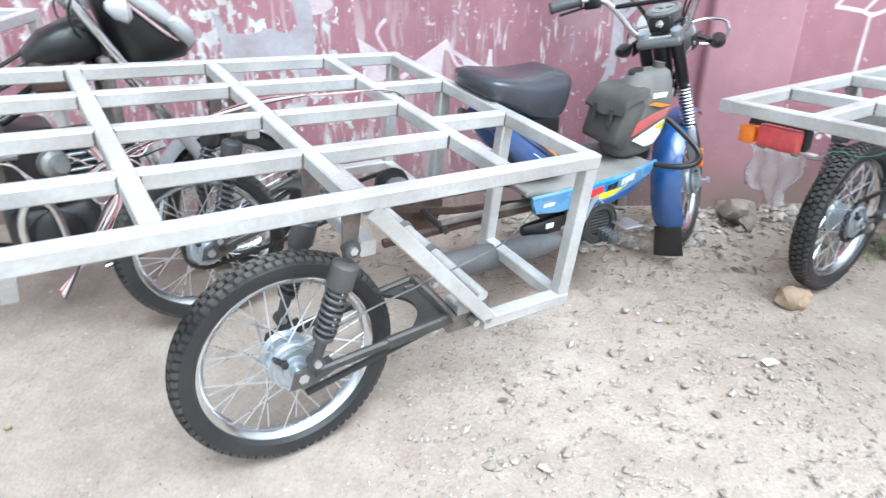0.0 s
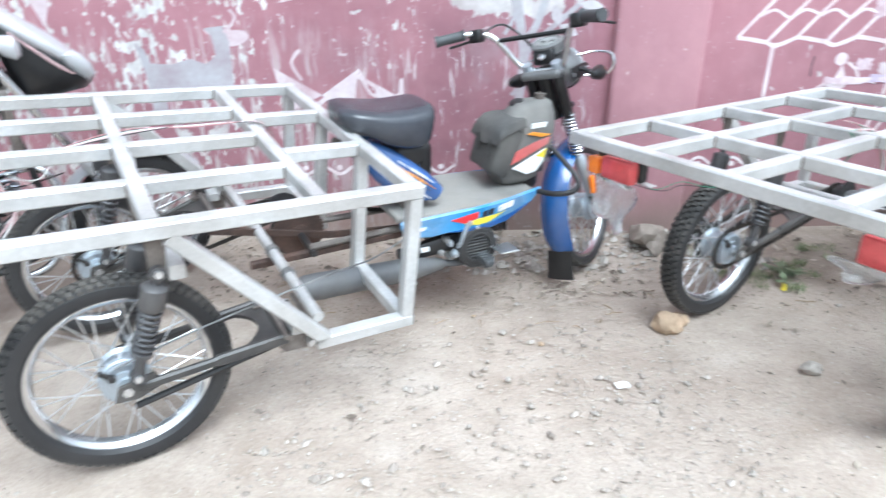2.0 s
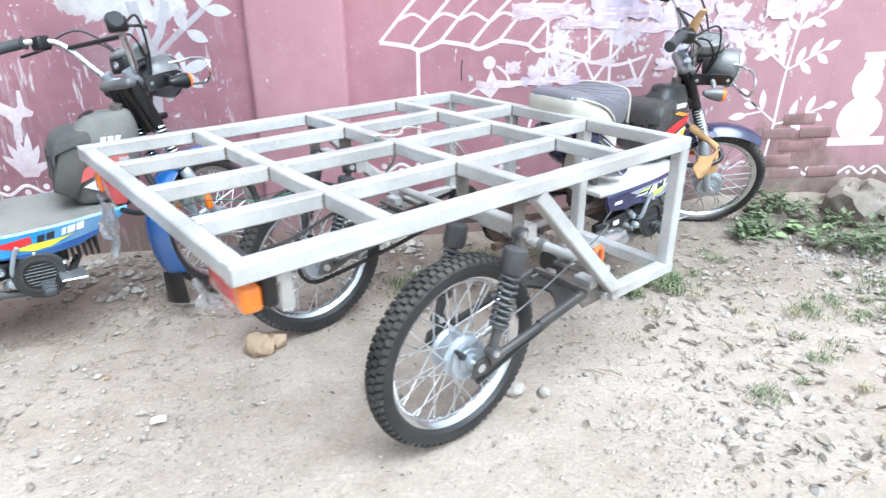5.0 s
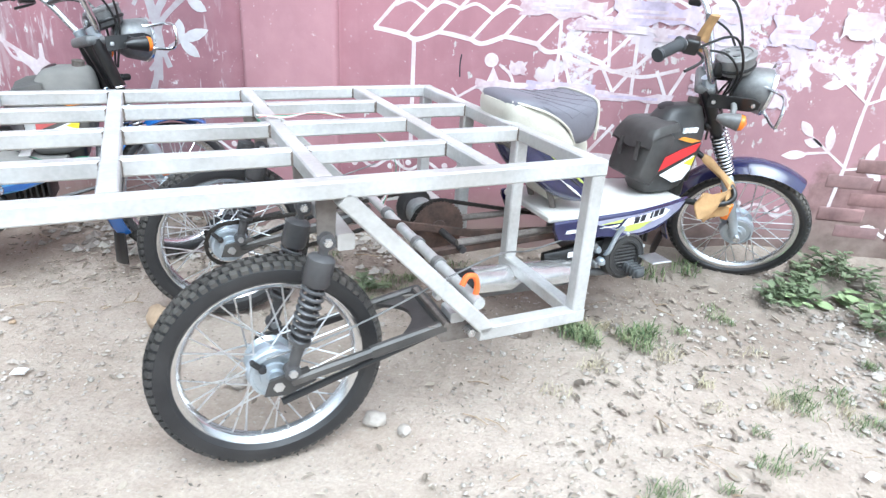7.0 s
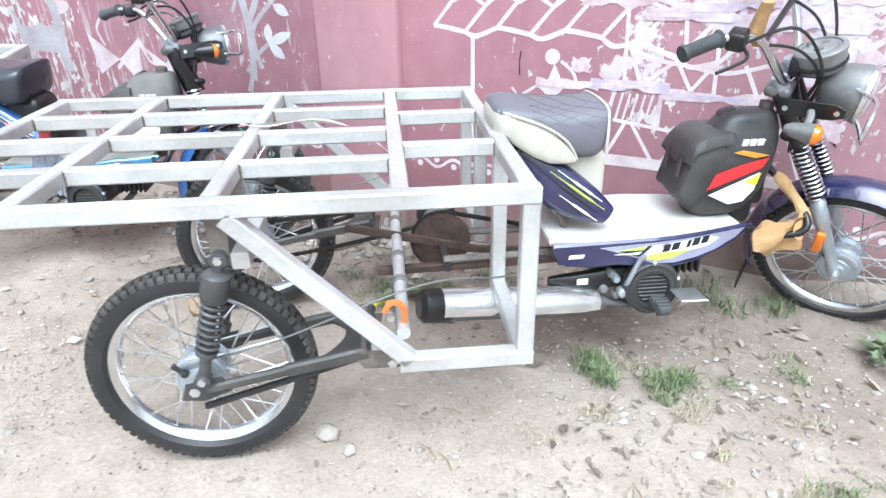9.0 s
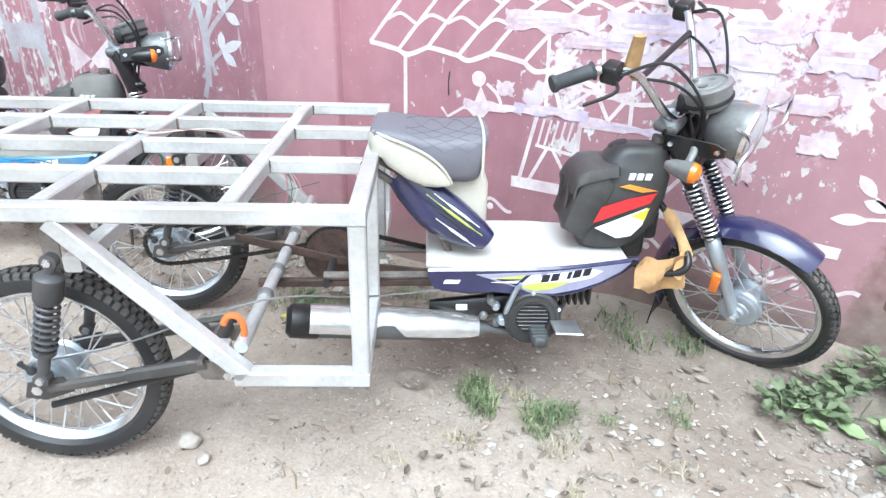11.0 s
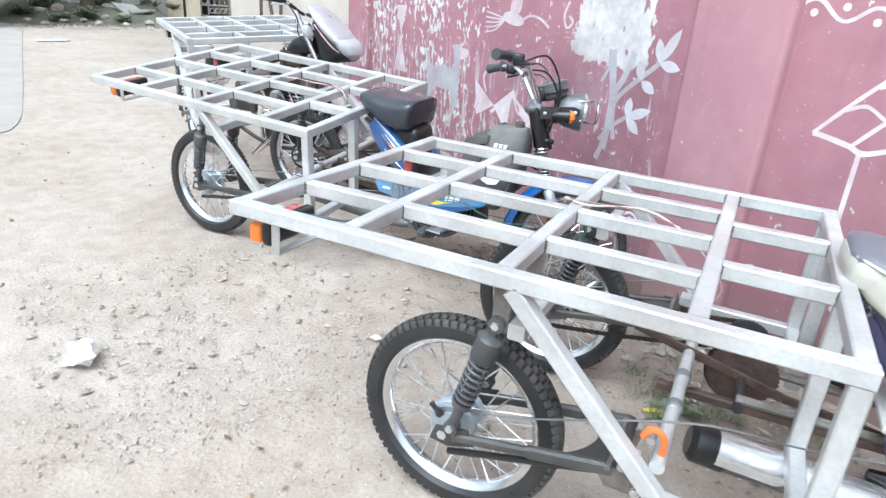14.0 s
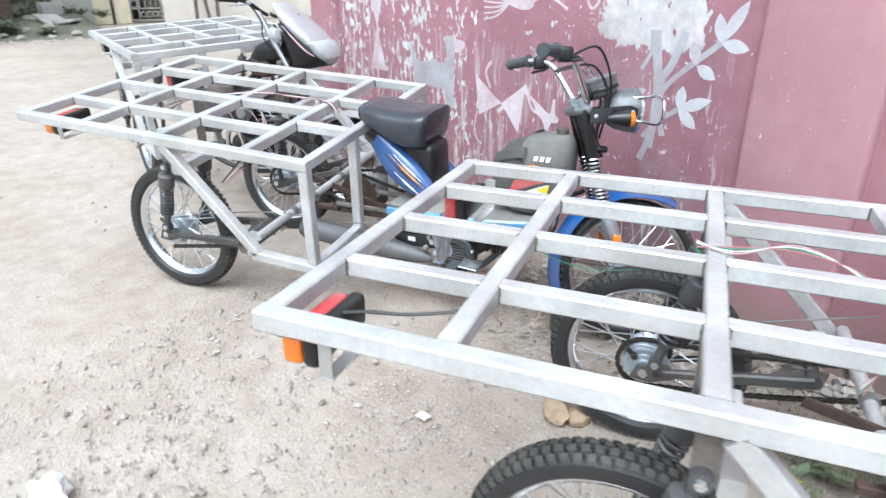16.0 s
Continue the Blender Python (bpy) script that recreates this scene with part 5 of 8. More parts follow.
        part("fork_spring", bm, CHROME, leg, "exposed chrome fork spring")
        bm = bmesh.new()
        soft_box(bm, S(2.492, s * 0.094 - 0.010, 0.362), S(2.520, s * 0.094 + 0.010, 0.44), 0.006)
        Q0("reflector", bm, AMBER, leg, "amber reflector")
    for lo_, hi_ in ((S(2.245, -0.085, 0.86), S(2.32, 0.085, 0.895)), (S(2.325, -0.085, 0.73), S(2.385, 0.085, 0.755))):
        bm = bmesh.new()
        soft_box(bm, lo_, hi_, 0.014)
        Q("fork_yoke", bm, DUSTY_METAL if lo_[2] > 0.8 else BLACK, thing, "dusty grey cast fork yoke" if lo_[2] > 0.8 else "")
    # mudguard
    bm = bmesh.new()
    cx, cz = fx[0], fx[2]
    rings = []
    for k in range(19):
        a = radians(60 + k * 148 / 18)
        wd, near = (0.062 if 0 < k < 18 else 0.055), 0.016 * max(0.0, (k - 9) / 9)
        ring = []
        for j in range(7):
            g = -1 + 2 * j / 6
            rr = 0.324 - 0.030 * g * g - near
            ring.append((cx + rr * math.cos(a), vc + g * wd, cz + rr * math.sin(a)))
        for j in range(6, -1, -1):
            g = -1 + 2 * j / 6
            rr = 0.3205 - 0.030 * g * g - near
            ring.append((cx + rr * math.cos(a), vc + g * (wd - 0.003), cz + rr * math.sin(a)))
        rings.append(ring)
    ring_skin(bm, rings)
    guard = Q0("mudguard", bm, c["guard"], thing, c["guard_label"], smooth=60)
    bm = bmesh.new()
    rings = []
    for k in range(6):
        t = k / 5
        x_, z_ = cx - 0.280 - 0.010 * t, cz - 0.128 - 0.125 * t
        rings.append([(x_ + o + 0.010 * g * g, vc + g * (0.054 + 0.006 * t), z_) for o, gs in ((0.0, (-1, -0.4, 0.4, 1)), (0.004, (1, 0.4, -0.4, -1))) for g in gs])
    ring_skin(bm, rings)
    Q0("mud_flap", bm, BLACK, guard, "black rubber mud flap")
    # bars and grips
    for s in (-1, 1):
        bm = bmesh.new()
        up = c["bar_up"]
        tube(bm, [S(2.30, 0.0, 0.895), S(2.297, s * 0.05, 0.898), S(2.280, s * 0.10, 0.93 + up * 0.5), S(2.225, s * 0.155, 1.03 + up), S(2.185, s * 0.20, 1.065 + up), S(2.125, s * 0.255, 1.07 + up)], 0.0125, 10, smooth=5)
        hb = Q("handlebar", bm, CHROME, thing, "chromed handlebar half")
        bm = bmesh.new()
        g0, g1 = V(*S(2.135, s * 0.245, 1.070 + up)), V(*S(2.070, s * 0.345, 1.060 + up))
        lathe(bm, [(0, 0.016), (0.004, 0.026), (0.012, 0.0195), (0.105, 0.0195), (0.113, 0.024), (0.121, 0.022), (0.122, 0.003)], g0, g1 - g0, 14)
        Q("grip", bm, DARK_GRIP, hb, "dusty dark rubber grip")
        bm = bmesh.new()
        tube(bm, [S(2.165, s * 0.215, 1.055 + up), S(2.215, s * 0.27, 1.045 + up), S(2.165, s * 0.35, 1.03 + up)], 0.0055, 6, smooth=5)
        soft_box(bm, S(2.145, s * 0.215 - 0.028, 1.035 + up), S(2.195, s * 0.215 + 0.028, 1.085 + up), 0.010)
        Q("brake_lever", bm, BLACK, hb)
        bm = bmesh.new()
        tube(bm, [S(2.19, s * 0.22, 1.055 + up), S(2.30, s * 0.16, 1.09 + up), S(2.38, s * 0.07, 0.96), S(2.36, s * 0.03, 0.78)], 0.0045, 6, smooth=6)
        Q("control_cable", bm, W_BLACK, hb)
        # indicator on its stem
        iz = 0.81 + c["ind_up"]
        bm = bmesh.new()
        tube(bm, [S(2.385, s * 0.10, iz + 0.03), S(2.392, s * 0.13, iz + 0.02), S(2.392, s * 0.165, iz)], 0.011, 8)
        loft(bm, [(S(2.340, s * 0.182, iz), (0, 0.010, 0), (0, 0, 0.010)), (S(2.360, s * 0.182, iz), (0, 0.021, 0), (0, 0, 0.020)), (S(2.415, s * 0.182, iz), (0, 0.030, 0), (0, 0, 0.03))], 16, 2.2)
        ind = Q("indicator", bm, c["ind"], thing, "front indicator lamp")
        bm = bmesh.new()
        loft(bm, [(S(2.416, s * 0.182, iz), (0, 0.029, 0), (0, 0, 0.029)), (S(2.430, s * 0.182, iz), (0, 0.026, 0), (0, 0, 0.026)), (S(2.440, s * 0.182, iz), (0, 0.012, 0), (0, 0, 0.012))], 16, 2.2)
        Q("amber_lens", bm, AMBER, ind)
        # bent chrome guard in front of the lamp
        bm = bmesh.new()
        tube(bm, [S(2.44, s * 0.05, 0.86), S(2.50, s * 0.08, 0.845), S(2.53, s * 0.16, 0.84), S(2.53, s * 0.20, 0.87), S(2.53, s * 0.19, 0.92), S(2.53, s * 0.12, 0.935), S(2.49, s * 0.07, 0.93), S(2.44, s * 0.05, 0.93)], 0.006, 8, smooth=5)
        Q("lamp_guard", bm, CHROME, thing, "bent chrome lamp guard")
    bm = bmesh.new()
    tube(bm, [S(2.225, -0.155, 1.03 + c["bar_up"]), S(2.225, 0.155, 1.03 + c["bar_up"])], 0.009, 8)
    Q("handlebar_brace", bm, BLACK, thing)
    bm = bmesh.new()
    lathe(bm, [(-0.01, 0.03), (0.0, 0.050), (0.04, 0.072), (0.085, 0.080), (0.105, 0.082), (0.112, 0.078)], S(2.385, 0, 0.890), (1, 0, -0.05), 28)
    lamp = Q("headlight", bm, c["bucket"], thing, c["bucket_label"])
    bm = bmesh.new()
    lathe(bm, [(0.104, 0.081), (0.106, 0.087), (0.118, 0.087), (0.122, 0.078)], S(2.385, 0, 0.890), (1, 0, -0.05), 28, closed_profile=True)
    Q("rim_ring", bm, CHROME, lamp)
    bm = bmesh.new()
    lathe(bm, [(0.108, 0.077), (0.118, 0.078), (0.128, 0.058), (0.133, 0.03), (0.134, 0.003)], S(2.385, 0, 0.890), (1, 0, -0.05), 28)
    Q("lens", bm, GLASS, lamp)
    bm = bmesh.new()
    lathe(bm, [(0, 0.040), (0.01, 0.056), (0.03, 0.063), (0.062, 0.065), (0.064, 0.069), (0.072, 0.069), (0.076, 0.064), (0.078, 0.054), (0.074, 0.052), (0.074, 0.003)], S(2.372, 0, 0.930), (-0.34, 0, 1), 24)
    clock = Q("speedometer", bm, DUSTY_METAL, thing, "dusty grey round speedometer pod")
    bm = bmesh.new()
    lathe(bm, [(0.0745, 0.045), (0.0765, 0.044), (0.077, 0.003)], S(2.372, 0, 0.930), (-0.34, 0, 1), 20)
    Q("dial", bm, PALE_DIAL, clock, "dusty pale dial")
    for s in (-1, 1):
        bm = bmesh.new()
        plate(bm, [(2.30, 0.835), (2.30, 0.888), (2.445, 0.902), (2.472, 0.892), (2.472, 0.868), (2.445, 0.852)], vc + s * 0.112 - 0.003, vc + s * 0.112 + 0.003, "uz", 0.003)
        Q("lamp_bracket", bm, BLACK, thing)
    for du, dv, r in ((0.0, -0.022, 0.013), (0.008, 0.024, 0.010), (-0.03, 0.0, 0.008)):
        bm = bmesh.new()
        lathe(bm, [(0.074, r), (0.081, r * 0.95), (0.083, 0.002)], S(2.372 + du, dv, 0.930), (-0.34, 0, 1), 12)
        Q("warning_lamp", bm, DUSTY_METAL, clock)
    bm = bmesh.new()
    lathe(bm, [(0.024, 0.0655), (0.027, 0.0675), (0.033, 0.0675), (0.036, 0.0655)], S(2.372, 0, 0.930), (-0.34, 0, 1), 24)
    Q("seam_ring", bm, BLACK, clock)
    bm = bmesh.new()
    soft_box(bm, S(2.288, -0.044, 0.915), S(2.325, 0.044, 0.972), 0.010)
    key = Q("ignition_panel", bm, BLACK, thing, "black ignition switch panel")
    bm = bmesh.new()
    lathe(bm, [(0, 0.014), (0.006, 0.014), (0.008, 0.010), (0.009, 0.002)], S(2.289, 0.0, 0.944), (-1, 0, 0.2), 14)
    Q("key_switch", bm, CHROME, key)
    bm = bmesh.new()
    tube(bm, [S(2.36, 0, 0.70), S(2.325, 0, 0.79), S(2.285, 0, 0.885)], 0.033, 14)
    Q("steering_head", bm, BLACK, thing, "black steering head tube")
    bm = bmesh.new()
    soft_box(bm, S(2.215, -0.062, 0.445), S(2.285, 0.062, 0.635), 0.022)
    soft_box(bm, S(2.275, -0.04, 0.50), S(2.325, 0.04, 0.60), 0.015)
    P("inner_shield", bm, BLACK, thing, "black plastic inner leg shield with horn")
    for k, (y0, y1, bend) in enumerate(((-0.10, -0.05, 0.03), (0.09, 0.06, 0.05))):
        bm = bmesh.new()
        tube(bm, [S(2.22, y0 * 1.6, 1.03 + c["bar_up"]), S(2.30 + bend * 0.3, y0, 1.03), S(2.36 + bend * 0.4, y0 * 0.6, 0.94 - 0.02 * k), S(2.34 + bend * 0.2, y1, 0.80), S(2.36, y1 * 0.6, 0.66)], 0.0042, 6, smooth=6)
        Q("control_cable", bm, W_BLACK, thing)
    for s in (-1, 1):
        for q in ((2.32, 0.861), (2.45, 0.878)):
            bm = bmesh.new()
            lathe(bm, [(-0.006, 0.003), (-0.005, 0.008), (0.005, 0.008), (0.006, 0.003)], S(q[0], s * 0.115, q[1]), (0, 1, 0), 6)
            Q("bolt", bm, SPOKE, thing)
        bm = bmesh.new()
        lathe(bm, [(-0.022, 0.012), (-0.02, 0.021), (0.02, 0.021), (0.022, 0.012)], S(2.284, s * 0.062, 0.905), (-0.44, 0, 0.9), 14)
        Q("bar_clamp", bm, ALU, thing, "cast handlebar clamp")
    # leg guard tube in front of the tank
    bm = bmesh.new()
    tube(bm, [S(2.30, -0.02, 0.64), S(2.33, -0.10, 0.60), S(2.35, -0.22, 0.53), S(2.33, -0.24, 0.49), S(2.27, -0.20, 0.47), S(2.22, -0.10, 0.46)], 0.011, 10, smooth=6)
    tube(bm, [S(2.30, 0.02, 0.64), S(2.33, 0.10, 0.60), S(2.35, 0.22, 0.53), S(2.33, 0.24, 0.49), S(2.27, 0.20, 0.47), S(2.22, 0.10, 0.46)], 0.011, 10, smooth=6)
    lg = P("leg_guard", bm, BLACK, label="black bent tube leg guard")
    if c["rag"]:
        bm = bmesh.new()
        rings = []
        for k in range(8):
            t = k / 7
            row = []
            for j in range(9):
                g = j / 8
                row.append(S(2.225 + 0.125 * g + 0.02 * t * (g - 0.6), -0.205 + 0.018 * math.sin(7 * g + 4 * t) - 0.03 * (1 - t) * g, 0.500 + 0.045 * g - t * (0.075 + 0.05 * math.sin(2.4 * g)) + 0.008 * math.sin(11 * g)))
            rings.append(row + [(q[0], q[1] + 0.006, q[2] - 0.002) for q in reversed(row)])
        ring_skin(bm, rings)
        P("rag", bm, RAG, lg, "torn brown rag wound on the leg guard")
        bm = bmesh.new()
        loft(bm, [(S(2.325, -0.238, 0.492), (0.016, 0, 0), (0, 0.012, 0.024)), (S(2.347, -0.222, 0.530), (0.018, 0, 0), (0, 0.010, 0.026)), (S(2.345, -0.165, 0.565), (0.014, 0.004, 0), (0, 0.016, 0.022)), (S(2.334, -0.112, 0.596), (0.017, 0, 0), (0, 0.010, 0.024)), (S(2.326, -0.085, 0.606), (0.013, 0, 0), (0, 0.008, 0.018))], 10, 2.0)
        P("rag", bm, RAG, lg)
        bm = bmesh.new()
        loft(bm, [(S(2.21, -0.15, 1.05), (0.014, 0, 0), (0, 0.016, 0)), (S(2.20, -0.165, 1.09), (0.022, 0, 0), (0, 0.024, 0)), (S(2.205, -0.16, 1.135), (0.018, 0.004, 0), (0, 0.02, 0)), (S(2.215, -0.17, 1.18), (0.016, 0.004, 0), (0, 0.012, 0))], 10, 1.8)
        Q("rag", bm, RAG, hb, "orange brown rag tied to the bars")
    # drive: jack shaft, sprockets, chain guard strip
    bm = bmesh.new()
    cog(bm, (1.31, 0.62, 0.385), (0, 1, 0), 0.098, 0.005, 44)
    lathe(bm, [(-0.012, 0.02), (-0.01, 0.03), (0.01, 0.03), (0.012, 0.02)], (1.31, 0.62, 0.385), (0, 1, 0), 14)
    P("jack_sprocket", bm, RUST, label="large rusty drive sprocket")
    bm = bmesh.new()
    tube(bm, [(1.31, 0.42, 0.385), (1.31, 0.93, 0.385)], 0.012, 10)
    lathe(bm, [(-0.02, 0.03), (-0.018, 0.045), (0.018, 0.045), (0.02, 0.03)], (1.31, 0.86, 0.385), (0, 1, 0), 16)
    cog(bm, (1.31, 0.90, 0.385), (0, 1, 0), 0.045, 0.006, 16)
    P("jack_shaft", bm, GREASY)
    bm = bmesh.new()
    lathe(bm, [(0.0, 0.018), (0.004, 0.046), (0.014, 0.052), (0.05, 0.052), (0.056, 0.040), (0.085, 0.036), (0.09, 0.030), (0.12, 0.026)], (1.31, 0.745, 0.385), (0, 1, 0), 24)
    dif = P("differential", bm, DUSTY_METAL, label="grey differential drum on the jack shaft")
    bm = bmesh.new()
    cog(bm, (1.31, 0.845, 0.385), (0, 1, 0), 0.072, 0.006, 36)
    P("driven_sprocket", bm, GREASY, dif)
    bm = bmesh.new()
    bar(bm, (1.00, 0.60, 0.46), (1.42, 0.585, 0.365), 0.006, 0.03)
    bar(bm, (1.42, 0.585, 0.365), (1.72, 0.50, 0.375), 0.006, 0.028)
    bar(bm, (1.10, 0.46, 0.37), (1.72, 0.46, 0.38), 0.025, 0.025)
    P("drive_bracket", bm, RUST, label="rusty flat iron drive bracket")
    chain(thing, (1.31, 0.63, 0.385), 0.098, (1.84, 0.63, 0.33), 0.03, M)


COMMON = dict(patch=None, tank_on=0.0, ind_up=0.0, lamp_in=0.065, s0=BLUE, panel=[(1.80, 0.391), (1.93, 0.374), (2.07, 0.383), (2.20, 0.432), (2.10, 0.412), (1.96, 0.392)], low_shift=(0.0, 0.0, 0.0), high_shift=(0.055, 0.05, 0.0), bar_up=0.0, t1=RED, t2=WHITE_S, t3=YELLOW, t4=ORANGE_S, pedal=SPOKE, bucket=DUSTY_METAL, bucket_label="dusty grey headlight shell")
LOOK_A = dict(COMMON, mat=MAT_GREY, mat_label="dusty grey foot board", skirt=SKY_BLUE, skirt_label="bright blue plastic side skirt with stickers", s1=RED, s2=YELLOW, s3=WHITE_S, s4=ORANGE_S,
              cover=BLUE, cover_label="blue plastic tail cover", seat=VINYL, seat_label="worn black vinyl seat", piping=False, box=BLACK, box_label="black box under the seat", tank=TANK_A, tank_label="dusty black fuel tank",
              bag=CLOTH, bag_label="dusty grey tool bag strapped to the tank", exh=EXH_GREY, exh_label="dusty dark grey silencer", shield=False, guard=BLUE, guard_label="blue front mudguard", ind=BLACK, rag=False)
LOOK_A.update(tank_on=0.018, ind_up=0.045, t1=RED_D)
LOOK_B = dict(COMMON, mat=MAT_WHITE, mat_label="pale foot board", skirt=NAVY, skirt_label="violet blue plastic side skirt with stickers", s1=NAVY, s2=LIME, s3=WHITE_S, s4=LIME,
              cover=NAVY, cover_label="violet blue tail cover", seat=GREY_VINYL, seat_label="grey quilted vinyl seat with cream sides", piping=True, box=CREAM, box_label="cream box under the seat", tank=TANK, tank_label="dusty black fuel tank with stickers",
              bag=BAG, bag_label="black vinyl tool bag strapped to the tank", exh=EXH_GREY, exh_label="silencer with a bright heat shield", shield=True, guard=NAVY, guard_label="violet blue front mudguard", ind=DUSTY_METAL, rag=True)
LOOK_B.update(lamp_in=0.018, s0=SKY_SHEEN, s3=INK, panel=[(1.755, 0.450), (1.95, 0.459), (2.07, 0.463), (2.225, 0.466), (2.195, 0.440), (2.13, 0.412), (2.06, 0.394), (1.99, 0.386), (1.92, 0.390), (1.85, 0.418)], low_shift=(0.070, -0.026, 0.0), high_shift=(0.055, 0.0, 0.0), bar_up=0.028, ind_up=0.030, patch=[(1.885, 0.418), (1.915, 0.450), (2.10, 0.460), (2.135, 0.448), (2.10, 0.428), (1.99, 0.414)])


def trike(name, x, y, yaw, d, tilt, look_, steer, bike_m, label, group="parked cargo trikes"):
    """Cargo frame, sprung rear wheels and the moped in front of it, as one thing. tilt: roll and pitch of the frame."""
    root = new(name)
    root.matrix_world = pose(x, y, 0, 0, 0, yaw)
    tagged(root, label, "cargo trike", group)
    piv = V(d["uw"], d["W"] / 2, 0.29)
    M = Matrix.Translation(piv) @ Matrix.Rotation(tilt[0], 4, "X") @ Matrix.Rotation(tilt[1], 4, "Y") @ Matrix.Translation(-piv)
    cargo_frame(root, d, M)
    rear_axle(root, d, M)
    W = d["W"]
    tail_lamp(root, (0.0, look_["lamp_in"], d["H"]), 1, M, 0.0)
    tail_lamp(root, (-0.012, W - 0.05, d["H"]), -1, M, 0.12)
    moped(root, bike_m, look_, steer)
    chain(root, (d["uw"], d["vf"] - 0.045, 0.29), 0.078, (1.31, 0.90, 0.385), 0.045, sag=0.012)
    return root, M


# ---- ground ----
def bank(x, y):
    """Height of the loose soil heaped along the foot of the wall."""
    if not (3.5 < x < 7 and 1.8 < y < 2.3):
        return 0.0
    t = min(1.0, (y - 1.8) / 0.31)
    return min(1.0, (x - 3.5) / 0.5) * t * t * (0.115 + 0.06 * noise.noise((x * 2.3, 4.0, 1.0)))


def ground():
    bm = bmesh.new()
    xs = [-60, -45, -30, -22, -16, -12, -9, -7] + [-6 + 0.15 * i for i in range(81)] + [6.5, 8, 11, 16, 25, 40, 60]
    ys = [-60, -40, -25, -15, -9, -6, -4, -3] + [-2.5 + 0.15 * i for i in range(32)] + [2.6, 4, 7, 12, 20, 35, 60]
    xs = sorted(xs + [3.36 + 0.02 * i + 0.003 for i in range(12)])
    ys = sorted(ys + [1.87, 1.93, 2.02, 2.09] + [1.20 + 0.02 * i + 0.003 for i in range(11)])
    grid = []
    for x in xs:
        col = []
        for y in ys:
            z = 0.012 * noise.noise((x * 0.9, y * 0.9, 0.0)) + 0.006 * noise.noise((x * 3.1, y * 3.1, 4.0)) if -8 < x < 8 and -4 < y < 4 else 0.0
            d = math.hypot(x - 3.471, (y - 1.304) * 1.2)
            z += 0.016 * math.exp(-((d - 0.062) / 0.030) ** 2) - 0.085 * max(0.0, 1 - (d / 0.044) ** 2) if d < 0.2 else 0.0
            col.append(bm.verts.new((x, y, z - 0.008 + bank(x, y))))
        grid.append(col)
    for i in range(len(xs) - 1):
        for j in range(len(ys) - 1):
            bm.faces.new((grid[i][j], grid[i + 1][j], grid[i + 1][j + 1], grid[i][j + 1]))
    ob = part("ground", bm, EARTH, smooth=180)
    return tagged(ob, "pale trodden earth strewn with gravel", "ground", kind="structure")


ground()
YW = 2.11


# ---- boundary wall ----
def wall():
    bm = bmesh.new()
    soft_box(bm, (-1.25, YW, -0.2), (9.0, YW + 0.23, 2.6), 0.012)
    ob = part("wall_north", bm, WALL_MAT)
    tagged(ob, "flaking maroon boundary wall with white folk murals", "wall", kind="structure")
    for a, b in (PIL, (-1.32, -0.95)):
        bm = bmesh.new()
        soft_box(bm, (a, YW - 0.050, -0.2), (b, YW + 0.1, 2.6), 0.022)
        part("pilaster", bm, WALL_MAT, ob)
    bm = bmesh.new()
    soft_box(bm, (-1.40, YW - 0.06, 2.58), (9.0, YW + 0.29, 2.68), 0.02)
    part("coping", bm, CONCRETE, ob)
    return ob


WALL = wall()

# ---- the two trikes ----
DA = dict(L=1.455, W=1.103, H=0.838, u1=0.354, u2=0.749, u3=1.160, ud=1.157, h0=0.361, uw=0.646, vw=0.156, vf=0.964)
DB = dict(L=1.472, W=1.138, H=0.792, u1=0.354, u2=0.763, u3=1.167, ud=1.161, h0=0.332, uw=0.646, vw=0.156, vf=0.964)
bike_a = Matrix.Translation((1.5, 0.55, 0.0)) @ Matrix.Rotation(radians(-4), 4, "Z") @ Matrix.Rotation(0.055, 4, "X") @ Matrix.Translation((-1.5, -0.55, 0.0))
TRIKE_A, MA = trike("cargo_trike", 0.0, 0.0, math.degrees(0.531), DA, (0.112, 0.054), LOOK_A, 32.0, bike_a, "blue moped trike with a bare silver steel cargo frame")
TRIKE_B, MB = trike("cargo_trike", 2.368, 0.087, math.degrees(0.545), DB, (-0.012, 0.006), LOOK_B, -46.0, Matrix.Translation((0, 0.015, 0)), "violet blue moped trike with a bare silver steel cargo frame")


# ---- folk murals on the wall: thin coats of paint ----
COATS = [0]


def coat(thick):
    """Each coat of paint lies a hair above or below its neighbours."""
    COATS[0] += 1
    return thick * 0.15 + 0.00006 * (COATS[0] % 23)


def stroke(bm, pts, w, y=YW, thick=0.003, smooth=5):
    """A painted line along (x, z) points."""
    thick = coat(thick)
    pts = [Vector((a, b)) for a, b in pts]
    if smooth and len(pts) > 2:
        p3 = smooth_path([(a, 0, b) for a, b in pts], smooth)
        pts = [Vector((q.x, q.z)) for q in p3]
    rings = []
    for i, q in enumerate(pts):
        d = (pts[min(i + 1, len(pts) - 1)] - pts[max(i - 1, 0)]).normalized()
        n = Vector((-d.y, d.x)) * (w / 2) * (1 + 0.18 * noise.noise((q.x * 23, q.y * 23, w * 90)))
        rings.append([(q.x - n.x, y + 0.001, q.y - n.y), (q.x - n.x, y - thick, q.y - n.y), (q.x + n.x, y - thick, q.y + n.y), (q.x + n.x, y + 0.001, q.y + n.y)])
    ring_skin(bm, rings)


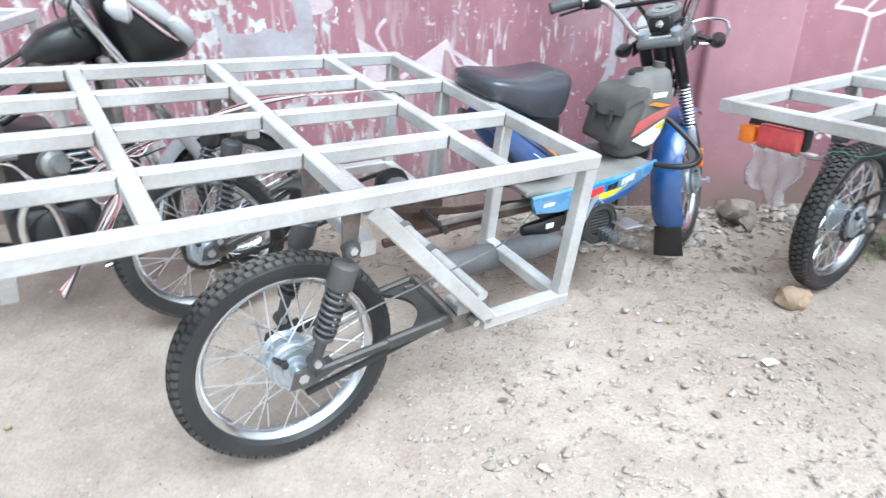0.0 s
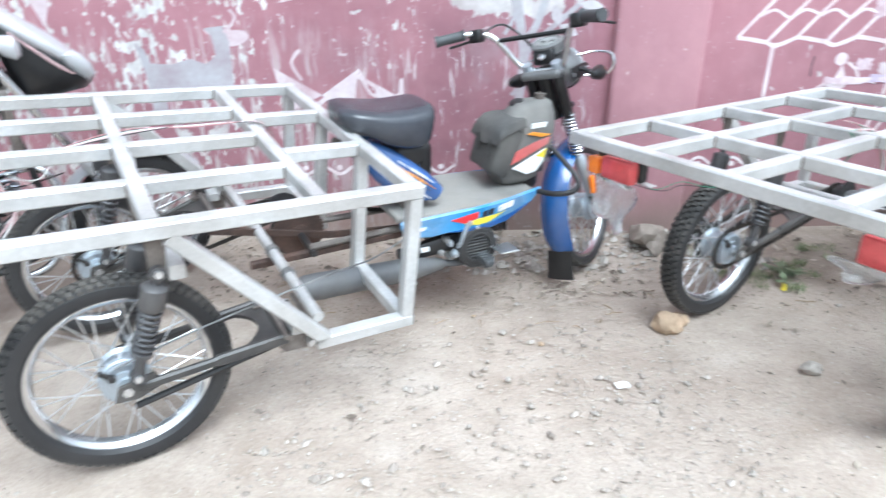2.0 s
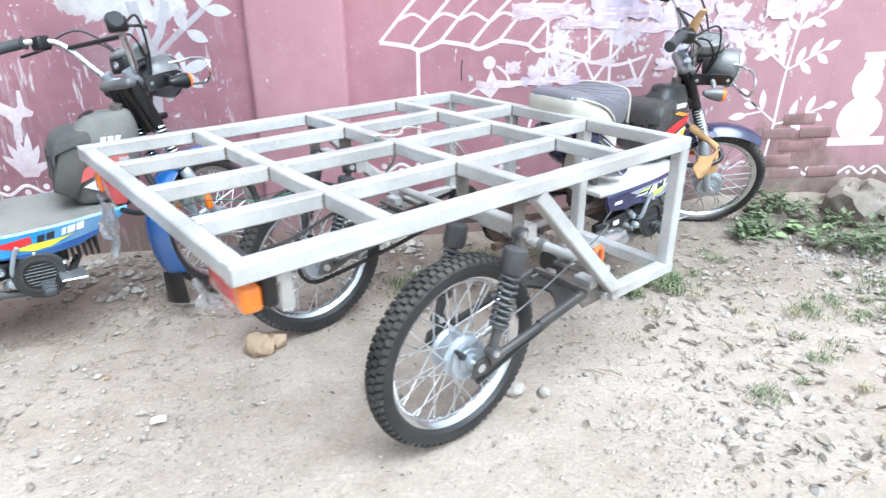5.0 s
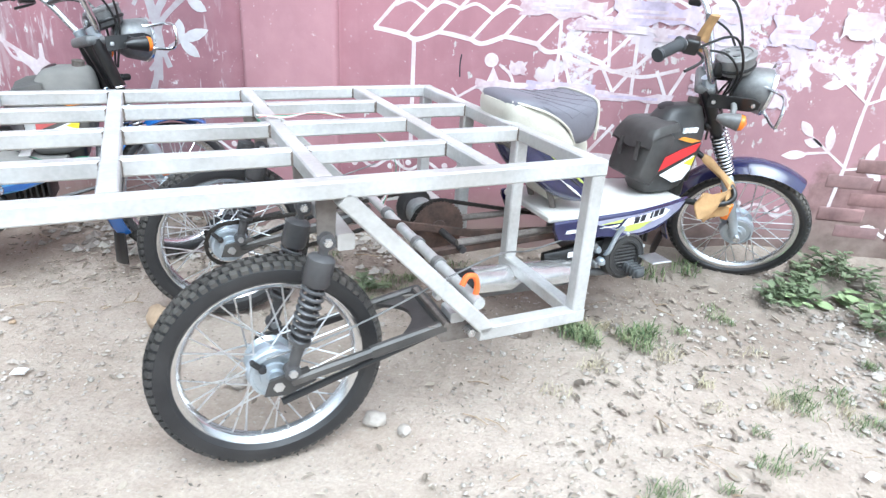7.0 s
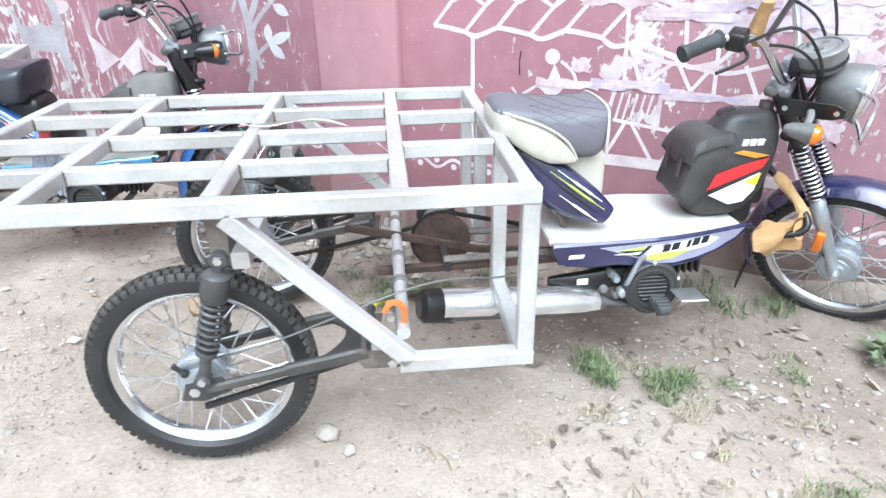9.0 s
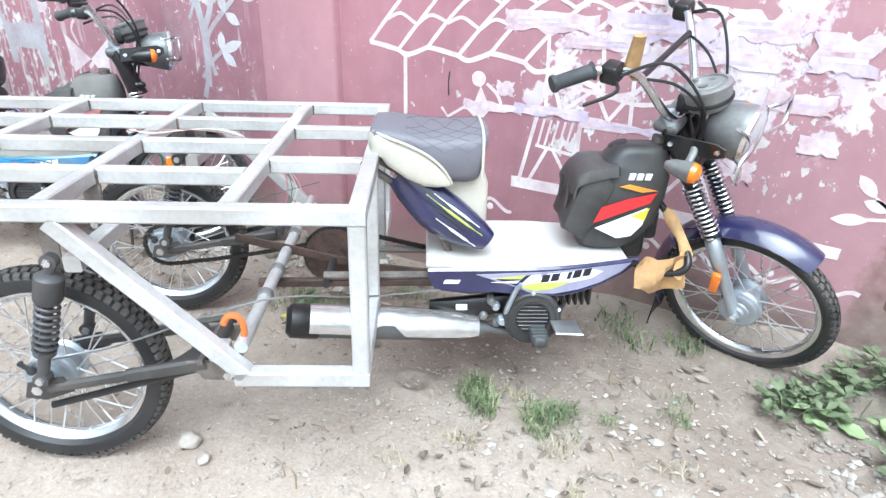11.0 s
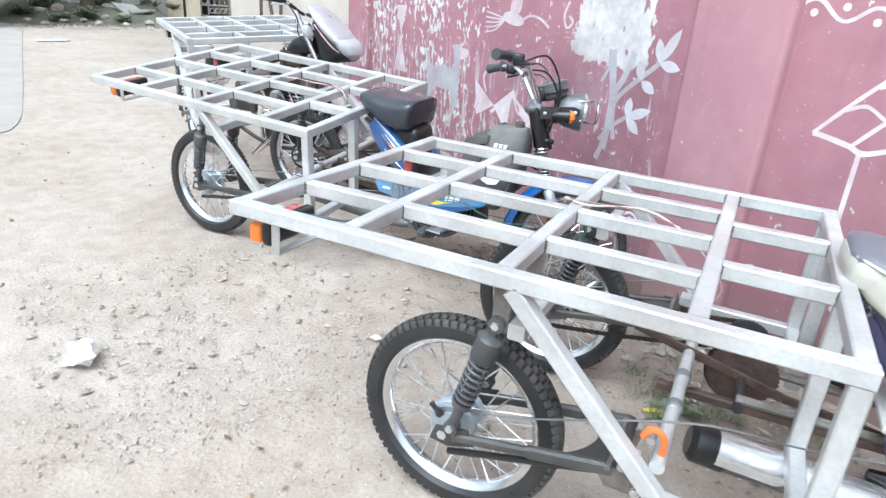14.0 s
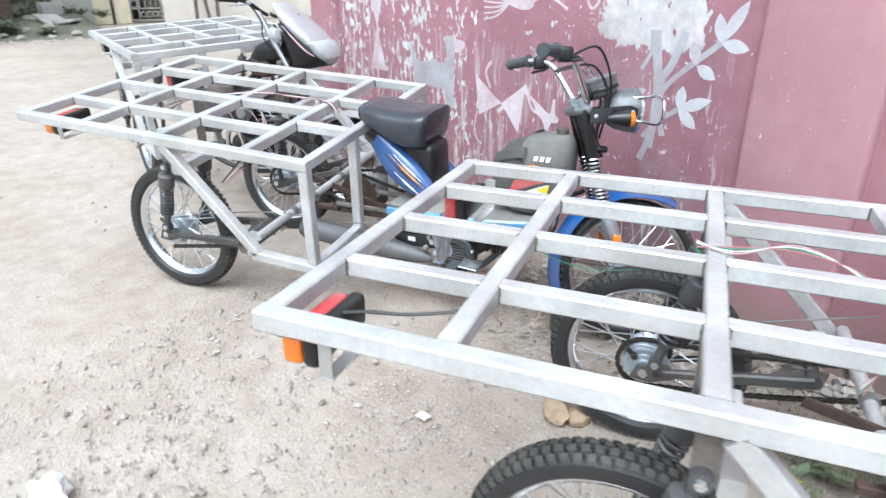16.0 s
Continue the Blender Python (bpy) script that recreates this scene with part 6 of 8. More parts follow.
def blot(bm, pts, y=YW, thick=0.003):
    thick = coat(thick)
    a = [bm.verts.new((q[0], y + 0.001, q[1])) for q in pts]
    b = [bm.verts.new((q[0], y - thick, q[1])) for q in pts]
    n = len(pts)
    bm.faces.new(b)
    for i in range(n):
        bm.faces.new((a[i], a[(i + 1) % n], b[(i + 1) % n], b[i]))


def oval(cx, cz, rx, rz, turn=0.0, n=18, tip=1.0):
    out = []
    for k in range(n):
        a = 2 * math.pi * k / n
        x, z = rx * math.cos(a), rz * math.sin(a) * (1 - (1 - tip) * abs(math.cos(a)) ** 3)
        c, s = math.cos(radians(turn)), math.sin(radians(turn))
        out.append((cx + x * c - z * s, cz + x * s + z * c))
    return out


def leaf(bm, x, z, turn, ln=0.11, wd=0.036, thick=0.003):
    blot(bm, oval(x + ln / 2 * math.cos(radians(turn)), z + ln / 2 * math.sin(radians(turn)), ln / 2, wd / 2, turn, 14, 0.15), thick=thick)


def mural(name, mt, draw, label=""):
    bm = bmesh.new()
    draw(bm)
    return part(name, bm, mt, WALL, label, smooth=30)


def roof(bm):
    step, up = 0.140, (0.25, 0.275)
    eave = lambda i: (2.75 + step * i, 0.955 - 0.035 * (i % 2) * 0.6 - (0.0 if i < 5 else 0.030 * (i - 5)))
    n = 9
    for i in range(n):
        a = eave(i)
        stroke(bm, [a, (a[0] + up[0] * 0.5, a[1] + up[1] * 0.52), (a[0] + up[0], 1.225 - 0.01 * i)], 0.015)
        if i < n - 1:
            b = eave(i + 1)
            stroke(bm, [a, ((a[0] + b[0]) / 2 - 0.02, (a[1] + b[1]) / 2 - 0.025 * (1 if i % 2 else -0.2)), b], 0.019, thick=0.0036)
            for t in (0.36, 0.70):
                p, q = (a[0] + up[0] * t, a[1] + (1.22 - a[1]) * t), (b[0] + up[0] * t, b[1] + (1.22 - b[1]) * t)
                stroke(bm, [p, (p[0] * 0.6 + q[0] * 0.4 + 0.005, max(p[1], q[1]) + 0.026), (q[0] - 0.02, q[1] + 0.012), q], 0.013, thick=0.0032)
    stroke(bm, [(3.0, 1.225), (3.5, 1.205), (4.12, 1.15)], 0.022, thick=0.0034)


mural("hut_roof_painting", PAINT_W, roof, "white painted hut roof with scalloped tiles")


def hut_walls(bm):
    stroke(bm, [(2.925, 0.93), (2.925, 0.60), (2.925, 0.42)], 0.017, smooth=0)
    for a, b in (((3.54, 1.05), (3.55, 0.77)), ((3.56, 0.91), (3.61, 0.77)), ((3.62, 0.775), (3.73, 0.865)), ((3.73, 0.865), (3.79, 0.76)), ((3.79, 0.76), (3.86, 0.86)), ((3.86, 0.99), (3.87, 0.75)), ((3.96, 0.86), (4.02, 0.74)), ((4.02, 0.74), (4.08, 0.88)), ((3.74, 1.05), (3.76, 0.86)),
                 ((3.52, 0.75), (3.46, 0.47)), ((3.52, 0.63), (3.79, 0.60)), ((3.57, 0.625), (3.50, 0.475)), ((3.59, 0.625), (3.69, 0.47)), ((3.69, 0.74), (3.69, 0.615)), ((3.71, 0.47), (3.82, 0.62)), ((3.95, 0.72), (3.93, 0.46)), ((3.98, 0.47), (4.12, 0.66)), ((4.12, 0.66), (4.20, 0.47))):
        stroke(bm, [a, b], 0.014, smooth=0)
    stroke(bm, [(3.54, 0.91), (3.66, 0.865), (3.76, 0.85), (3.90, 0.83), (4.05, 0.87)], 0.015)
    for k in range(6):
        stroke(bm, [(3.53 + 0.028 * k, 0.635), (3.55 + 0.028 * k, 0.735)], 0.009, smooth=0, thick=0.0026)
    stroke(bm, [(3.10, 0.725), (3.13, 0.69), (3.20, 0.735), (3.24, 0.74)], 0.012, smooth=0)
    blot(bm, oval(3.265, 0.855, 0.030, 0.030))
    blot(bm, [(3.20, 0.745), (3.33, 0.755), (3.275, 0.685)])
    blot(bm, [(3.275, 0.83), (3.31, 0.76), (3.25, 0.76)])
    stroke(bm, [(3.30, 0.84), (3.35, 0.80), (3.37, 0.75)], 0.012)


mural("hut_wall_painting", PAINT_W, hut_walls, "white painted lattice of a hut")
mural("hut_plinth_painting", PAINT_W, lambda bm: stroke(bm, [(3.43, 0.468), (3.80, 0.466), (4.25, 0.445), (4.6, 0.43)], 0.042, smooth=0), "broad white painted band")


def wave_band(x0, x1, z, amp=0.022, slope=0.0, length=0.17):
    def draw(bm):
        n = int((x1 - x0) / 0.02)
        stroke(bm, [(x0 + 0.02 * i, z + slope * 0.02 * i + amp * math.sin(2 * math.pi * 0.02 * i / length)) for i in range(n + 1)], 0.014, smooth=0)
        for k in range(int((x1 - x0) / (length / 2))):
            x = x0 + length * (0.25 + 0.5 * k)
            blot(bm, oval(x, z + slope * (x - x0) + (-1 if k % 2 == 0 else 1) * amp * 0.55, 0.014, 0.014, n=12), thick=0.0036)
    return draw


for x0, x1, z, sl in ((0.55, 1.45, 0.335, 0.0), (1.95, 2.13, 0.375, 0.0), (2.62, 3.45, 0.36, -0.01), (3.95, 4.7, 0.33, -0.06), (4.95, 6.6, 0.24, -0.03)):
    mural("border_painting", PAINT_W, wave_band(x0, x1, z, slope=sl), "white wavy border with dots")
mural("border_painting", PAINT_W, wave_band(2.58, 3.5, 1.385, 0.03, -0.09, 0.22), "white wavy border with dots")


def plant(bm):
    stroke(bm, [(4.80, 0.33), (4.814, 0.524), (4.816, 0.65), (4.822, 0.79), (4.841, 0.98), (4.862, 1.14), (4.865, 1.38)], 0.015)
    for b in (((4.822, 0.785), (4.927, 0.838), (5.03, 0.893)), ((4.821, 0.79), (4.72, 0.865), (4.63, 0.93)), ((4.815, 0.505), (4.90, 0.522), (5.0, 0.558), (5.10, 0.594)), ((4.815, 0.515), (4.733, 0.575), (4.65, 0.635)), ((4.842, 0.98), (4.91, 1.02), (4.98, 1.07)), ((4.842, 0.98), (4.78, 1.03), (4.70, 1.09)), ((4.733, 0.575), (4.66, 0.565), (4.60, 0.552)), ((4.862, 1.14), (4.93, 1.19), (5.0, 1.25)), ((4.862, 1.14), (4.79, 1.20), (4.72, 1.25))):
        stroke(bm, list(b), 0.010)
    for x, z, u, w in ((5.01, 0.88, 5.095, 0.925), (4.975, 0.862, 5.048, 0.812), (4.935, 0.842, 4.992, 0.94), (4.89, 0.82, 4.965, 0.762), (4.868, 0.81, 4.905, 0.90), (4.80, 0.80, 4.762, 0.918), (4.72, 0.865, 4.66, 0.965), (4.66, 0.905, 4.56, 0.935), (4.72, 0.865, 4.63, 0.845), (4.90, 0.522, 4.978, 0.47), (4.895, 0.522, 4.923, 0.632), (5.01, 0.56, 5.095, 0.515), (4.985, 0.553, 5.022, 0.652), (5.08, 0.588, 5.16, 0.605), (4.733, 0.575, 4.715, 0.69), (4.65, 0.635, 4.59, 0.70), (4.65, 0.56, 4.545, 0.546), (4.70, 0.60, 4.62, 0.62), (4.842, 0.98, 4.775, 1.035), (4.85, 0.985, 4.94, 1.04), (4.855, 1.02, 4.85, 1.115), (4.91, 1.02, 4.99, 1.0), (4.98, 1.07, 5.05, 1.12), (4.70, 1.09, 4.64, 1.15)):
        leaf(bm, x, z, math.degrees(math.atan2(w - z, u - x)), math.hypot(u - x, w - z), 0.040)


mural("plant_painting", PAINT_W, plant, "white painted branching plant")


def stacked(bm):
    blot(bm, [(5.16, 0.372), (5.155, 0.418), (5.50, 0.415), (5.505, 0.368)])
    blot(bm, oval(5.318, 0.515, 0.135, 0.125))
    blot(bm, oval(5.312, 0.700, 0.090, 0.092), thick=0.0034)
    blot(bm, oval(5.322, 0.790, 0.060, 0.055), thick=0.0038)
    blot(bm, [(5.255, 0.825), (5.25, 0.862), (5.40, 0.866), (5.405, 0.83)], thick=0.0032)
    blot(bm, oval(5.46, 0.98, 0.05, 0.04), thick=0.003)


mural("pot_painting", PAINT_W, stacked, "white painted stack of round pots")


def tree_painting(bm):
    for pts, w in ((((1.735, 0.66), (1.752, 0.81), (1.747, 0.94), (1.725, 1.06), (1.715, 1.14)), 0.042), (((1.745, 0.76), (1.757, 0.93), (1.806, 1.02), (1.846, 1.14)), 0.034), (((1.760, 0.84), (1.782, 0.917), (1.857, 0.992), (1.91, 1.035), (2.00, 1.11)), 0.024), (((1.70, 0.70), (1.775, 0.78), (1.86, 0.842)), 0.020), (((1.70, 0.60), (1.735, 0.70), (1.755, 0.85)), 0.030), (((1.66, 0.98), (1.70, 1.06), (1.69, 1.14)), 0.018), (((1.80, 0.72), (1.775, 0.80), (1.765, 0.90)), 0.026)):
        stroke(bm, list(pts), w, thick=0.003)


mural("tree_trunk_painting", PAINT_G, tree_painting, "grey painted tree trunk")


def tree_leaves(bm):
    for x, z, u, w in ((2.0, 1.11, 2.085, 1.262), (2.0, 1.11, 1.975, 1.215), (2.0, 1.11, 2.115, 1.093), (1.912, 1.02, 1.882, 1.108), (1.912, 1.02, 2.0, 0.974), (1.86, 0.842, 1.868, 0.935), (1.86, 0.842, 2.0, 0.896), (1.86, 0.842, 1.948, 0.775)):
        leaf(bm, x, z, math.degrees(math.atan2(w - z, u - x)), math.hypot(u - x, w - z), 0.050)


mural("tree_leaf_painting", make("pale_grey_mural_paint", (0.55, 0.55, 0.565), 0.85, 0.0, 0.18, 6.0, 0.15, 40.0, tint=(0.44, 0.40, 0.42)), tree_leaves, "pale painted leaves")


def left_shapes(bm):
    blot(bm, [(0.57, 0.84), (0.61, 0.62), (0.79, 0.71)])
    blot(bm, [(0.79, 0.71), (0.97, 0.83), (0.93, 0.57)])
    stroke(bm, [(0.97, 0.83), (1.02, 0.72), (1.08, 0.70)], 0.014)
    stroke(bm, [(0.59, 0.64), (0.57, 0.52), (0.62, 0.46)], 0.012)
    blot(bm, [(-0.53, 1.23), (-0.37, 1.23), (-0.45, 1.03)])
    blot(bm, [(-0.45, 1.03), (-0.35, 0.76), (-0.55, 0.76)])
    stroke(bm, [(-0.55, 1.22), (-0.62, 1.12), (-0.57, 1.02)], 0.012)
    blot(bm, oval(0.90, 1.225, 0.10, 0.035, -8))
    stroke(bm, [(0.98, 1.22), (1.05, 1.25), (1.14, 1.24), (1.22, 1.20)], 0.014)
    for k in range(5):
        stroke(bm, [(0.83, 1.22), (0.74, 1.235 - 0.02 * k), (0.63, 1.25 - 0.03 * k)], 0.009, thick=0.0026)
    blot(bm, oval(0.92, 1.30, 0.05, 0.09, -25, tip=0.4))
    stroke(bm, [(0.76, 0.66), (0.96, 0.80), (1.15, 0.69)], 0.022, smooth=0)
    stroke(bm, [(0.70, 0.78), (0.66, 0.86), (0.70, 0.92)], 0.016)
    stroke(bm, [(1.36, 1.34), (1.33, 1.27), (1.36, 1.21), (1.40, 1.24), (1.37, 1.27)], 0.014)
    blot(bm, [(1.04, 0.755), (1.09, 0.720), (1.135, 0.700), (1.158, 0.720), (1.168, 0.785), (1.182, 0.785), (1.184, 0.715), (1.215, 0.690), (1.205, 0.672), (1.165, 0.668), (1.150, 0.640), (1.140, 0.560), (1.118, 0.548), (1.108, 0.575), (1.120, 0.640), (1.098, 0.672), (1.050, 0.705)])
    for k, (u, w) in enumerate(((1.035, 0.500), (1.07, 0.555), (1.115, 0.575), (1.165, 0.600), (1.20, 0.545), (1.235, 0.465))):
        leaf(bm, 1.135, 0.415, math.degrees(math.atan2(w - 0.415, u - 1.135)), math.hypot(u - 1.135, w - 0.415), 0.036, 0.002 + 0.0004 * k)
    blot(bm, [(1.075, 0.44), (1.195, 0.44), (1.165, 0.395), (1.105, 0.395)])
    blot(bm, oval(0.40, 0.975, 0.075, 0.035, 10))
    stroke(bm, [(0.36, 1.0), (0.42, 1.06), (0.40, 1.10)], 0.014)


mural("figure_painting", make("faded_mural_paint", (0.60, 0.545, 0.56), 0.85, 0.0, 0.18, 9.0, 0.15, 60.0, tint=(0.47, 0.34, 0.37)), left_shapes, "white painted bow and bird shapes")
mural("beast_painting", PAINT_G, lambda bm: blot(bm, [(-0.06, 0.96), (-0.02, 0.93), (0.0, 0.865), (0.10, 0.86), (0.19, 0.885), (0.26, 0.86), (0.31, 0.90), (0.30, 0.985), (0.27, 1.02), (0.36, 1.03), (0.38, 0.96), (0.375, 0.62), (0.30, 0.62), (0.29, 0.72), (0.05, 0.72), (0.04, 0.62), (-0.03, 0.62), (-0.03, 0.80)], thick=0.0025), "faded grey painted block shape")
mural("wall_crack", INK, lambda bm: stroke(bm, [(3.135, 0.87), (3.13, 0.83), (3.132, 0.775)], 0.006, thick=0.0012), "thin dark crack")

# ---- torn posters ----
def poster(x0, x1, z0, z1, mt, seed, label, bars=0, y=YW - 0.003):
    """A torn sheet: ragged outline at two scales, with bites out of its edge."""
    rnd = random.Random(seed)
    w, h = x1 - x0, z1 - z0
    pts = []
    for ax, az, bx, bz, n in ((x0, z0, x1, z0, 26), (x1, z0, x1, z1, 8), (x1, z1, x0, z1, 26), (x0, z1, x0, z0, 8)):
        for i in range(n):
            t = i / n
            bite = max(0.0, noise.noise((t * 4.3 + seed, ax * 3, az * 3))) * 1.0 * math.sin(math.pi * t) ** 0.6 + rnd.uniform(0, 0.08)
            bite = min(0.8, bite)
            px, pz = ax + (bx - ax) * t, az + (bz - az) * t
            cx, cz = (x0 + x1) / 2, (z0 + z1) / 2
            if n > 10:
                pz += (cz - pz) * bite
            else:
                px += math.copysign(min(abs(cx - px) * 0.5, h * 0.6 * bite), cx - px)
            pts.append((px, pz))
    bm = bmesh.new()
    blot(bm, pts, y, 0.0006)
    ob = tagged(part("poster", bm, mt), label, "poster", "torn posters on the wall")
    for k in range(bars):
        bm = bmesh.new()
        zz = z0 + (z1 - z0) * (0.32 + 0.42 * k / max(1, bars))
        a, b = x0 + (x1 - x0) * 0.15, x0 + (x1 - x0) * (0.82 - 0.2 * (k % 2))
        blot(bm, [(a, zz), (b, zz), (b, zz + 0.012), (a, zz + 0.012)], y - 0.0007, 0.0003)
        part("print_bar", bm, POSTER if mt is PASTED else PASTED, ob)


for k, (a, b, c, d, mt, nb) in enumerate(((3.36, 3.72, 1.045, 1.12, PASTED, 2), (3.60, 3.90, 1.00, 1.045, PASTED, 1), (3.74, 4.10, 1.03, 1.13, POSTER, 2), (3.92, 4.30, 0.975, 1.03, PASTED, 1), (4.37, 4.56, 0.985, 1.11, POSTER, 3), (4.64, 4.80, 1.03, 1.14, PASTED, 1),
                                          (4.12, 4.34, 1.06, 1.16, PASTED, 2), (3.20, 3.46, 0.735, 0.775, PASTED, 0), (3.42, 3.72, 0.742, 0.785, POSTER, 1), (3.68, 4.05, 0.722, 0.765, PASTED, 1), (4.28, 4.48, 0.86, 0.93, PASTED, 1), (4.40, 4.52, 0.74, 0.80, PASTED, 0), (3.34, 3.42, 0.80, 0.86, PASTED, 0), (4.16, 4.30, 0.60, 0.70, PASTED, 0), (4.10, 4.26, 0.80, 0.86, PASTED, 0))):
    poster(a, b, c, d, mt, 30 + k, "torn lilac and white paper poster" if mt is POSTER else "torn strip of white poster paper", nb, YW - 0.0020 - 0.0010 * (k % 3))

# ---- bricks laid bare at the foot of the wall ----
BRICK = make("bare_brick", (0.25, 0.145, 0.14), 0.95, 0.0, 0.4, 9.0, 0.8, 50.0, dust=0.6, dust_col=(0.31, 0.205, 0.205))
bm = bmesh.new()
soft_box(bm, (0, -0.006, 0), (0.198, 0.03, 0.066), 0.010, 3)
brick0 = part("brick", bm, BRICK, WALL)
rb = random.Random(4)
first = True
for row in range(6):
    for k in range(2):
        x, z = 4.76 + 0.205 * k + (0.10 if row % 2 else 0.0) + rb.uniform(-0.012, 0.012), 0.12 + 0.075 * row
        if (row > 4 and k == 1) or rb.random() < 0.25:
            continue
        if first:
            ob, first = brick0, False
        else:
            ob = new("brick", brick0.data)
            ob.parent = WALL
        ob.location = (x, YW + rb.uniform(0.000, 0.0045), z)


# ---- the farther trike: motorcycle with a fairing ----
def motorbike(thing, M):
    P = lambda name, bm, mt, parent=thing, label="", **k: part(name, moved(bm, M), mt, parent, label, **k)
    wheel(thing, (0.40, 0, 0.29), 0, 0.29, 0.07, M=M, chunky=True, hub_r=0.055)
    for s in (-1, 1):
        bm = bmesh.new()
        tube(bm, [(-0.10, s * 0.10, 1.18), (0.22, s * 0.10, 0.60)], 0.017, 12)
        leg = P("fork_leg", bm, CHROME, label="chromed fork tube")
        bm = bmesh.new()
        tube(bm, [(0.20, s * 0.10, 0.635), (0.385, s * 0.10, 0.30)], 0.024, 12)
        P("lower_leg", bm, SILVER, leg, "silver fork slider")
        low = 0.07 if s > 0 else 0.0
        bm = bmesh.new()
        tube(bm, [(-0.08, s * 0.02, 1.14), (-0.08, s * 0.08, 1.16 - low * 0.5), (-0.10, s * 0.17, 1.21 - low), (-0.13, s * 0.25, 1.23 - low)], 0.011, 10, smooth=5)
        hb = P("handlebar", bm, BLACK, label="black handlebar half")
        bm = bmesh.new()
        a, b = V(-0.12, s * 0.23, 1.226 - low), V(-0.175, s * 0.35, 1.236 - low)
        lathe(bm, [(0, 0.014), (0.005, 0.02), (0.012, 0.0165), (0.11, 0.0165), (0.118, 0.019), (0.12, 0.003)], a, b - a, 12)
        P("grip", bm, BLACK, hb)
        bm = bmesh.new()
        tube(bm, [(-0.10, s * 0.18, 1.215 - low), (-0.04, s * 0.24, 1.205 - low), (-0.10, s * 0.34, 1.20 - low)], 0.005, 6, smooth=5)
        P("lever", bm, ALU, hb)
        bm = bmesh.new()
        tube(bm, [(-0.10, s * 0.18, 1.215 - low), (-0.04, s * 0.15, 1.12), (-0.06, s * 0.11, 1.02), (0.0, s * 0.05, 0.9)], 0.004, 6, smooth=6)
        P("control_cable", bm, W_BLACK, hb)
        bm = bmesh.new()
        tube(bm, [(0.06, s * 0.10, 1.06), (0.06, s * 0.17, 1.06)], 0.008, 8)
        loft(bm, [((0.03, s * 0.20, 1.06), (0, 0.012, 0), (0, 0, 0.012)), ((0.05, s * 0.20, 1.055), (0, 0.026, 0), (0, 0, 0.034)), ((0.085, s * 0.20, 1.045), (0, 0.030, 0), (0, 0, 0.04)), ((0.10, s * 0.20, 1.04), (0, 0.016, 0), (0, 0, 0.022))], 14, 2.2)
        P("indicator", bm, SILVER, label="silver indicator lamp")
    F = lambda name, bm, mt, parent=thing, label="", **k: part(name, moved(bm, M @ Matrix.Translation((0.005, 0, -0.03))), mt, parent, label, **k)
    bm = bmesh.new()
    loft(bm, [((0.12, 0, 0.885), (0.06, 0, 0), (0, 0.075, 0)), ((0.172, 0, 0.905), (0.122, 0, 0), (0, 0.108, 0)), ((0.185, 0, 0.95), (0.135, 0, 0), (0, 0.124, 0)), ((0.155, 0, 1.02), (0.120, 0, 0), (0, 0.128, 0)), ((0.10, 0, 1.09), (0.08, 0, 0), (0, 0.12, 0)), ((0.06, 0, 1.15), (0.045, 0, 0), (0, 0.105, 0))], 24, 2.5)
    fair = F("fairing", bm, BLACK, label="glossy black headlight fairing", smooth=60)
    bm = bmesh.new()
    loft(bm, [((0.250, 0, 0.995), (0.035, 0, 0), (0, 0.112, 0)), ((0.215, 0, 1.03), (0.058, 0, 0), (0, 0.130, 0)), ((0.150, 0, 1.09), (0.066, 0, 0), (0, 0.136, 0)), ((0.075, 0, 1.155), (0.06, 0, 0), (0, 0.122, 0)), ((0.02, 0, 1.205), (0.042, 0, 0), (0, 0.096, 0)), ((-0.015, 0, 1.235), (0.018, 0, 0), (0, 0.06, 0))], 24, 2.4)
    F("wind_shield", bm, SILVER, fair, "silver grey wind shield", smooth=60)
    for s in (-1, 1):
        bm = bmesh.new()
        tube(bm, [(0.275, s * 0.092, 0.945), (0.215, s * 0.130, 0.985), (0.15, s * 0.139, 1.045), (0.075, s * 0.136, 1.12)], [0.003, 0.005, 0.005, 0.003], 6, smooth=4)
        F("red_stripe", bm, W_PINK, fair, "faded red and white stripe")
    bm = bmesh.new()
    loft(bm, [((0.270, 0, 0.915), (0.04, 0, 0), (0, 0.055, 0)), ((0.280, 0, 0.95), (0.048, 0, 0), (0, 0.105, 0)), ((0.262, 0, 0.99), (0.058, 0, 0), (0, 0.126, 0)), ((0.232, 0, 1.03), (0.054, 0, 0), (0, 0.134, 0)), ((0.205, 0, 1.055), (0.03, 0, 0), (0, 0.10, 0))], 20, 2.4)
    F("headlight", bm, GLASS, fair, "clear headlight glass")
    bm = bmesh.new()
    rings = []
    for k in range(16):
        a = radians(40 + k * 150 / 15)
        rings.append([(0.40 + (0.335 - 0.02 * g * g - o) * math.cos(a), g * (0.062 - o), 0.29 + (0.335 - 0.02 * g * g - o) * math.sin(a)) for o, gs in ((0.0, (-1, -0.5, 0, 0.5, 1)), (0.004, (1, 0.5, 0, -0.5, -1))) for g in gs])
    ring_skin(bm, rings)
    P("mudguard", bm, SILVER, label="silver front mudguard", smooth=60)
    bm = bmesh.new()
    soft_box(bm, (-0.20, -0.075, 0.80), (-0.07, 0.075, 0.90), 0.018)
    P("tool_box", bm, RUST, label="rusty brown box on the backbone tube")
    bm = bmesh.new()
    tube(bm, [(-0.02, 0, 0.93), (-0.20, 0, 0.87), (-0.46, 0, 0.78), (-0.62, 0, 0.71)], 0.021, 10, smooth=4)
    P("backbone", bm, BLACK, label="black backbone tube")
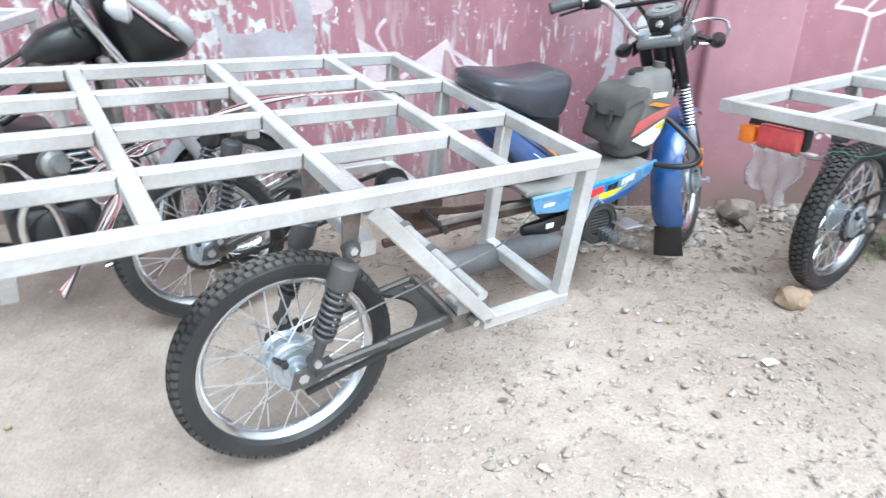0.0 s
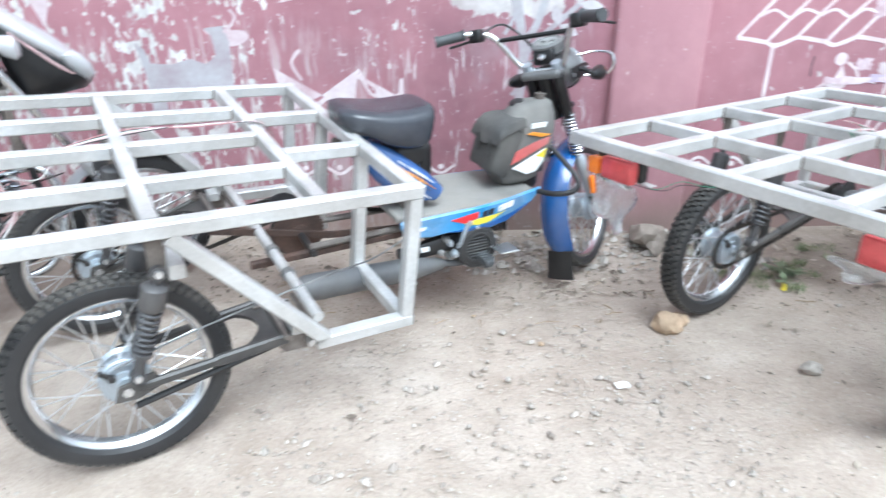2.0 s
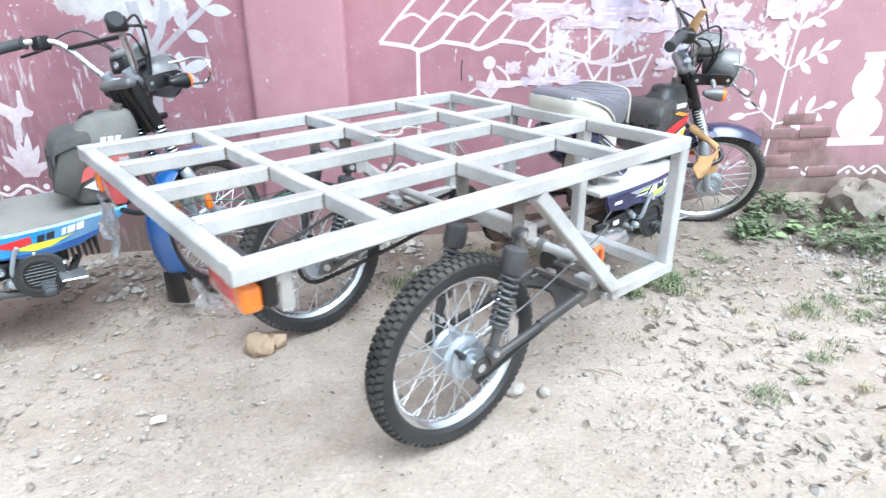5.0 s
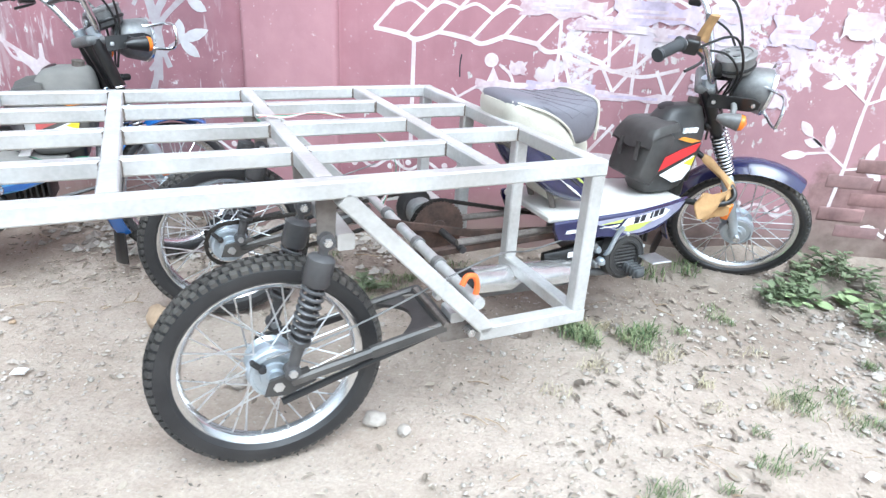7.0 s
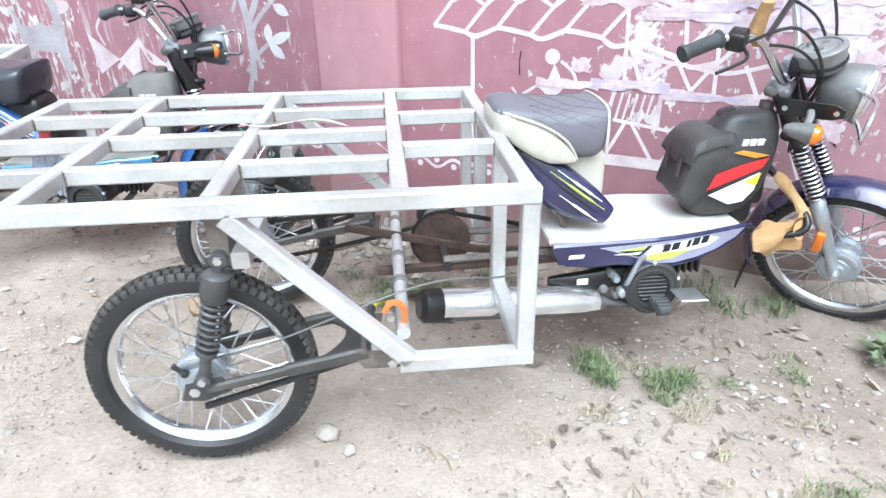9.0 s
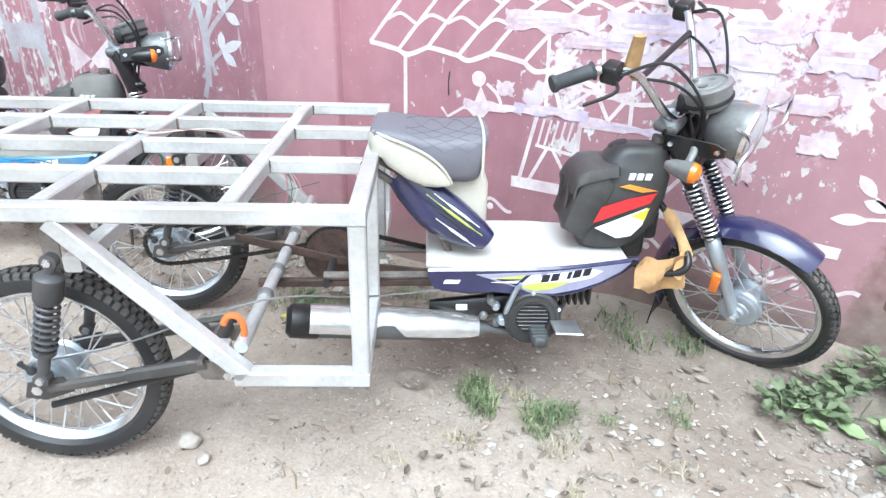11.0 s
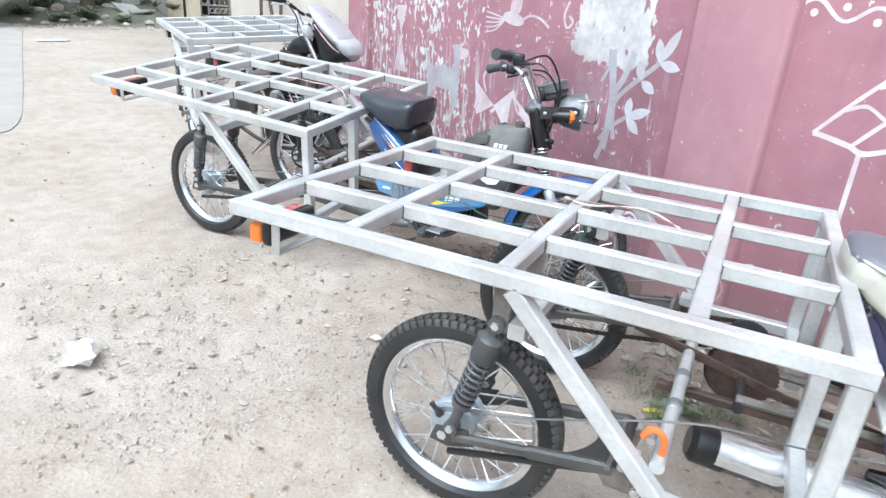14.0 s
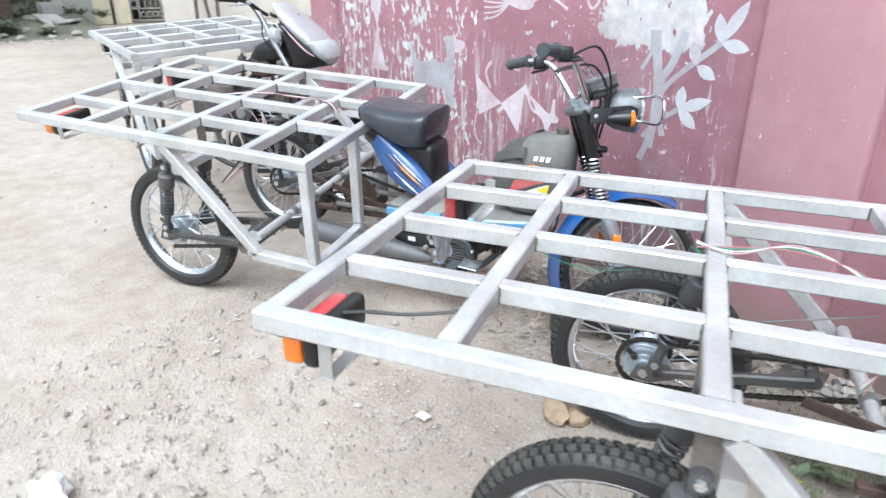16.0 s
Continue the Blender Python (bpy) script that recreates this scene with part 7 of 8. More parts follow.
    bm = bmesh.new()
    soft_box(bm, (0.0, -0.11, 0.62), (0.035, 0.11, 0.90), 0.012)
    P("leg_shield", bm, GRIMY, label="grimy plate behind the fork")
    bm = bmesh.new()
    loft(bm, [((-0.20, 0, 0.90), (0, 0.05, 0), (0, 0, 0.03)), ((-0.14, 0, 0.93), (0, 0.085, 0), (0, 0, 0.055)), ((-0.05, 0, 0.95), (0, 0.09, 0), (0, 0, 0.07)), ((0.02, 0, 0.95), (0, 0.07, 0), (0, 0, 0.06))], 14, 3.2)
    P("wiring_cover", bm, BLACK, label="black plastic wiring cover behind the fork")
    bm = bmesh.new()
    soft_box(bm, (-0.36, -0.14, 0.53), (-0.17, 0.10, 0.71), 0.03)
    air = P("air_box", bm, BLACK, label="black air filter box")
    bm = bmesh.new()
    tube(bm, [(-0.50, -0.17, 0.66), (-0.40, -0.17, 0.655), (-0.30, -0.165, 0.65)], 0.013, 8)
    P("intake_tube", bm, DUSTY_METAL, air)
    bm = bmesh.new()
    lathe(bm, [(0, 0.03), (0.012, 0.045), (0.05, 0.045), (0.06, 0.03), (0.09, 0.024)], (-0.22, -0.13, 0.60), (0.3, -1, 0.1), 16)
    P("carburettor", bm, DUSTY_METAL, air, "dusty grey carburettor")
    for k in (0, 1, 2):
        bm = bmesh.new()
        tube(bm, [(-0.03, 0.06 - 0.05 * k, 1.09), (0.0, 0.03 - 0.02 * k, 1.03 - 0.02 * k), (-0.14, 0.03 - 0.03 * k, 0.95 - 0.025 * k), (-0.30, 0.04 - 0.05 * k, 0.865 - 0.02 * k), (-0.52, 0.05 - 0.06 * k, 0.77)], 0.0065, 6, smooth=5)
        P("control_cable", bm, W_BLACK)
    bm = bmesh.new()
    for s in (-1, 1):
        tube(bm, [(-0.02, 0, 0.90), (0.04, s * 0.06, 0.60), (0.02, s * 0.10, 0.30), (-0.30, s * 0.11, 0.24), (-0.62, s * 0.11, 0.36)], 0.014, 10, smooth=5)
        tube(bm, [(-0.05, 0, 0.92), (-0.30, s * 0.08, 0.74), (-0.62, s * 0.10, 0.70)], 0.014, 10, smooth=5)
    P("main_frame", bm, BLACK, label="black tube frame")
    bm = bmesh.new()
    soft_box(bm, (-0.38, -0.12, 0.26), (-0.10, 0.12, 0.45), 0.05)
    eng = P("engine", bm, GREASY, label="greasy motorcycle engine")
    bm = bmesh.new()
    loft(bm, [((-0.12, 0, 0.44), (0.06, 0, 0), (0, 0.075, 0)), ((-0.10, 0, 0.66), (0.06, 0, 0), (0, 0.075, 0))], 16, 4)
    P("cylinder", bm, GREASY, eng)
    for k in range(7):
        bm = bmesh.new()
        soft_box(bm, (-0.20, -0.095, 0.47 + 0.026 * k), (-0.01, 0.095, 0.478 + 0.026 * k), 0.003)
        P("cooling_fin", bm, ALU, eng)
    bm = bmesh.new()
    lathe(bm, [(0, 0.085), (0.02, 0.09), (0.035, 0.07), (0.04, 0.02)], (-0.25, -0.11, 0.35), (0, -1, 0), 24)
    P("engine_cover", bm, BLACK, eng)
    bm = bmesh.new()
    tube(bm, [(-0.03, -0.03, 0.60), (0.08, -0.05, 0.58), (0.11, -0.09, 0.42), (0.02, -0.13, 0.24), (-0.14, -0.14, 0.20)], 0.017, 12, smooth=6)
    P("exhaust_pipe", bm, CHROME, label="chromed exhaust pipe")
    bm = bmesh.new()
    soft_box(bm, (-0.60, -0.13, 0.46), (-0.42, -0.09, 0.66), 0.03)
    P("side_cover", bm, ARM_PAINT, label="dusty dark side cover")
    bm = bmesh.new()
    tube(bm, [(-0.34, -0.16, 0.30), (-0.345, -0.17, 0.42), (-0.31, -0.18, 0.50), (-0.25, -0.17, 0.47), (-0.23, -0.16, 0.34)], 0.014, 10, smooth=6)
    P("bent_pipe", bm, CHROME, label="bent chromed pipe by the engine")
    bm = bmesh.new()
    loft(bm, [((-0.42, -0.05, 0.52), (0.10, 0, 0), (0, 0.09, 0)), ((-0.42, -0.05, 0.66), (0.12, 0, 0), (0, 0.10, 0)), ((-0.40, -0.05, 0.74), (0.09, 0, 0), (0, 0.08, 0))], 14, 3.5)
    P("battery_box", bm, GRIMY, label="grimy battery box")
    rw = random.Random(5)
    for k in range(9):
        a = V(-0.45 + 0.05 * k, -0.12 - 0.01 * (k % 3), 0.60 + 0.03 * (k % 4))
        pts = [a, a + V(0.08, -0.05, -0.05 + rw.uniform(-0.05, 0.05)), a + V(0.15, -0.02, -0.14 + rw.uniform(-0.05, 0.05)), a + V(0.22 + rw.uniform(-0.05, 0.1), 0.0, -0.08)]
        wire(thing, pts, (W_BLACK, W_WHITE, W_PINK)[k % 3], 0.0028, M)
    for k, mt in enumerate((W_PINK, W_RED, W_WHITE, W_PINK, W_BLACK)):
        wire(thing, [(-0.10, -0.16 - 0.01 * k, 0.62 + 0.02 * k), (-0.05, -0.22 + 0.015 * k, 0.50), (-0.12, -0.24, 0.36 + 0.02 * k), (-0.30, -0.26 - 0.02 * k, 0.22)], mt, 0.004, M)


DC = dict(L=1.53, W=1.13, H=0.973, u1=0.38, u2=0.785, u3=1.20, ud=1.20, h0=0.36, uw=0.665, vw=0.156, vf=0.974)
TRIKE_C = new("cargo_trike")
TRIKE_C.matrix_world = pose(-2.16, 0.669, 0, 0, 0, -2.4)
tagged(TRIKE_C, "black motorcycle trike with a bare silver steel cargo frame", "cargo trike", "parked cargo trikes")
MC = TRIKE_C.matrix_world.inverted() @ pose(-0.25, 1.355, 0, 0, 0, 35)
TILT_C = Matrix.Translation((0, 0, 0.95)) @ Matrix.Rotation(0.064, 4, "X") @ Matrix.Rotation(0.023, 4, "Y") @ Matrix.Translation((0, 0, -0.95))
cargo_frame(TRIKE_C, DC, TILT_C)
rear_axle(TRIKE_C, DC, TILT_C)
tail_lamp(TRIKE_C, (0.0, 0.03, DC["H"] - 0.03), 1, TILT_C)
motorbike(TRIKE_C, MC)

# ---- loose wires tied to the frames ----
for k, mt in enumerate((W_BLACK, W_PINK, W_WHITE, W_BLACK, W_RED)):
    o = 0.012 * k
    wire(TRIKE_A, [(0.28, 0.50 + o, 0.74 - o), (0.45, 0.58 - o, 0.79), (0.75, 0.62 + o, 0.835), (0.98, 0.66 - 0.5 * o, 0.842), (1.17, 0.62 + 0.4 * o, 0.845), (1.22, 0.60 + o, 0.80)], mt, 0.0018, MA)
for k, mt in enumerate((W_RED, W_GREEN, W_WHITE, W_PINK)):
    o = 0.014 * k
    wire(TRIKE_B, [(0.72, 0.60 + o, 0.80), (0.80, 0.64 - o, 0.797), (0.95, 0.72 + o, 0.775), (1.10, 0.74 - o, 0.72), (1.16 + o, 0.70, 0.60), (1.12, 0.66 + o, 0.48)], mt, 0.0018, MB)
for k, mt in enumerate((W_GREEN, W_BLACK)):
    wire(TRIKE_B, [(0.03, 0.98, 0.71), (0.08, 0.93, 0.655), (0.17, 0.90 - 0.02 * k, 0.625), (0.26, 0.88, 0.640 - 0.012 * k), (0.36, 0.85 + 0.01 * k, 0.612), (0.48, 0.83, 0.605 + 0.015 * k), (0.60, 0.80, 0.64)], mt, 0.0014, MB)
wire(TRIKE_B, [(0.03, 0.10, 0.73), (0.12, 0.16, 0.735), (0.22, 0.20, 0.73), (0.34, 0.24, 0.745)], W_BLACK, 0.004, MB)
wire(TRIKE_B, [(0.72, 0.62, 0.79), (0.76, 0.62, 0.75), (0.80, 0.63, 0.72), (0.78, 0.66, 0.66)], W_GREEN, 0.003, MB)
bm = bmesh.new()
tube(bm, [(1.118, 0.062, 0.470), (1.132, 0.064, 0.492), (1.155, 0.066, 0.488), (1.165, 0.068, 0.462), (1.163, 0.068, 0.435)], 0.008, 8, smooth=5)
part("orange_strap", moved(bm, MB), ORANGE, TRIKE_B, "bent orange plastic strap")


# ---- loose stones, gravel, litter, weeds ----
def lump(bm, r, seed, flat=0.6, rough=0.35, sub=2):
    bmesh.ops.create_icosphere(bm, subdivisions=sub, radius=1.0)
    for v in bm.verts:
        d = v.co.normalized()
        k = 1 + rough * noise.noise(d * 1.3 + V(seed, seed * 2.1, 0)) + 0.4 * rough * noise.noise(d * 3.1 + V(seed, 0, 7))
        v.co = V(d.x * r * k, d.y * r * 0.8 * k, d.z * r * flat * k)


def cleave(bm, seed, cuts):
    """Breaks flat faces off a lump."""
    rnd = random.Random(seed)
    for _ in range(cuts):
        n = V(rnd.gauss(0, 1), rnd.gauss(0, 1), rnd.gauss(0.25, 0.8)).normalized()
        d = max(v.co.dot(n) for v in bm.verts) * rnd.uniform(0.68, 0.88)
        for v in bm.verts:
            k = v.co.dot(n) - d
            if k > 0:
                v.co -= n * k * 0.96


def stone(name, x, y, r, mt, label, seed, flat=0.6, group="", sub=3, z=None, rough=0.35, cuts=5):
    bm = bmesh.new()
    lump(bm, r, seed, flat, rough, sub)
    for v in bm.verts:
        q = v.co / r
        v.co += v.co.normalized() * r * rough * 0.16 * noise.noise(q * 5.5 + V(seed, 3, 1))
    cleave(bm, seed, cuts)
    ob = part(name, bm, mt, smooth=32)
    ob.matrix_world = pose(x, y, r * flat * 0.55 + 0.6 * bank(x, y) if z is None else z, 0, 0, seed * 47 % 360)
    return tagged(ob, label, "stone", group)


ROUGH_STONE = make("rough_brown_concrete", (0.28, 0.24, 0.205), 0.95, 0.0, 0.35, 9.0, 0.8, 60.0)
stone("stone", 2.215, 1.11, 0.060, BROWN_STONE, "brown stone wedged by the trike wheel", 3, 0.75)
stone("stone", 2.275, 1.14, 0.042, BROWN_STONE, "small brown stone by the trike wheel", 5, 0.75)
stone("stone", 2.618, 0.815, 0.034, STONE, "pale round stone on bare earth", 8, 0.8)
stone("stone", 3.07, 0.73, 0.040, STONE, "half buried earth-coloured stone", 12, 0.5)
stone("stone", 3.16, 0.70, 0.024, STONE, "small grey stone on bare earth", 14, 0.6)
stone("rubble_block", 2.39, 1.90, 0.115, ROUGH_STONE, "broken concrete block at the foot of the wall", 21, 0.62, sub=4, rough=0.55, cuts=14)
stone("rubble_block", 5.30, 1.93, 0.19, ROUGH_STONE, "weathered concrete lump at the foot of the wall", 23, 0.8, sub=4, rough=0.55, cuts=14)
stone("rubble_block", 4.98, 1.99, 0.08, ROUGH_STONE, "broken plaster lump at the foot of the wall", 27, 0.6, sub=4, rough=0.55, cuts=14)
stone("rubble_block", 5.75, 1.85, 0.16, ROUGH_STONE, "weathered concrete lump at the foot of the wall", 29, 0.7, sub=4, rough=0.55, cuts=14)

rs = random.Random(11)
shapes = []
for k in range(6):
    bm = bmesh.new()
    lump(bm, 1.0, 40 + k, 0.55, 0.45, 2)
    cleave(bm, 40 + k, 6)
    ob = part("pebble", bm, STONE if k % 3 else BROWN_STONE, smooth=45)
    shapes.append(ob.data)
    bpy.data.objects.remove(ob)
count = 0
while count < 120:
    x, y = rs.uniform(-2.2, 5.6), rs.uniform(-0.75, 1.95)
    near_path = 0.9 < x < 1.9 and -0.3 < y < 0.9
    right = x > 3.3 and y < 1.5
    if not (near_path or right) and rs.random() > 0.35:
        continue
    r = rs.uniform(0.007, 0.015) * (1.4 if rs.random() < 0.10 else 1)
    ob = new("pebble", shapes[rs.randrange(6)])
    ob.matrix_world = pose(x, y, -r * 0.10, rs.uniform(-15, 15), rs.uniform(-15, 15), rs.uniform(0, 360)) @ Matrix.Scale(r, 4)
    tagged(ob, "loose angular grey pebble on bare earth" if shapes.index(ob.data) % 3 else "loose brownish pebble on bare earth", "pebble", "loose pebbles")
    count += 1


def chips(name, n, area, size, mt, seed, label, dens=1.4, cat="gravel", flat=0.6):
    """Uncountable small pieces as one sheet of real grains."""
    rnd = random.Random(seed)
    verts, faces = [], []
    base = [(1, 0, 0), (0.3, 0.95, 0), (-0.8, 0.6, 0), (-0.8, -0.6, 0), (0.3, -0.95, 0), (0.2, 0.1, 1), (0, 0, -0.6)]
    tri = [(0, 1, 5), (1, 2, 5), (2, 3, 5), (3, 4, 5), (4, 0, 5), (1, 0, 6), (2, 1, 6), (3, 2, 6), (4, 3, 6), (0, 4, 6)]
    made = 0
    while made < n:
        x, y = rnd.uniform(area[0], area[1]), rnd.uniform(area[2], area[3])
        if noise.noise((x * dens, y * dens, seed * 1.7)) + 0.5 * noise.noise((x * 5, y * 5, seed)) < rnd.uniform(-0.7, 0.55):
            continue
        s = size * min(2.0, rnd.lognormvariate(0, 0.45))
        a = rnd.uniform(0, 6.28)
        c, d = math.cos(a) * s, math.sin(a) * s
        k = len(verts)
        q = rnd.uniform(0.55, 1.0) * (0.45 if cat == "litter" else 1.0)
        for bx, by, bz in base:
            bx, by = bx * rnd.uniform(0.75, 1.2), by * q * rnd.uniform(0.75, 1.2)
            verts.append((x + bx * c - by * d, y + bx * d + by * c, -0.002 + bz * s * flat + bank(x, y)))
        faces += [(k + i, k + j, k + l) for i, j, l in tri]
        made += 1
    me = bpy.data.meshes.new(name)
    me.from_pydata(verts, [], faces)
    me.materials.append(mt)
    return tagged(new(name, me), label, cat, kind="stuff")


def island_mat(name, lo, hi):
    m = make(name, lo, 0.92, 0.0, 0.2, 20.0, 0.2)
    nt = m.node_tree
    g = nt.nodes.new("ShaderNodeNewGeometry")
    mx = nt.nodes.new("ShaderNodeMix")
    mx.data_type = "RGBA"
    mx.inputs["A"].default_value, mx.inputs["B"].default_value = (*lo, 1), (*hi, 1)
    nt.links.new(g.outputs["Random Per Island"], mx.inputs["Factor"])
    nt.links.new(mx.outputs["Result"], nt.nodes["Principled BSDF"].inputs["Base Color"])
    return m


GRAVEL = island_mat("gravel_grains", (0.27, 0.230, 0.197), (0.47, 0.420, 0.375))
PALE_CHIPS = island_mat("pale_chips", (0.24, 0.21, 0.185), (0.50, 0.465, 0.42))
LITTER = island_mat("leaf_litter", (0.15, 0.12, 0.09), (0.40, 0.34, 0.275))
chips("gravel", 7500, (-1.0, 6.0, -0.9, 2.05), 0.0034, GRAVEL, 3, "fine grey gravel scattered over the earth")
chips("gravel", 2300, (0.75, 2.3, -0.50, 1.15), 0.0048, GRAVEL, 5, "patch of coarse grey gravel", 2.5, flat=0.5)
chips("gravel", 240, (0.75, 2.3, -0.45, 1.15), 0.0105, GRAVEL, 6, "loose coarse stones among the gravel", 2.5, flat=0.55)
chips("gravel", 2900, (3.3, 5.7, -0.5, 1.8), 0.0052, PALE_CHIPS, 9, "coarse pale gravel and chips", 1.8)
chips("gravel", 420, (3.6, 5.7, -0.5, 1.6), 0.0125, PALE_CHIPS, 10, "loose pale stones and plaster crumbs", 1.8)
chips("gravel", 900, (2.0, 3.6, -0.3, 1.6), 0.0042, GRAVEL, 12, "grit round the trike wheels", 1.6)
chips("gravel", 600, (-9.0, -0.5, -1.6, 1.2), 0.006, GRAVEL, 13, "scattered gravel on the open yard", 1.0)
chips("gravel", 1200, (4.5, 5.9, 0.7, 2.05), 0.009, PALE_CHIPS, 23, "pale crumbled plaster and chips by the wall", 2.2)
chips("gravel", 900, (-16.5, -13.4, -0.6, 3.2), 0.030, GRAVEL, 27, "coarse rubble strewn at the end of the yard", 1.2)
chips("leaf_litter", 3200, (0.2, 3.5, 1.25, 2.09), 0.0068, LITTER, 17, "dry leaf litter and crumbs along the wall", 2.0, "litter", 0.3)
chips("leaf_litter", 520, (3.2, 5.6, 0.2, 2.05), 0.0062, LITTER, 19, "dry leaf litter among the weeds", 2.0, "litter", 0.2)
chips("rubble", 420, (1.3, 2.9, 1.60, 2.08), 0.017, PALE_CHIPS, 29, "crumbled plaster and rubble at the foot of the wall", 2.6, "rubble", 0.6)


CHAFF = island_mat("chaff", (0.11, 0.095, 0.08), (0.60, 0.55, 0.47))
chips("chaff", 4200, (3.2, 5.7, -0.5, 2.0), 0.0048, CHAFF, 41, "chaff and dry crumbs strewn over the earth", 1.6, "litter", 0.3)
chips("chaff", 2600, (0.6, 3.3, -0.4, 1.6), 0.0042, CHAFF, 42, "chaff and dry crumbs strewn over the earth", 1.6, "litter", 0.3)
chips("chaff", 900, (-3.5, 0.8, -1.2, 1.4), 0.0055, CHAFF, 43, "chaff and dry crumbs on the open yard", 1.2, "litter", 0.3)


def twigs(n, area, seed, label):
    """Dry stalks and twigs lying about, as one sheet of thin bent sticks."""
    rnd = random.Random(seed)
    bm = bmesh.new()
    for _ in range(n):
        x, y, a, ln = rnd.uniform(area[0], area[1]), rnd.uniform(area[2], area[3]), rnd.uniform(0, 6.28), 0.02 * min(3.0, rnd.lognormvariate(0, 0.6))
        d = V(math.cos(a), math.sin(a), 0) * ln
        k = V(-d.y, d.x, 0) * rnd.uniform(-0.25, 0.25)
        p = V(x, y, 0.004)
        tube(bm, [p - d, p + k + V(0, 0, 0.003), p + d], rnd.uniform(0.0009, 0.0022), 4)
    tagged(part("twigs", bm, TWIG), label, "litter", kind="stuff")


def curls(n, area, size, mt, seed, label, dens=1.6):
    """Dry leaves and husks lying curled on the earth."""
    rnd = random.Random(seed)
    verts, faces = [], []
    made = 0
    while made < n:
        x, y = rnd.uniform(area[0], area[1]), rnd.uniform(area[2], area[3])
        if noise.noise((x * dens, y * dens, seed * 1.3)) + 0.6 * noise.noise((x * 5, y * 5, seed)) < rnd.uniform(-0.45, 0.6):
            continue
        s_ = size * min(2.2, rnd.lognormvariate(0, 0.4))
        turn = Matrix.Rotation(rnd.uniform(0, 6.28), 3, "Z") @ Matrix.Rotation(rnd.gauss(0, 0.3), 3, "X") @ Matrix.Rotation(rnd.gauss(0, 0.25), 3, "Y")
        wd, cup = rnd.uniform(0.28, 0.6), rnd.uniform(0.1, 0.75) * rnd.choice((1, 1, -0.5))
        k = len(verts)
        for f, w in ((-1.0, 0.05), (-0.5, 0.8), (0.1, 1.0), (0.6, 0.65), (1.0, 0.08)):
            for g in (-1, 0, 1):
                q = turn @ V(f * s_ + 0.1 * s_ * g * rnd.uniform(-1, 1), g * w * wd * s_, s_ * cup * (g * g * w * 0.7 + 0.35 * f * f))
                verts.append((x + q.x, y + q.y, max(-0.001, q.z + 0.12 * s_) + bank(x, y)))
        for i in range(4):
            for j in range(2):
                o = k + 3 * i + j
                faces.append((o, o + 1, o + 4, o + 3))
        made += 1
    me = bpy.data.meshes.new("dry_leaves")
    me.from_pydata(verts, [], faces)
    me.materials.append(mt)
    tagged(new("dry_leaves", me), label, "litter", kind="stuff")


DRY_LEAF = island_mat("dry_leaf", (0.125, 0.10, 0.08), (0.42, 0.365, 0.30))
curls(820, (3.6, 5.8, 0.2, 2.08), 0.0125, DRY_LEAF, 61, "curled dry leaves and husks among the weeds")
curls(150, (3.8, 5.8, -0.5, 0.9), 0.011, DRY_LEAF, 62, "curled dry leaves strewn over the earth")
curls(700, (0.3, 3.6, 1.35, 2.08), 0.012, DRY_LEAF, 63, "curled dry leaves along the foot of the wall")
curls(160, (0.9, 3.4, -0.2, 1.4), 0.009, DRY_LEAF, 64, "dry crumbs of leaves between the trikes")
twigs(150, (3.3, 5.7, -0.3, 2.0), 31, "dry stalks and twigs among the weeds")
twigs(90, (0.6, 3.3, 1.1, 2.05), 32, "dry twigs along the foot of the wall")


def grass(name, spots, label, seed, blade=0.042, mt=GRASS, wide=0.0012):
    rnd = random.Random(seed)
    bm = bmesh.new()
    for x, y, rad, n in spots:
        for _ in range(n):
            a, d = rnd.uniform(0, 6.28), rad * rnd.random() ** 0.7
            p = V(x + d * math.cos(a), y + d * math.sin(a) * 0.8, 0)
            p.z = bank(p.x, p.y)
            t, ln = rnd.uniform(0, 6.28), blade * rnd.uniform(0.5, 1.3)
            out = V(math.cos(t), math.sin(t), 0)
            side = V(-out.y, out.x, 0) * wide
            lean = rnd.uniform(0.5, 1.4)
            q0, q1, q2 = p, p + V(0, 0, ln * 0.6) + out * ln * 0.3 * lean, p + V(0, 0, ln * 0.75) + out * ln * 0.85 * lean
            v = [bm.verts.new(q) for q in (q0 - side, q0 + side, q1 + side * 0.8, q1 - side * 0.8, q2)]
            bm.faces.new((v[0], v[1], v[2], v[3]))
            bm.faces.new((v[3], v[2], v[4]))
    ob = part(name, bm, mt, smooth=180)
    return tagged(ob, label, "grass", kind="stuff")


STRAW = island_mat("straw_blades", (0.30, 0.26, 0.16), (0.52, 0.47, 0.33))
BLADES = island_mat("grass_blades", (0.065, 0.115, 0.05), (0.29, 0.32, 0.17))
def tufts(patches, seed):
    """Breaks each patch (centre, radius, blades) up into small clumps."""
    rnd = random.Random(seed)
    out = []
    for x, y, r, n in patches:
        k = max(3, int(n / 45))
        for _ in range(k):
            a, d = rnd.uniform(0, 6.28), r * rnd.random() ** 0.6
            out.append((x + d * math.cos(a), y + d * math.sin(a) * 0.8, rnd.uniform(0.03, 0.075), int(n / k * rnd.uniform(0.5, 1.5))))
    return out


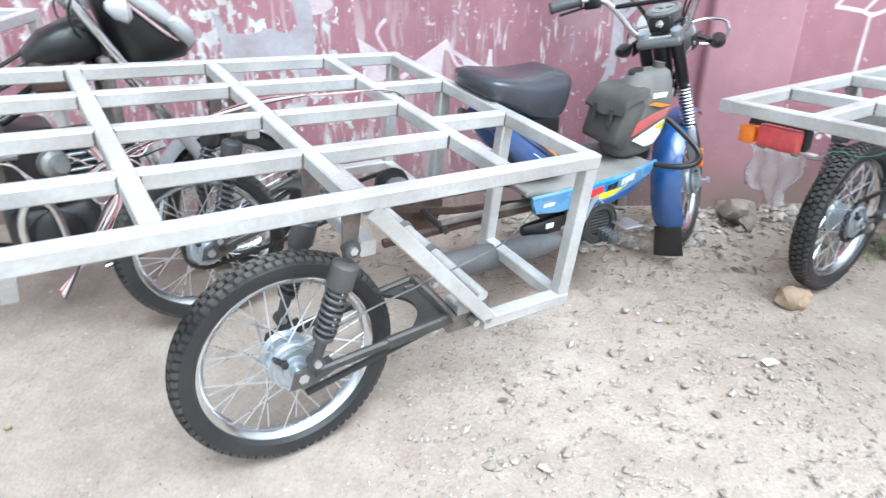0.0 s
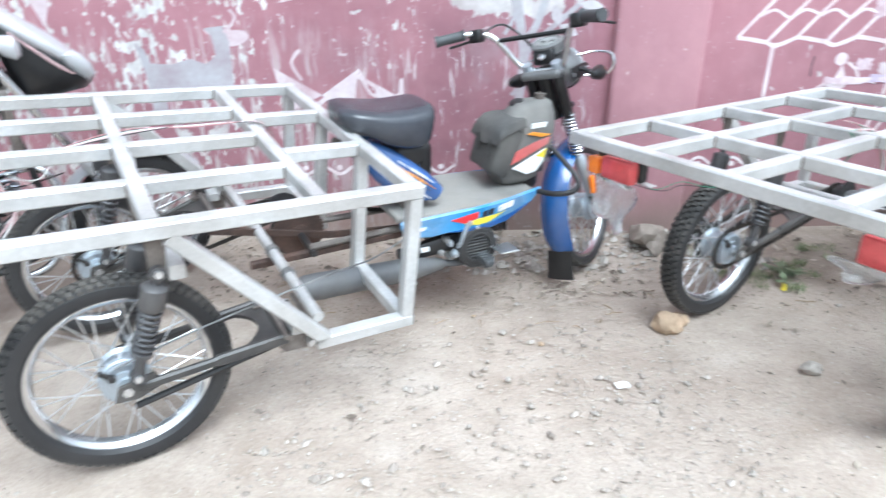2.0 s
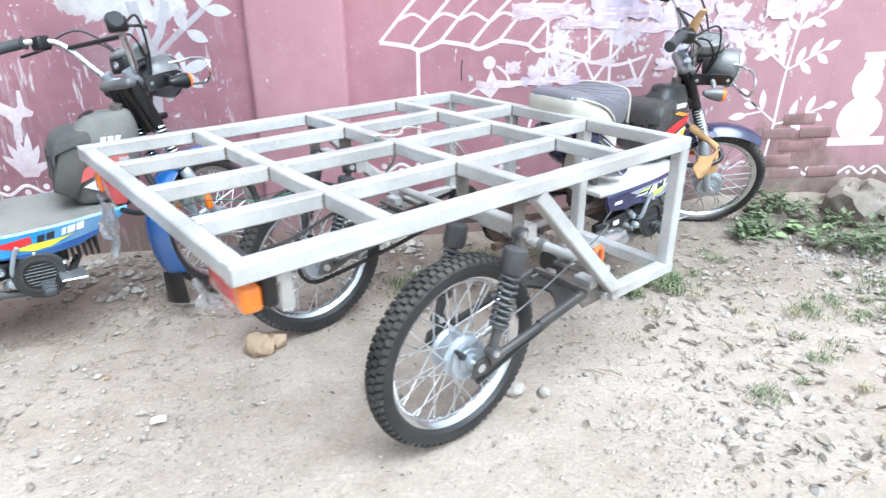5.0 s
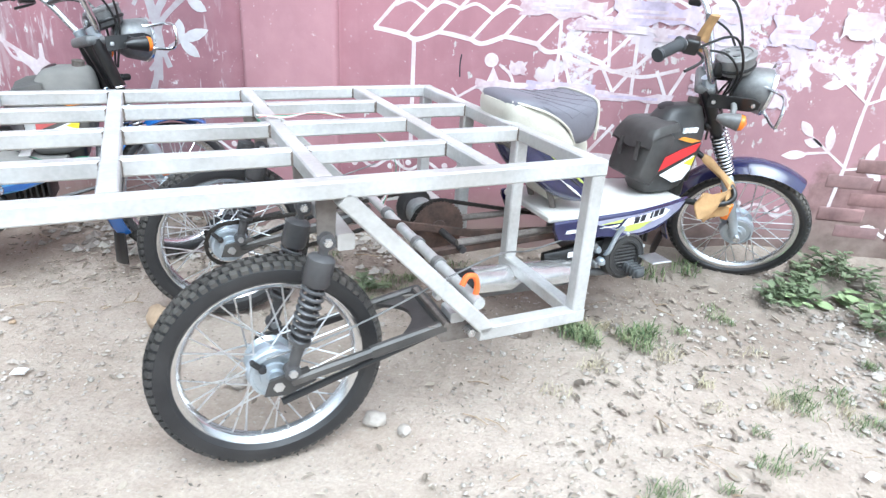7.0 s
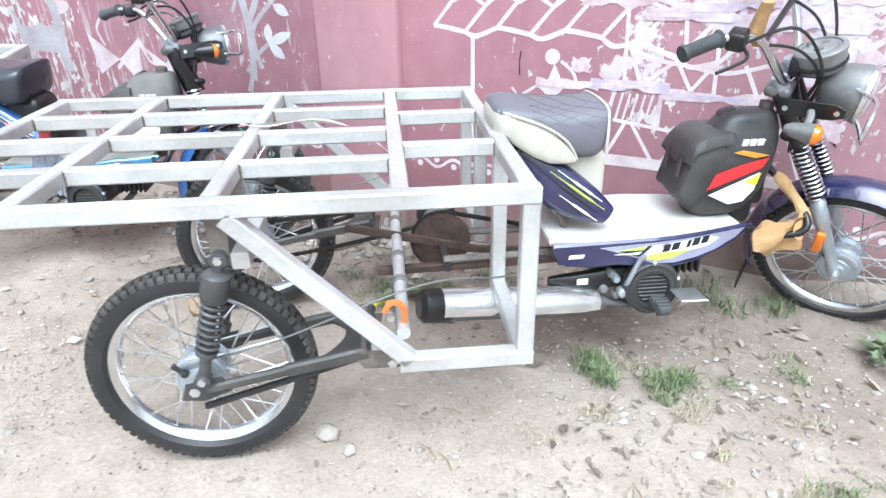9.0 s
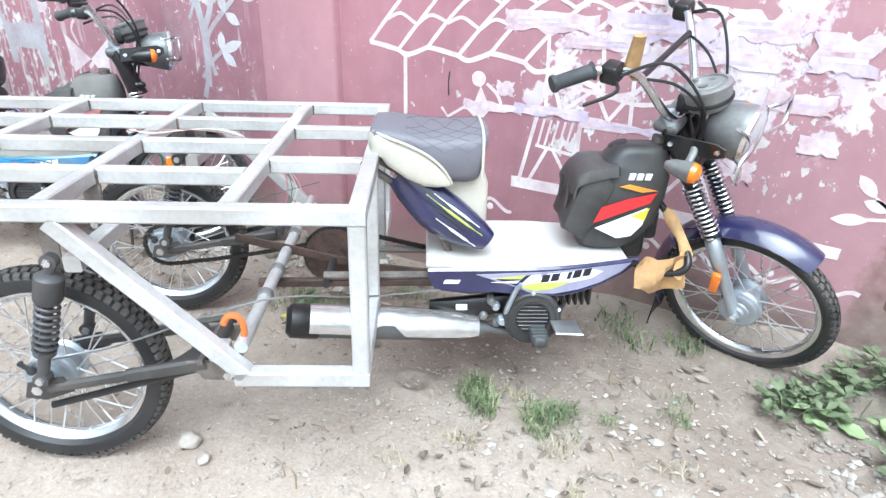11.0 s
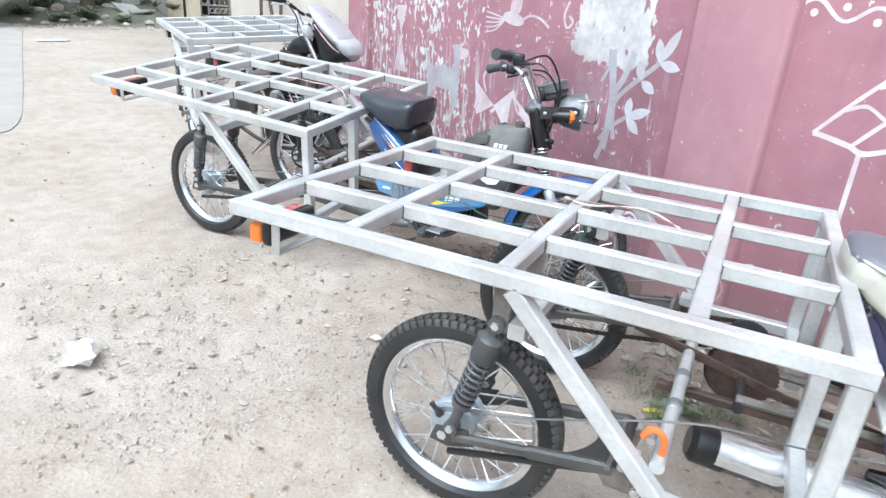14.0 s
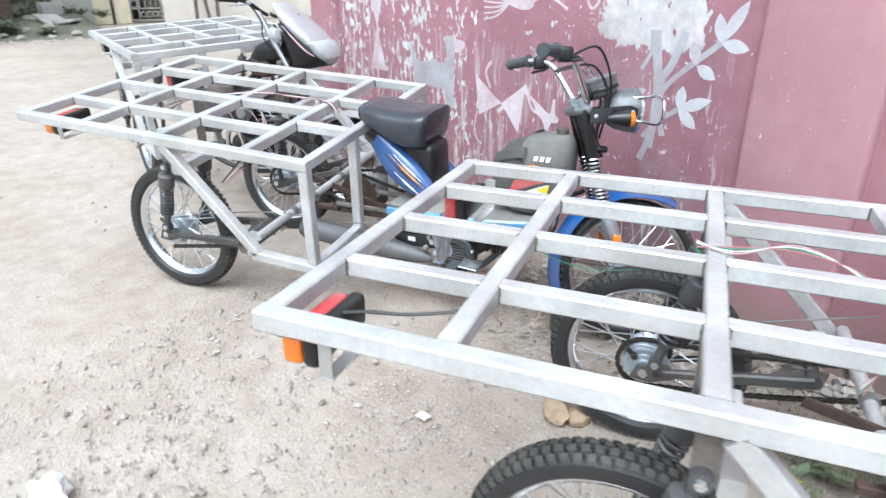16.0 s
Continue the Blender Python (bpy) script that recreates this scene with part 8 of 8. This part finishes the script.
grass("grass", tufts([(3.69, 1.34, 0.10, 260), (3.92, 1.37, 0.10, 180), (4.05, 1.42, 0.09, 80), (4.46, 1.08, 0.14, 420), (3.95, 0.62, 0.14, 220), (4.67, 0.93, 0.20, 620), (4.25, 0.80, 0.12, 200), (4.9, 1.25, 0.25, 620), (4.25, 1.62, 0.10, 160), (4.3, 0.25, 0.18, 260), (4.78, 0.48, 0.25, 620), (5.2, 0.8, 0.3, 620)], 71), "short tufts of green grass", 7, 0.027, BLADES)
grass("grass", [(3.68, 1.34, 0.07, 130), (3.73, 1.30, 0.05, 80), (3.66, 1.40, 0.04, 50), (3.90, 1.35, 0.07, 110), (3.96, 1.40, 0.05, 50), (3.92, 1.28, 0.04, 30), (4.70, 1.00, 0.06, 60), (4.05, 1.90, 0.07, 60), (4.22, 1.96, 0.08, 70), (3.95, 1.98, 0.08, 60)], "clumps of broad-bladed green grass", 17, 0.052, BLADES, 0.0022)
grass("grass", tufts([(4.0, 1.2, 0.5, 500), (4.7, 0.7, 0.6, 700), (4.3, 0.4, 0.4, 300)], 72), "short tufts of dry straw-coloured grass", 9, 0.030, STRAW)
grass("grass", tufts([(2.80, 1.47, 0.12, 300), (2.92, 1.60, 0.13, 260), (2.68, 1.55, 0.09, 120), (3.15, 1.75, 0.12, 180), (3.45, 1.78, 0.12, 160), (2.6, 1.8, 0.1, 90)], 73), "sparse weeds behind the trike", 8, 0.032, BLADES)


def weed(x, y, r, n, seed, label, leaf_len=0.04, group="weeds at the foot of the wall", z=None):
    """A leafy weed: stems with many small leaves, each a bent blade."""
    rnd = random.Random(seed)
    root = new("weed_plant")
    root.location = (x, y, bank(x, y) if z is None else z)
    tagged(root, label, "weed", group)
    st, lf = bmesh.new(), bmesh.new()
    for k in range(n):
        a, d = rnd.uniform(0, 6.28), r * rnd.random() ** 0.6
        tip = V(d * math.cos(a), d * math.sin(a), rnd.uniform(0.4, 1.0) * r * 0.75)
        b = V(tip.x * 0.25, tip.y * 0.25, 0)
        tube(st, [b, b.lerp(tip, 0.5) + V(0, 0, 0.02), tip], 0.0018, 4)
        for j in range(5):
            p = b.lerp(tip, 0.45 + 0.14 * j)
            t, ln = rnd.uniform(0, 6.28), leaf_len * rnd.uniform(0.6, 1.25)
            o = V(math.cos(t), math.sin(t), rnd.uniform(-0.1, 0.5))
            s = V(-o.y, o.x, 0).normalized() * ln * 0.32
            v = [lf.verts.new(q) for q in (p, p + o * ln * 0.45 + s + V(0, 0, 0.004), p + o * ln, p + o * ln * 0.45 - s + V(0, 0, 0.004), p + o * ln * 0.5 - V(0, 0, 0.003))]
            lf.faces.new((v[0], v[4], v[1]))
            lf.faces.new((v[1], v[4], v[2]))
            lf.faces.new((v[2], v[4], v[3]))
            lf.faces.new((v[3], v[4], v[0]))
    part("stem", st, LEAF, root)
    tagged(part("foliage", lf, LEAF, root, smooth=180), kind="stuff")


for k, (x, y, r, n) in enumerate(((4.72, 1.95, 0.13, 26), (4.88, 2.0, 0.16, 34), (4.62, 1.83, 0.10, 22), (4.56, 1.77, 0.09, 20), (5.05, 1.85, 0.14, 26), (5.2, 1.62, 0.16, 30), (5.0, 1.5, 0.13, 26), (4.85, 1.62, 0.10, 18), (5.45, 1.75, 0.15, 28), (5.3, 1.35, 0.16, 26), (5.6, 1.95, 0.2, 30), (2.86, 1.50, 0.08, 14), (5.5, 1.1, 0.16, 24), (5.1, 1.15, 0.12, 16), (5.35, 0.85, 0.14, 18), (4.95, 0.85, 0.10, 12), (5.7, 0.9, 0.18, 22), (5.75, 1.45, 0.18, 24))):
    weed(x, y, r * 1.1, int(n * 0.6), 60 + k, "low green leafy weed by the wall", 0.046)

PALE_LEAF = make("pale_broad_leaf", (0.30, 0.39, 0.20), 0.5, 0.0, 0.3, 18.0, 0.1)
for k, (x, y, r) in enumerate(((4.76, 1.86, 0.12), (4.90, 1.80, 0.10), (4.66, 1.80, 0.08), (5.12, 1.62, 0.10))):
    rnd = random.Random(200 + k)
    root = new("weed_plant")
    root.location = (x, y, bank(x, y))
    tagged(root, "low pale green weed with broad leaves", "weed", "weeds at the foot of the wall")
    lf = bmesh.new()
    for _ in range(15):
        a, d, ln = rnd.uniform(0, 6.28), r * rnd.random() ** 0.5, rnd.uniform(0.04, 0.075)
        p = V(d * math.cos(a), d * math.sin(a), rnd.uniform(0.012, 0.05))
        t = rnd.uniform(0, 6.28)
        o, tilt_ = V(math.cos(t), math.sin(t), rnd.uniform(-0.15, 0.25)), V(-math.sin(t), math.cos(t), rnd.uniform(-0.2, 0.2))
        rim_ = [lf.verts.new(p + o * ln * f + tilt_ * ln * g + V(0, 0, 0.008 * abs(g))) for f, g in ((0, 0), (0.2, 0.28), (0.5, 0.38), (0.8, 0.24), (1.0, 0), (0.8, -0.24), (0.5, -0.38), (0.2, -0.28))]
        mid_ = lf.verts.new(p + o * ln * 0.5 - V(0, 0, 0.005))
        for i in range(8):
            lf.faces.new((rim_[i], rim_[(i + 1) % 8], mid_))
    tagged(part("foliage", lf, PALE_LEAF, root, smooth=180), kind="stuff")
    st = bmesh.new()
    for _ in range(6):
        a, d = rnd.uniform(0, 6.28), r * 0.7
        tube(st, [(0, 0, 0), (d * 0.5 * math.cos(a), d * 0.5 * math.sin(a), 0.02), (d * math.cos(a), d * math.sin(a), 0.03)], 0.0018, 4)
    part("stem", st, LEAF, root)
chips("gravel", 700, (4.65, 5.6, 1.15, 1.75), 0.010, PALE_CHIPS, 45, "heap of grey stone chips by the weeds", 1.4)

# crumpled bag, strips of paper
bm = bmesh.new()
lump(bm, 0.062, 77, 0.62, 0.9, 3)
ob = part("crumpled_paper", bm, PAPER, smooth=25)
ob.location = (1.635, -0.30, 0.028)
tagged(ob, "crumpled white paper on bare earth", "litter")
for x, y, w, l, rot, lab in ((4.35, -0.02, 0.05, 0.07, 20, "scrap of white paper on the ground"), (3.95, 0.55, 0.02, 0.05, 70, "thin scrap of white paper"), (4.45, 0.75, 0.025, 0.04, 40, "thin scrap of white paper"), (1.95, 0.75, 0.03, 0.045, 10, "scrap of white paper on the ground"), (2.83, 1.42, 0.02, 0.07, 60, "scrap of yellow wrapper")):
    bm = bmesh.new()
    ring_skin(bm, [[(a, -w / 2, 0.006 + 0.005 * math.sin(a * 90)), (a, w / 2, 0.004 + 0.005 * math.cos(a * 70)), (a, w / 2, 0.003), (a, -w / 2, 0.003)] for a in (-l / 2, -l / 5, l / 5, l / 2)])
    ob = part("paper_scrap", bm, YELLOW if "yellow" in lab else PAPER)
    ob.matrix_world = pose(x, y, 0.001, 0, 0, rot)
    tagged(ob, lab, "litter", "litter on the ground")

# ---- the far end of the yard ----
bm = bmesh.new()
pts = [(-2.75, -0.47), (-3.2, -0.43), (-5, -0.40), (-8, -0.38), (-16, -0.30), (-16, -4.5), (-1.6, -4.5), (-2.0, -1.2), (-2.35, -0.65), (-2.5, -0.53)]
plate(bm, pts, -0.03, -0.001, "uv", 0.003)
tagged(part("pavement", bm, SCREED), "smooth pale concrete apron", "pavement", kind="structure")


def house():
    root = new("house")
    root.location = (-18.7, 6.3, 0)
    tagged(root, "cream plastered house with an iron gate", "house")
    for y0, y1, z0, z1, mt in ((-2.96, -1.67, 0, 4.2, CREAM_WALL), (-0.69, 4.5, 0, 4.2, PALE_WALL), (-1.67, -0.69, 2.5, 4.2, PALE_WALL)):
        bm = bmesh.new()
        soft_box(bm, (-0.3, y0, z0), (0.0, y1, z1), 0.02)
        part("wall", bm, mt, root)
    bm = bmesh.new()
    soft_box(bm, (-3.0, -3.0, 4.2), (0.4, 4.6, 4.4), 0.03)
    part("roof", bm, CONCRETE, root)
    bm = bmesh.new()
    soft_box(bm, (-3.0, -2.96, 0), (-2.8, 4.5, 4.2), 0.02)
    part("wall", bm, CREAM_WALL, root)
    bm = bmesh.new()
    soft_box(bm, (-0.02, -2.2, 0), (0.06, -2.13, 4.1), 0.01)
    part("drain_pipe", bm, IRON, root)
    gate = new("gate")
    gate.parent = root
    for k in range(5):
        bm = bmesh.new()
        tube(bm, [(-0.1, -1.36 + 0.16 * k, 0.42), (-0.1, -1.36 + 0.16 * k, 2.45)], 0.018, 6)
        part("gate_bar", bm, GATE_PAINT, gate)
    for z in (0.08, 0.42, 1.5, 2.42):
        bm = bmesh.new()
        bar(bm, (-0.1, -1.65, z), (-0.1, -0.71, z), 0.04, 0.05)
        part("gate_rail", bm, GATE_PAINT, gate)
    for y in (-1.63, -1.40, -0.73):
        bm = bmesh.new()
        bar(bm, (-0.1, y, 0.05), (-0.1, y, 2.45), 0.04, 0.04)
        part("gate_stile", bm, GATE_PAINT, gate)
    spots = [(-1.515, 0.55 + 0.24 * k, 0.10) for k in range(8)] + [(-1.28 + 0.17 * k, 0.25, 0.075) for k in range(4)]
    for y, z, r in spots:
        bm = bmesh.new()
        n = 16
        tube(bm, [(-0.1, y + r * math.cos(2 * math.pi * i / n), z + r * math.sin(2 * math.pi * i / n)) for i in range(n)], 0.022, 5, closed=True)
        part("gate_ring", bm, GATE_PAINT, gate)
    bm = bmesh.new()
    soft_box(bm, (-2.6, -1.66, 0.01), (-2.4, -0.7, 2.5), 0.01)
    part("inner_door", bm, IRON, root)


PALE_WALL = make("pale_pink_plaster", (0.86, 0.79, 0.72), 0.9, 0.0, 0.12, 2.0, 0.2, 30.0)
GATE_PAINT = make("grey_gate_paint", (0.34, 0.33, 0.31), 0.6, 0.3, 0.3, 20.0)
house()
for y, l in ((6.35, 0.28), (6.75, -0.20), (7.0, 0.35)):
    bm = bmesh.new()
    tube(bm, [(-17.9, y, 0), (-18.3, y + l * 0.5, 1.5), (-18.55, y + l, 2.9)], 0.055, 8)
    tagged(part("pole", bm, BARK), "rough wooden pole leaning on the house", "pole", "poles leaning on the house")


def outhouse():
    root = new("house")
    root.location = (-13.0, -0.9, 0)
    tagged(root, "low pale plastered outhouse beside the yard", "house")
    bm = bmesh.new()
    soft_box(bm, (-4.0, -7.0, -0.1), (0.0, 0.0, 3.0), 0.04)
    part("wall", bm, PALE_WALL, root)
    bm = bmesh.new()
    soft_box(bm, (-4.2, -7.2, 3.0), (0.3, 0.2, 3.15), 0.03)
    part("roof", bm, CONCRETE, root)


outhouse()


def tree(x, y, h, seed, label, r=0.17):
    rnd = random.Random(seed)
    root = new("tree")
    root.location = (x, y, 0)
    tagged(root, label, "tree", "trees at the end of the yard")
    bm = bmesh.new()
    tube(bm, [(0, 0, -0.1), (0.05, 0.03, h * 0.3), (0.0, 0.12, h * 0.6)], [r, r * 0.8, r * 0.65], 10, smooth=4)
    limbs = []
    for k in range(7):
        a = rnd.uniform(0, 6.28)
        p = V(0.03, 0.05, h * rnd.uniform(0.45, 0.6))
        q = p + V(math.cos(a), math.sin(a), rnd.uniform(0.3, 0.9)) * rnd.uniform(0.8, 1.6)
        tube(bm, [p, p.lerp(q, 0.5) + V(0, 0, 0.12), q], [0.07, 0.05, 0.025], 7, smooth=3)
        limbs.append(q)
    part("trunk", bm, BARK, root)
    lf = bmesh.new()
    for c in limbs + [V(0, 0, h * 0.8)]:
        for _ in range(230):
            p = c + V(rnd.gauss(0, 0.5), rnd.gauss(0, 0.5), rnd.gauss(0, 0.38))
            if p.z < 0.9:
                continue
            o = V(rnd.uniform(-1, 1), rnd.uniform(-1, 1), rnd.uniform(-0.6, 0.4)).normalized()
            s = o.cross(V(0, 0, 1)).normalized() * 0.045
            lf.faces.new([lf.verts.new(q) for q in (p, p + o * 0.08 + s, p + o * 0.17, p + o * 0.08 - s)])
    tagged(part("crown", lf, LEAF, root, smooth=180), kind="stuff")


for k, (x, y, h) in enumerate(((-16.3, 1.22, 4.6), (-19.5, 0.3, 4.8), (-20.2, 2.2, 5.0))):
    tree(x, y, h, 90 + k, "slim tree at the end of the yard")

def bank_top(x):
    i = max(0.0, (-14.0 - x) / 0.42)
    return -0.03 + min(1.0, (i + 0.5) / 6) * (0.16 + 0.03 * i)


# bank of dug earth with rubble, and the old wall behind it, coloured dark for tree shade
BANK = make("dug_earth", (0.15, 0.142, 0.105), 0.95, 0.0, 0.35, 2.5, 0.7, 30.0)
bm = bmesh.new()
rows = []
for i in range(22):
    x = -14.0 - 0.42 * i
    row = []
    for j in range(24):
        y = -0.9 + 0.19 * j
        edge = min(1.0, (i + 0.5) / 6) * min(1.0, (23 - j) / 3, (j + 1) / 3)
        row.append(bm.verts.new((x - 0.3 * noise.noise((y * 1.3, 2.0, 0)), y, -0.03 + edge * (0.16 + 0.03 * i + 0.16 * noise.noise((x * 0.9, y * 0.9, 5.0)) + 0.07 * noise.noise((x * 2.7, y * 2.7, 9.0))))))
    rows.append(row)
for i in range(21):
    for j in range(23):
        bm.faces.new((rows[i][j], rows[i][j + 1], rows[i + 1][j + 1], rows[i + 1][j]))
tagged(part("earth_bank", bm, BANK, smooth=60), "bank of dug grey brown earth", "ground", kind="structure")
shed = new("shed")
shed.location = (-21.2, 0.4, 0)
tagged(shed, "open fronted dark lean-to shed", "shed")
for nm, lo, hi in (("roof", (-2.4, -1.2, 2.3), (0.5, 2.6, 2.42)), ("back_wall", (-2.3, -1.1, 0), (-2.2, 2.5, 2.3)), ("side_wall", (-2.2, -1.1, 0), (0.0, -1.0, 2.3)), ("side_wall", (-2.2, 2.4, 0), (0.0, 2.5, 2.3)), ("post", (-0.1, 0.7, 0), (0.0, 0.8, 2.3))):
    bm = bmesh.new()
    soft_box(bm, lo, hi, 0.012)
    part(nm, bm, BARK, shed)
# backdrop wall; the shade under the trees is put into its dark colour
bm = bmesh.new()
soft_box(bm, (-24.2, -9, -0.2), (-24.0, 3.4, 3.4), 0.05)
tagged(part("wall_west", bm, make("tree_shaded_wall", (0.13, 0.12, 0.10), 0.95, 0.0, 0.45, 0.9, 0.3, 20.0)), "grey brown wall darkened for the shade behind the trees", "wall", kind="structure")
for k, (x, y, r, f) in enumerate(((-16.0, 2.35, 0.30, 0.35), (-14.8, 0.55, 0.14, 0.4), (-15.6, 2.0, 0.18, 0.5), (-15.0, 1.0, 0.10, 0.45), (-14.4, 0.15, 0.13, 0.4), (-16.6, 1.75, 0.22, 0.5), (-15.4, 1.5, 0.12, 0.6), (-17.4, 0.9, 0.25, 0.5), (-14.6, 1.3, 0.12, 0.5), (-14.5, 1.9, 0.10, 0.6), (-14.9, 2.5, 0.13, 0.5), (-16.2, 0.5, 0.2, 0.6), (-14.7, -0.2, 0.13, 0.5), (-15.9, 0.1, 0.16, 0.5))):
    stone("rubble_heap", x, y, r, STONE, "broken lump of rubble on the earth bank", 130 + k, f, "rubble on the earth bank", z=bank_top(x) + 0.03 * r)
for x, y, w, rot, tip in ((-16.05, 2.2, 0.75, 20, 24), (-16.4, 2.05, 0.55, -15, 12), (-15.9, 2.55, 0.45, 50, -8)):
    bm = bmesh.new()
    plate(bm, [(-w / 2, -0.32), (-w / 2 + 0.08, 0.25), (w / 2 - 0.1, 0.33), (w / 2, -0.20)], 0.0, 0.07, "uv", 0.012)
    ob = part("broken_slab", bm, CONCRETE)
    ob.matrix_world = pose(x, y, 0.26, 0, tip, rot)
    tagged(ob, "tilted broken concrete slab on the bank", "slab", "broken slabs")
for x, y, h in ((-17.6, 2.75, 0.9), (-18.3, 3.25, 1.0), (-17.3, 2.35, 0.7)):
    bm = bmesh.new()
    soft_box(bm, (-0.2, -0.26, 0), (0.2, 0.26, h), 0.025)
    ob = part("concrete_block", bm, CONCRETE)
    ob.matrix_world = pose(x, y, 0.0, 0, 0, 12)
    tagged(ob, "grey concrete block standing by the house", "block", "concrete blocks by the house")
bm = bmesh.new()
lump(bm, 0.5, 301, 0.42, 0.7, 4)
ob = part("tarpaulin", bm, PAPER, smooth=30)
ob.matrix_world = pose(-18.6, 0.95, 0.72, 0, 14, 60)
tagged(ob, "crumpled white tarpaulin bundle on the bank", "tarpaulin")
for k, (x, y, r, n) in enumerate(((-16.9, 3.5, 0.28, 22), (-21.0, 1.4, 0.5, 40), (-22.0, -0.2, 0.6, 50), (-15.5, -0.3, 0.35, 30), (-14.9, 0.5, 0.32, 26), (-15.4, 1.1, 0.38, 30), (-16.4, 0.2, 0.45, 34), (-15.0, 1.9, 0.26, 20), (-17.0, 1.6, 0.45, 34), (-17.8, 0.4, 0.55, 40), (-18.4, 2.3, 0.5, 36), (-17.2, 2.9, 0.35, 24))):
    weed(x, y, r, n * 2, 160 + k, "green shrub at the end of the yard", 0.10, "shrubs at the end of the yard", bank_top(x) - 0.05)
bm = bmesh.new()
plate(bm, [(-0.28, -0.09), (-0.25, 0.08), (0.20, 0.12), (0.30, 0.02), (0.22, -0.06)], 0.0, 0.02, "uv", 0.006)
ob = part("paper_sheet", bm, PAPER)
ob.matrix_world = pose(-10.3, 0.12, 0.004, 0, 0, 100)
tagged(ob, "white sheet lying on the yard", "litter")
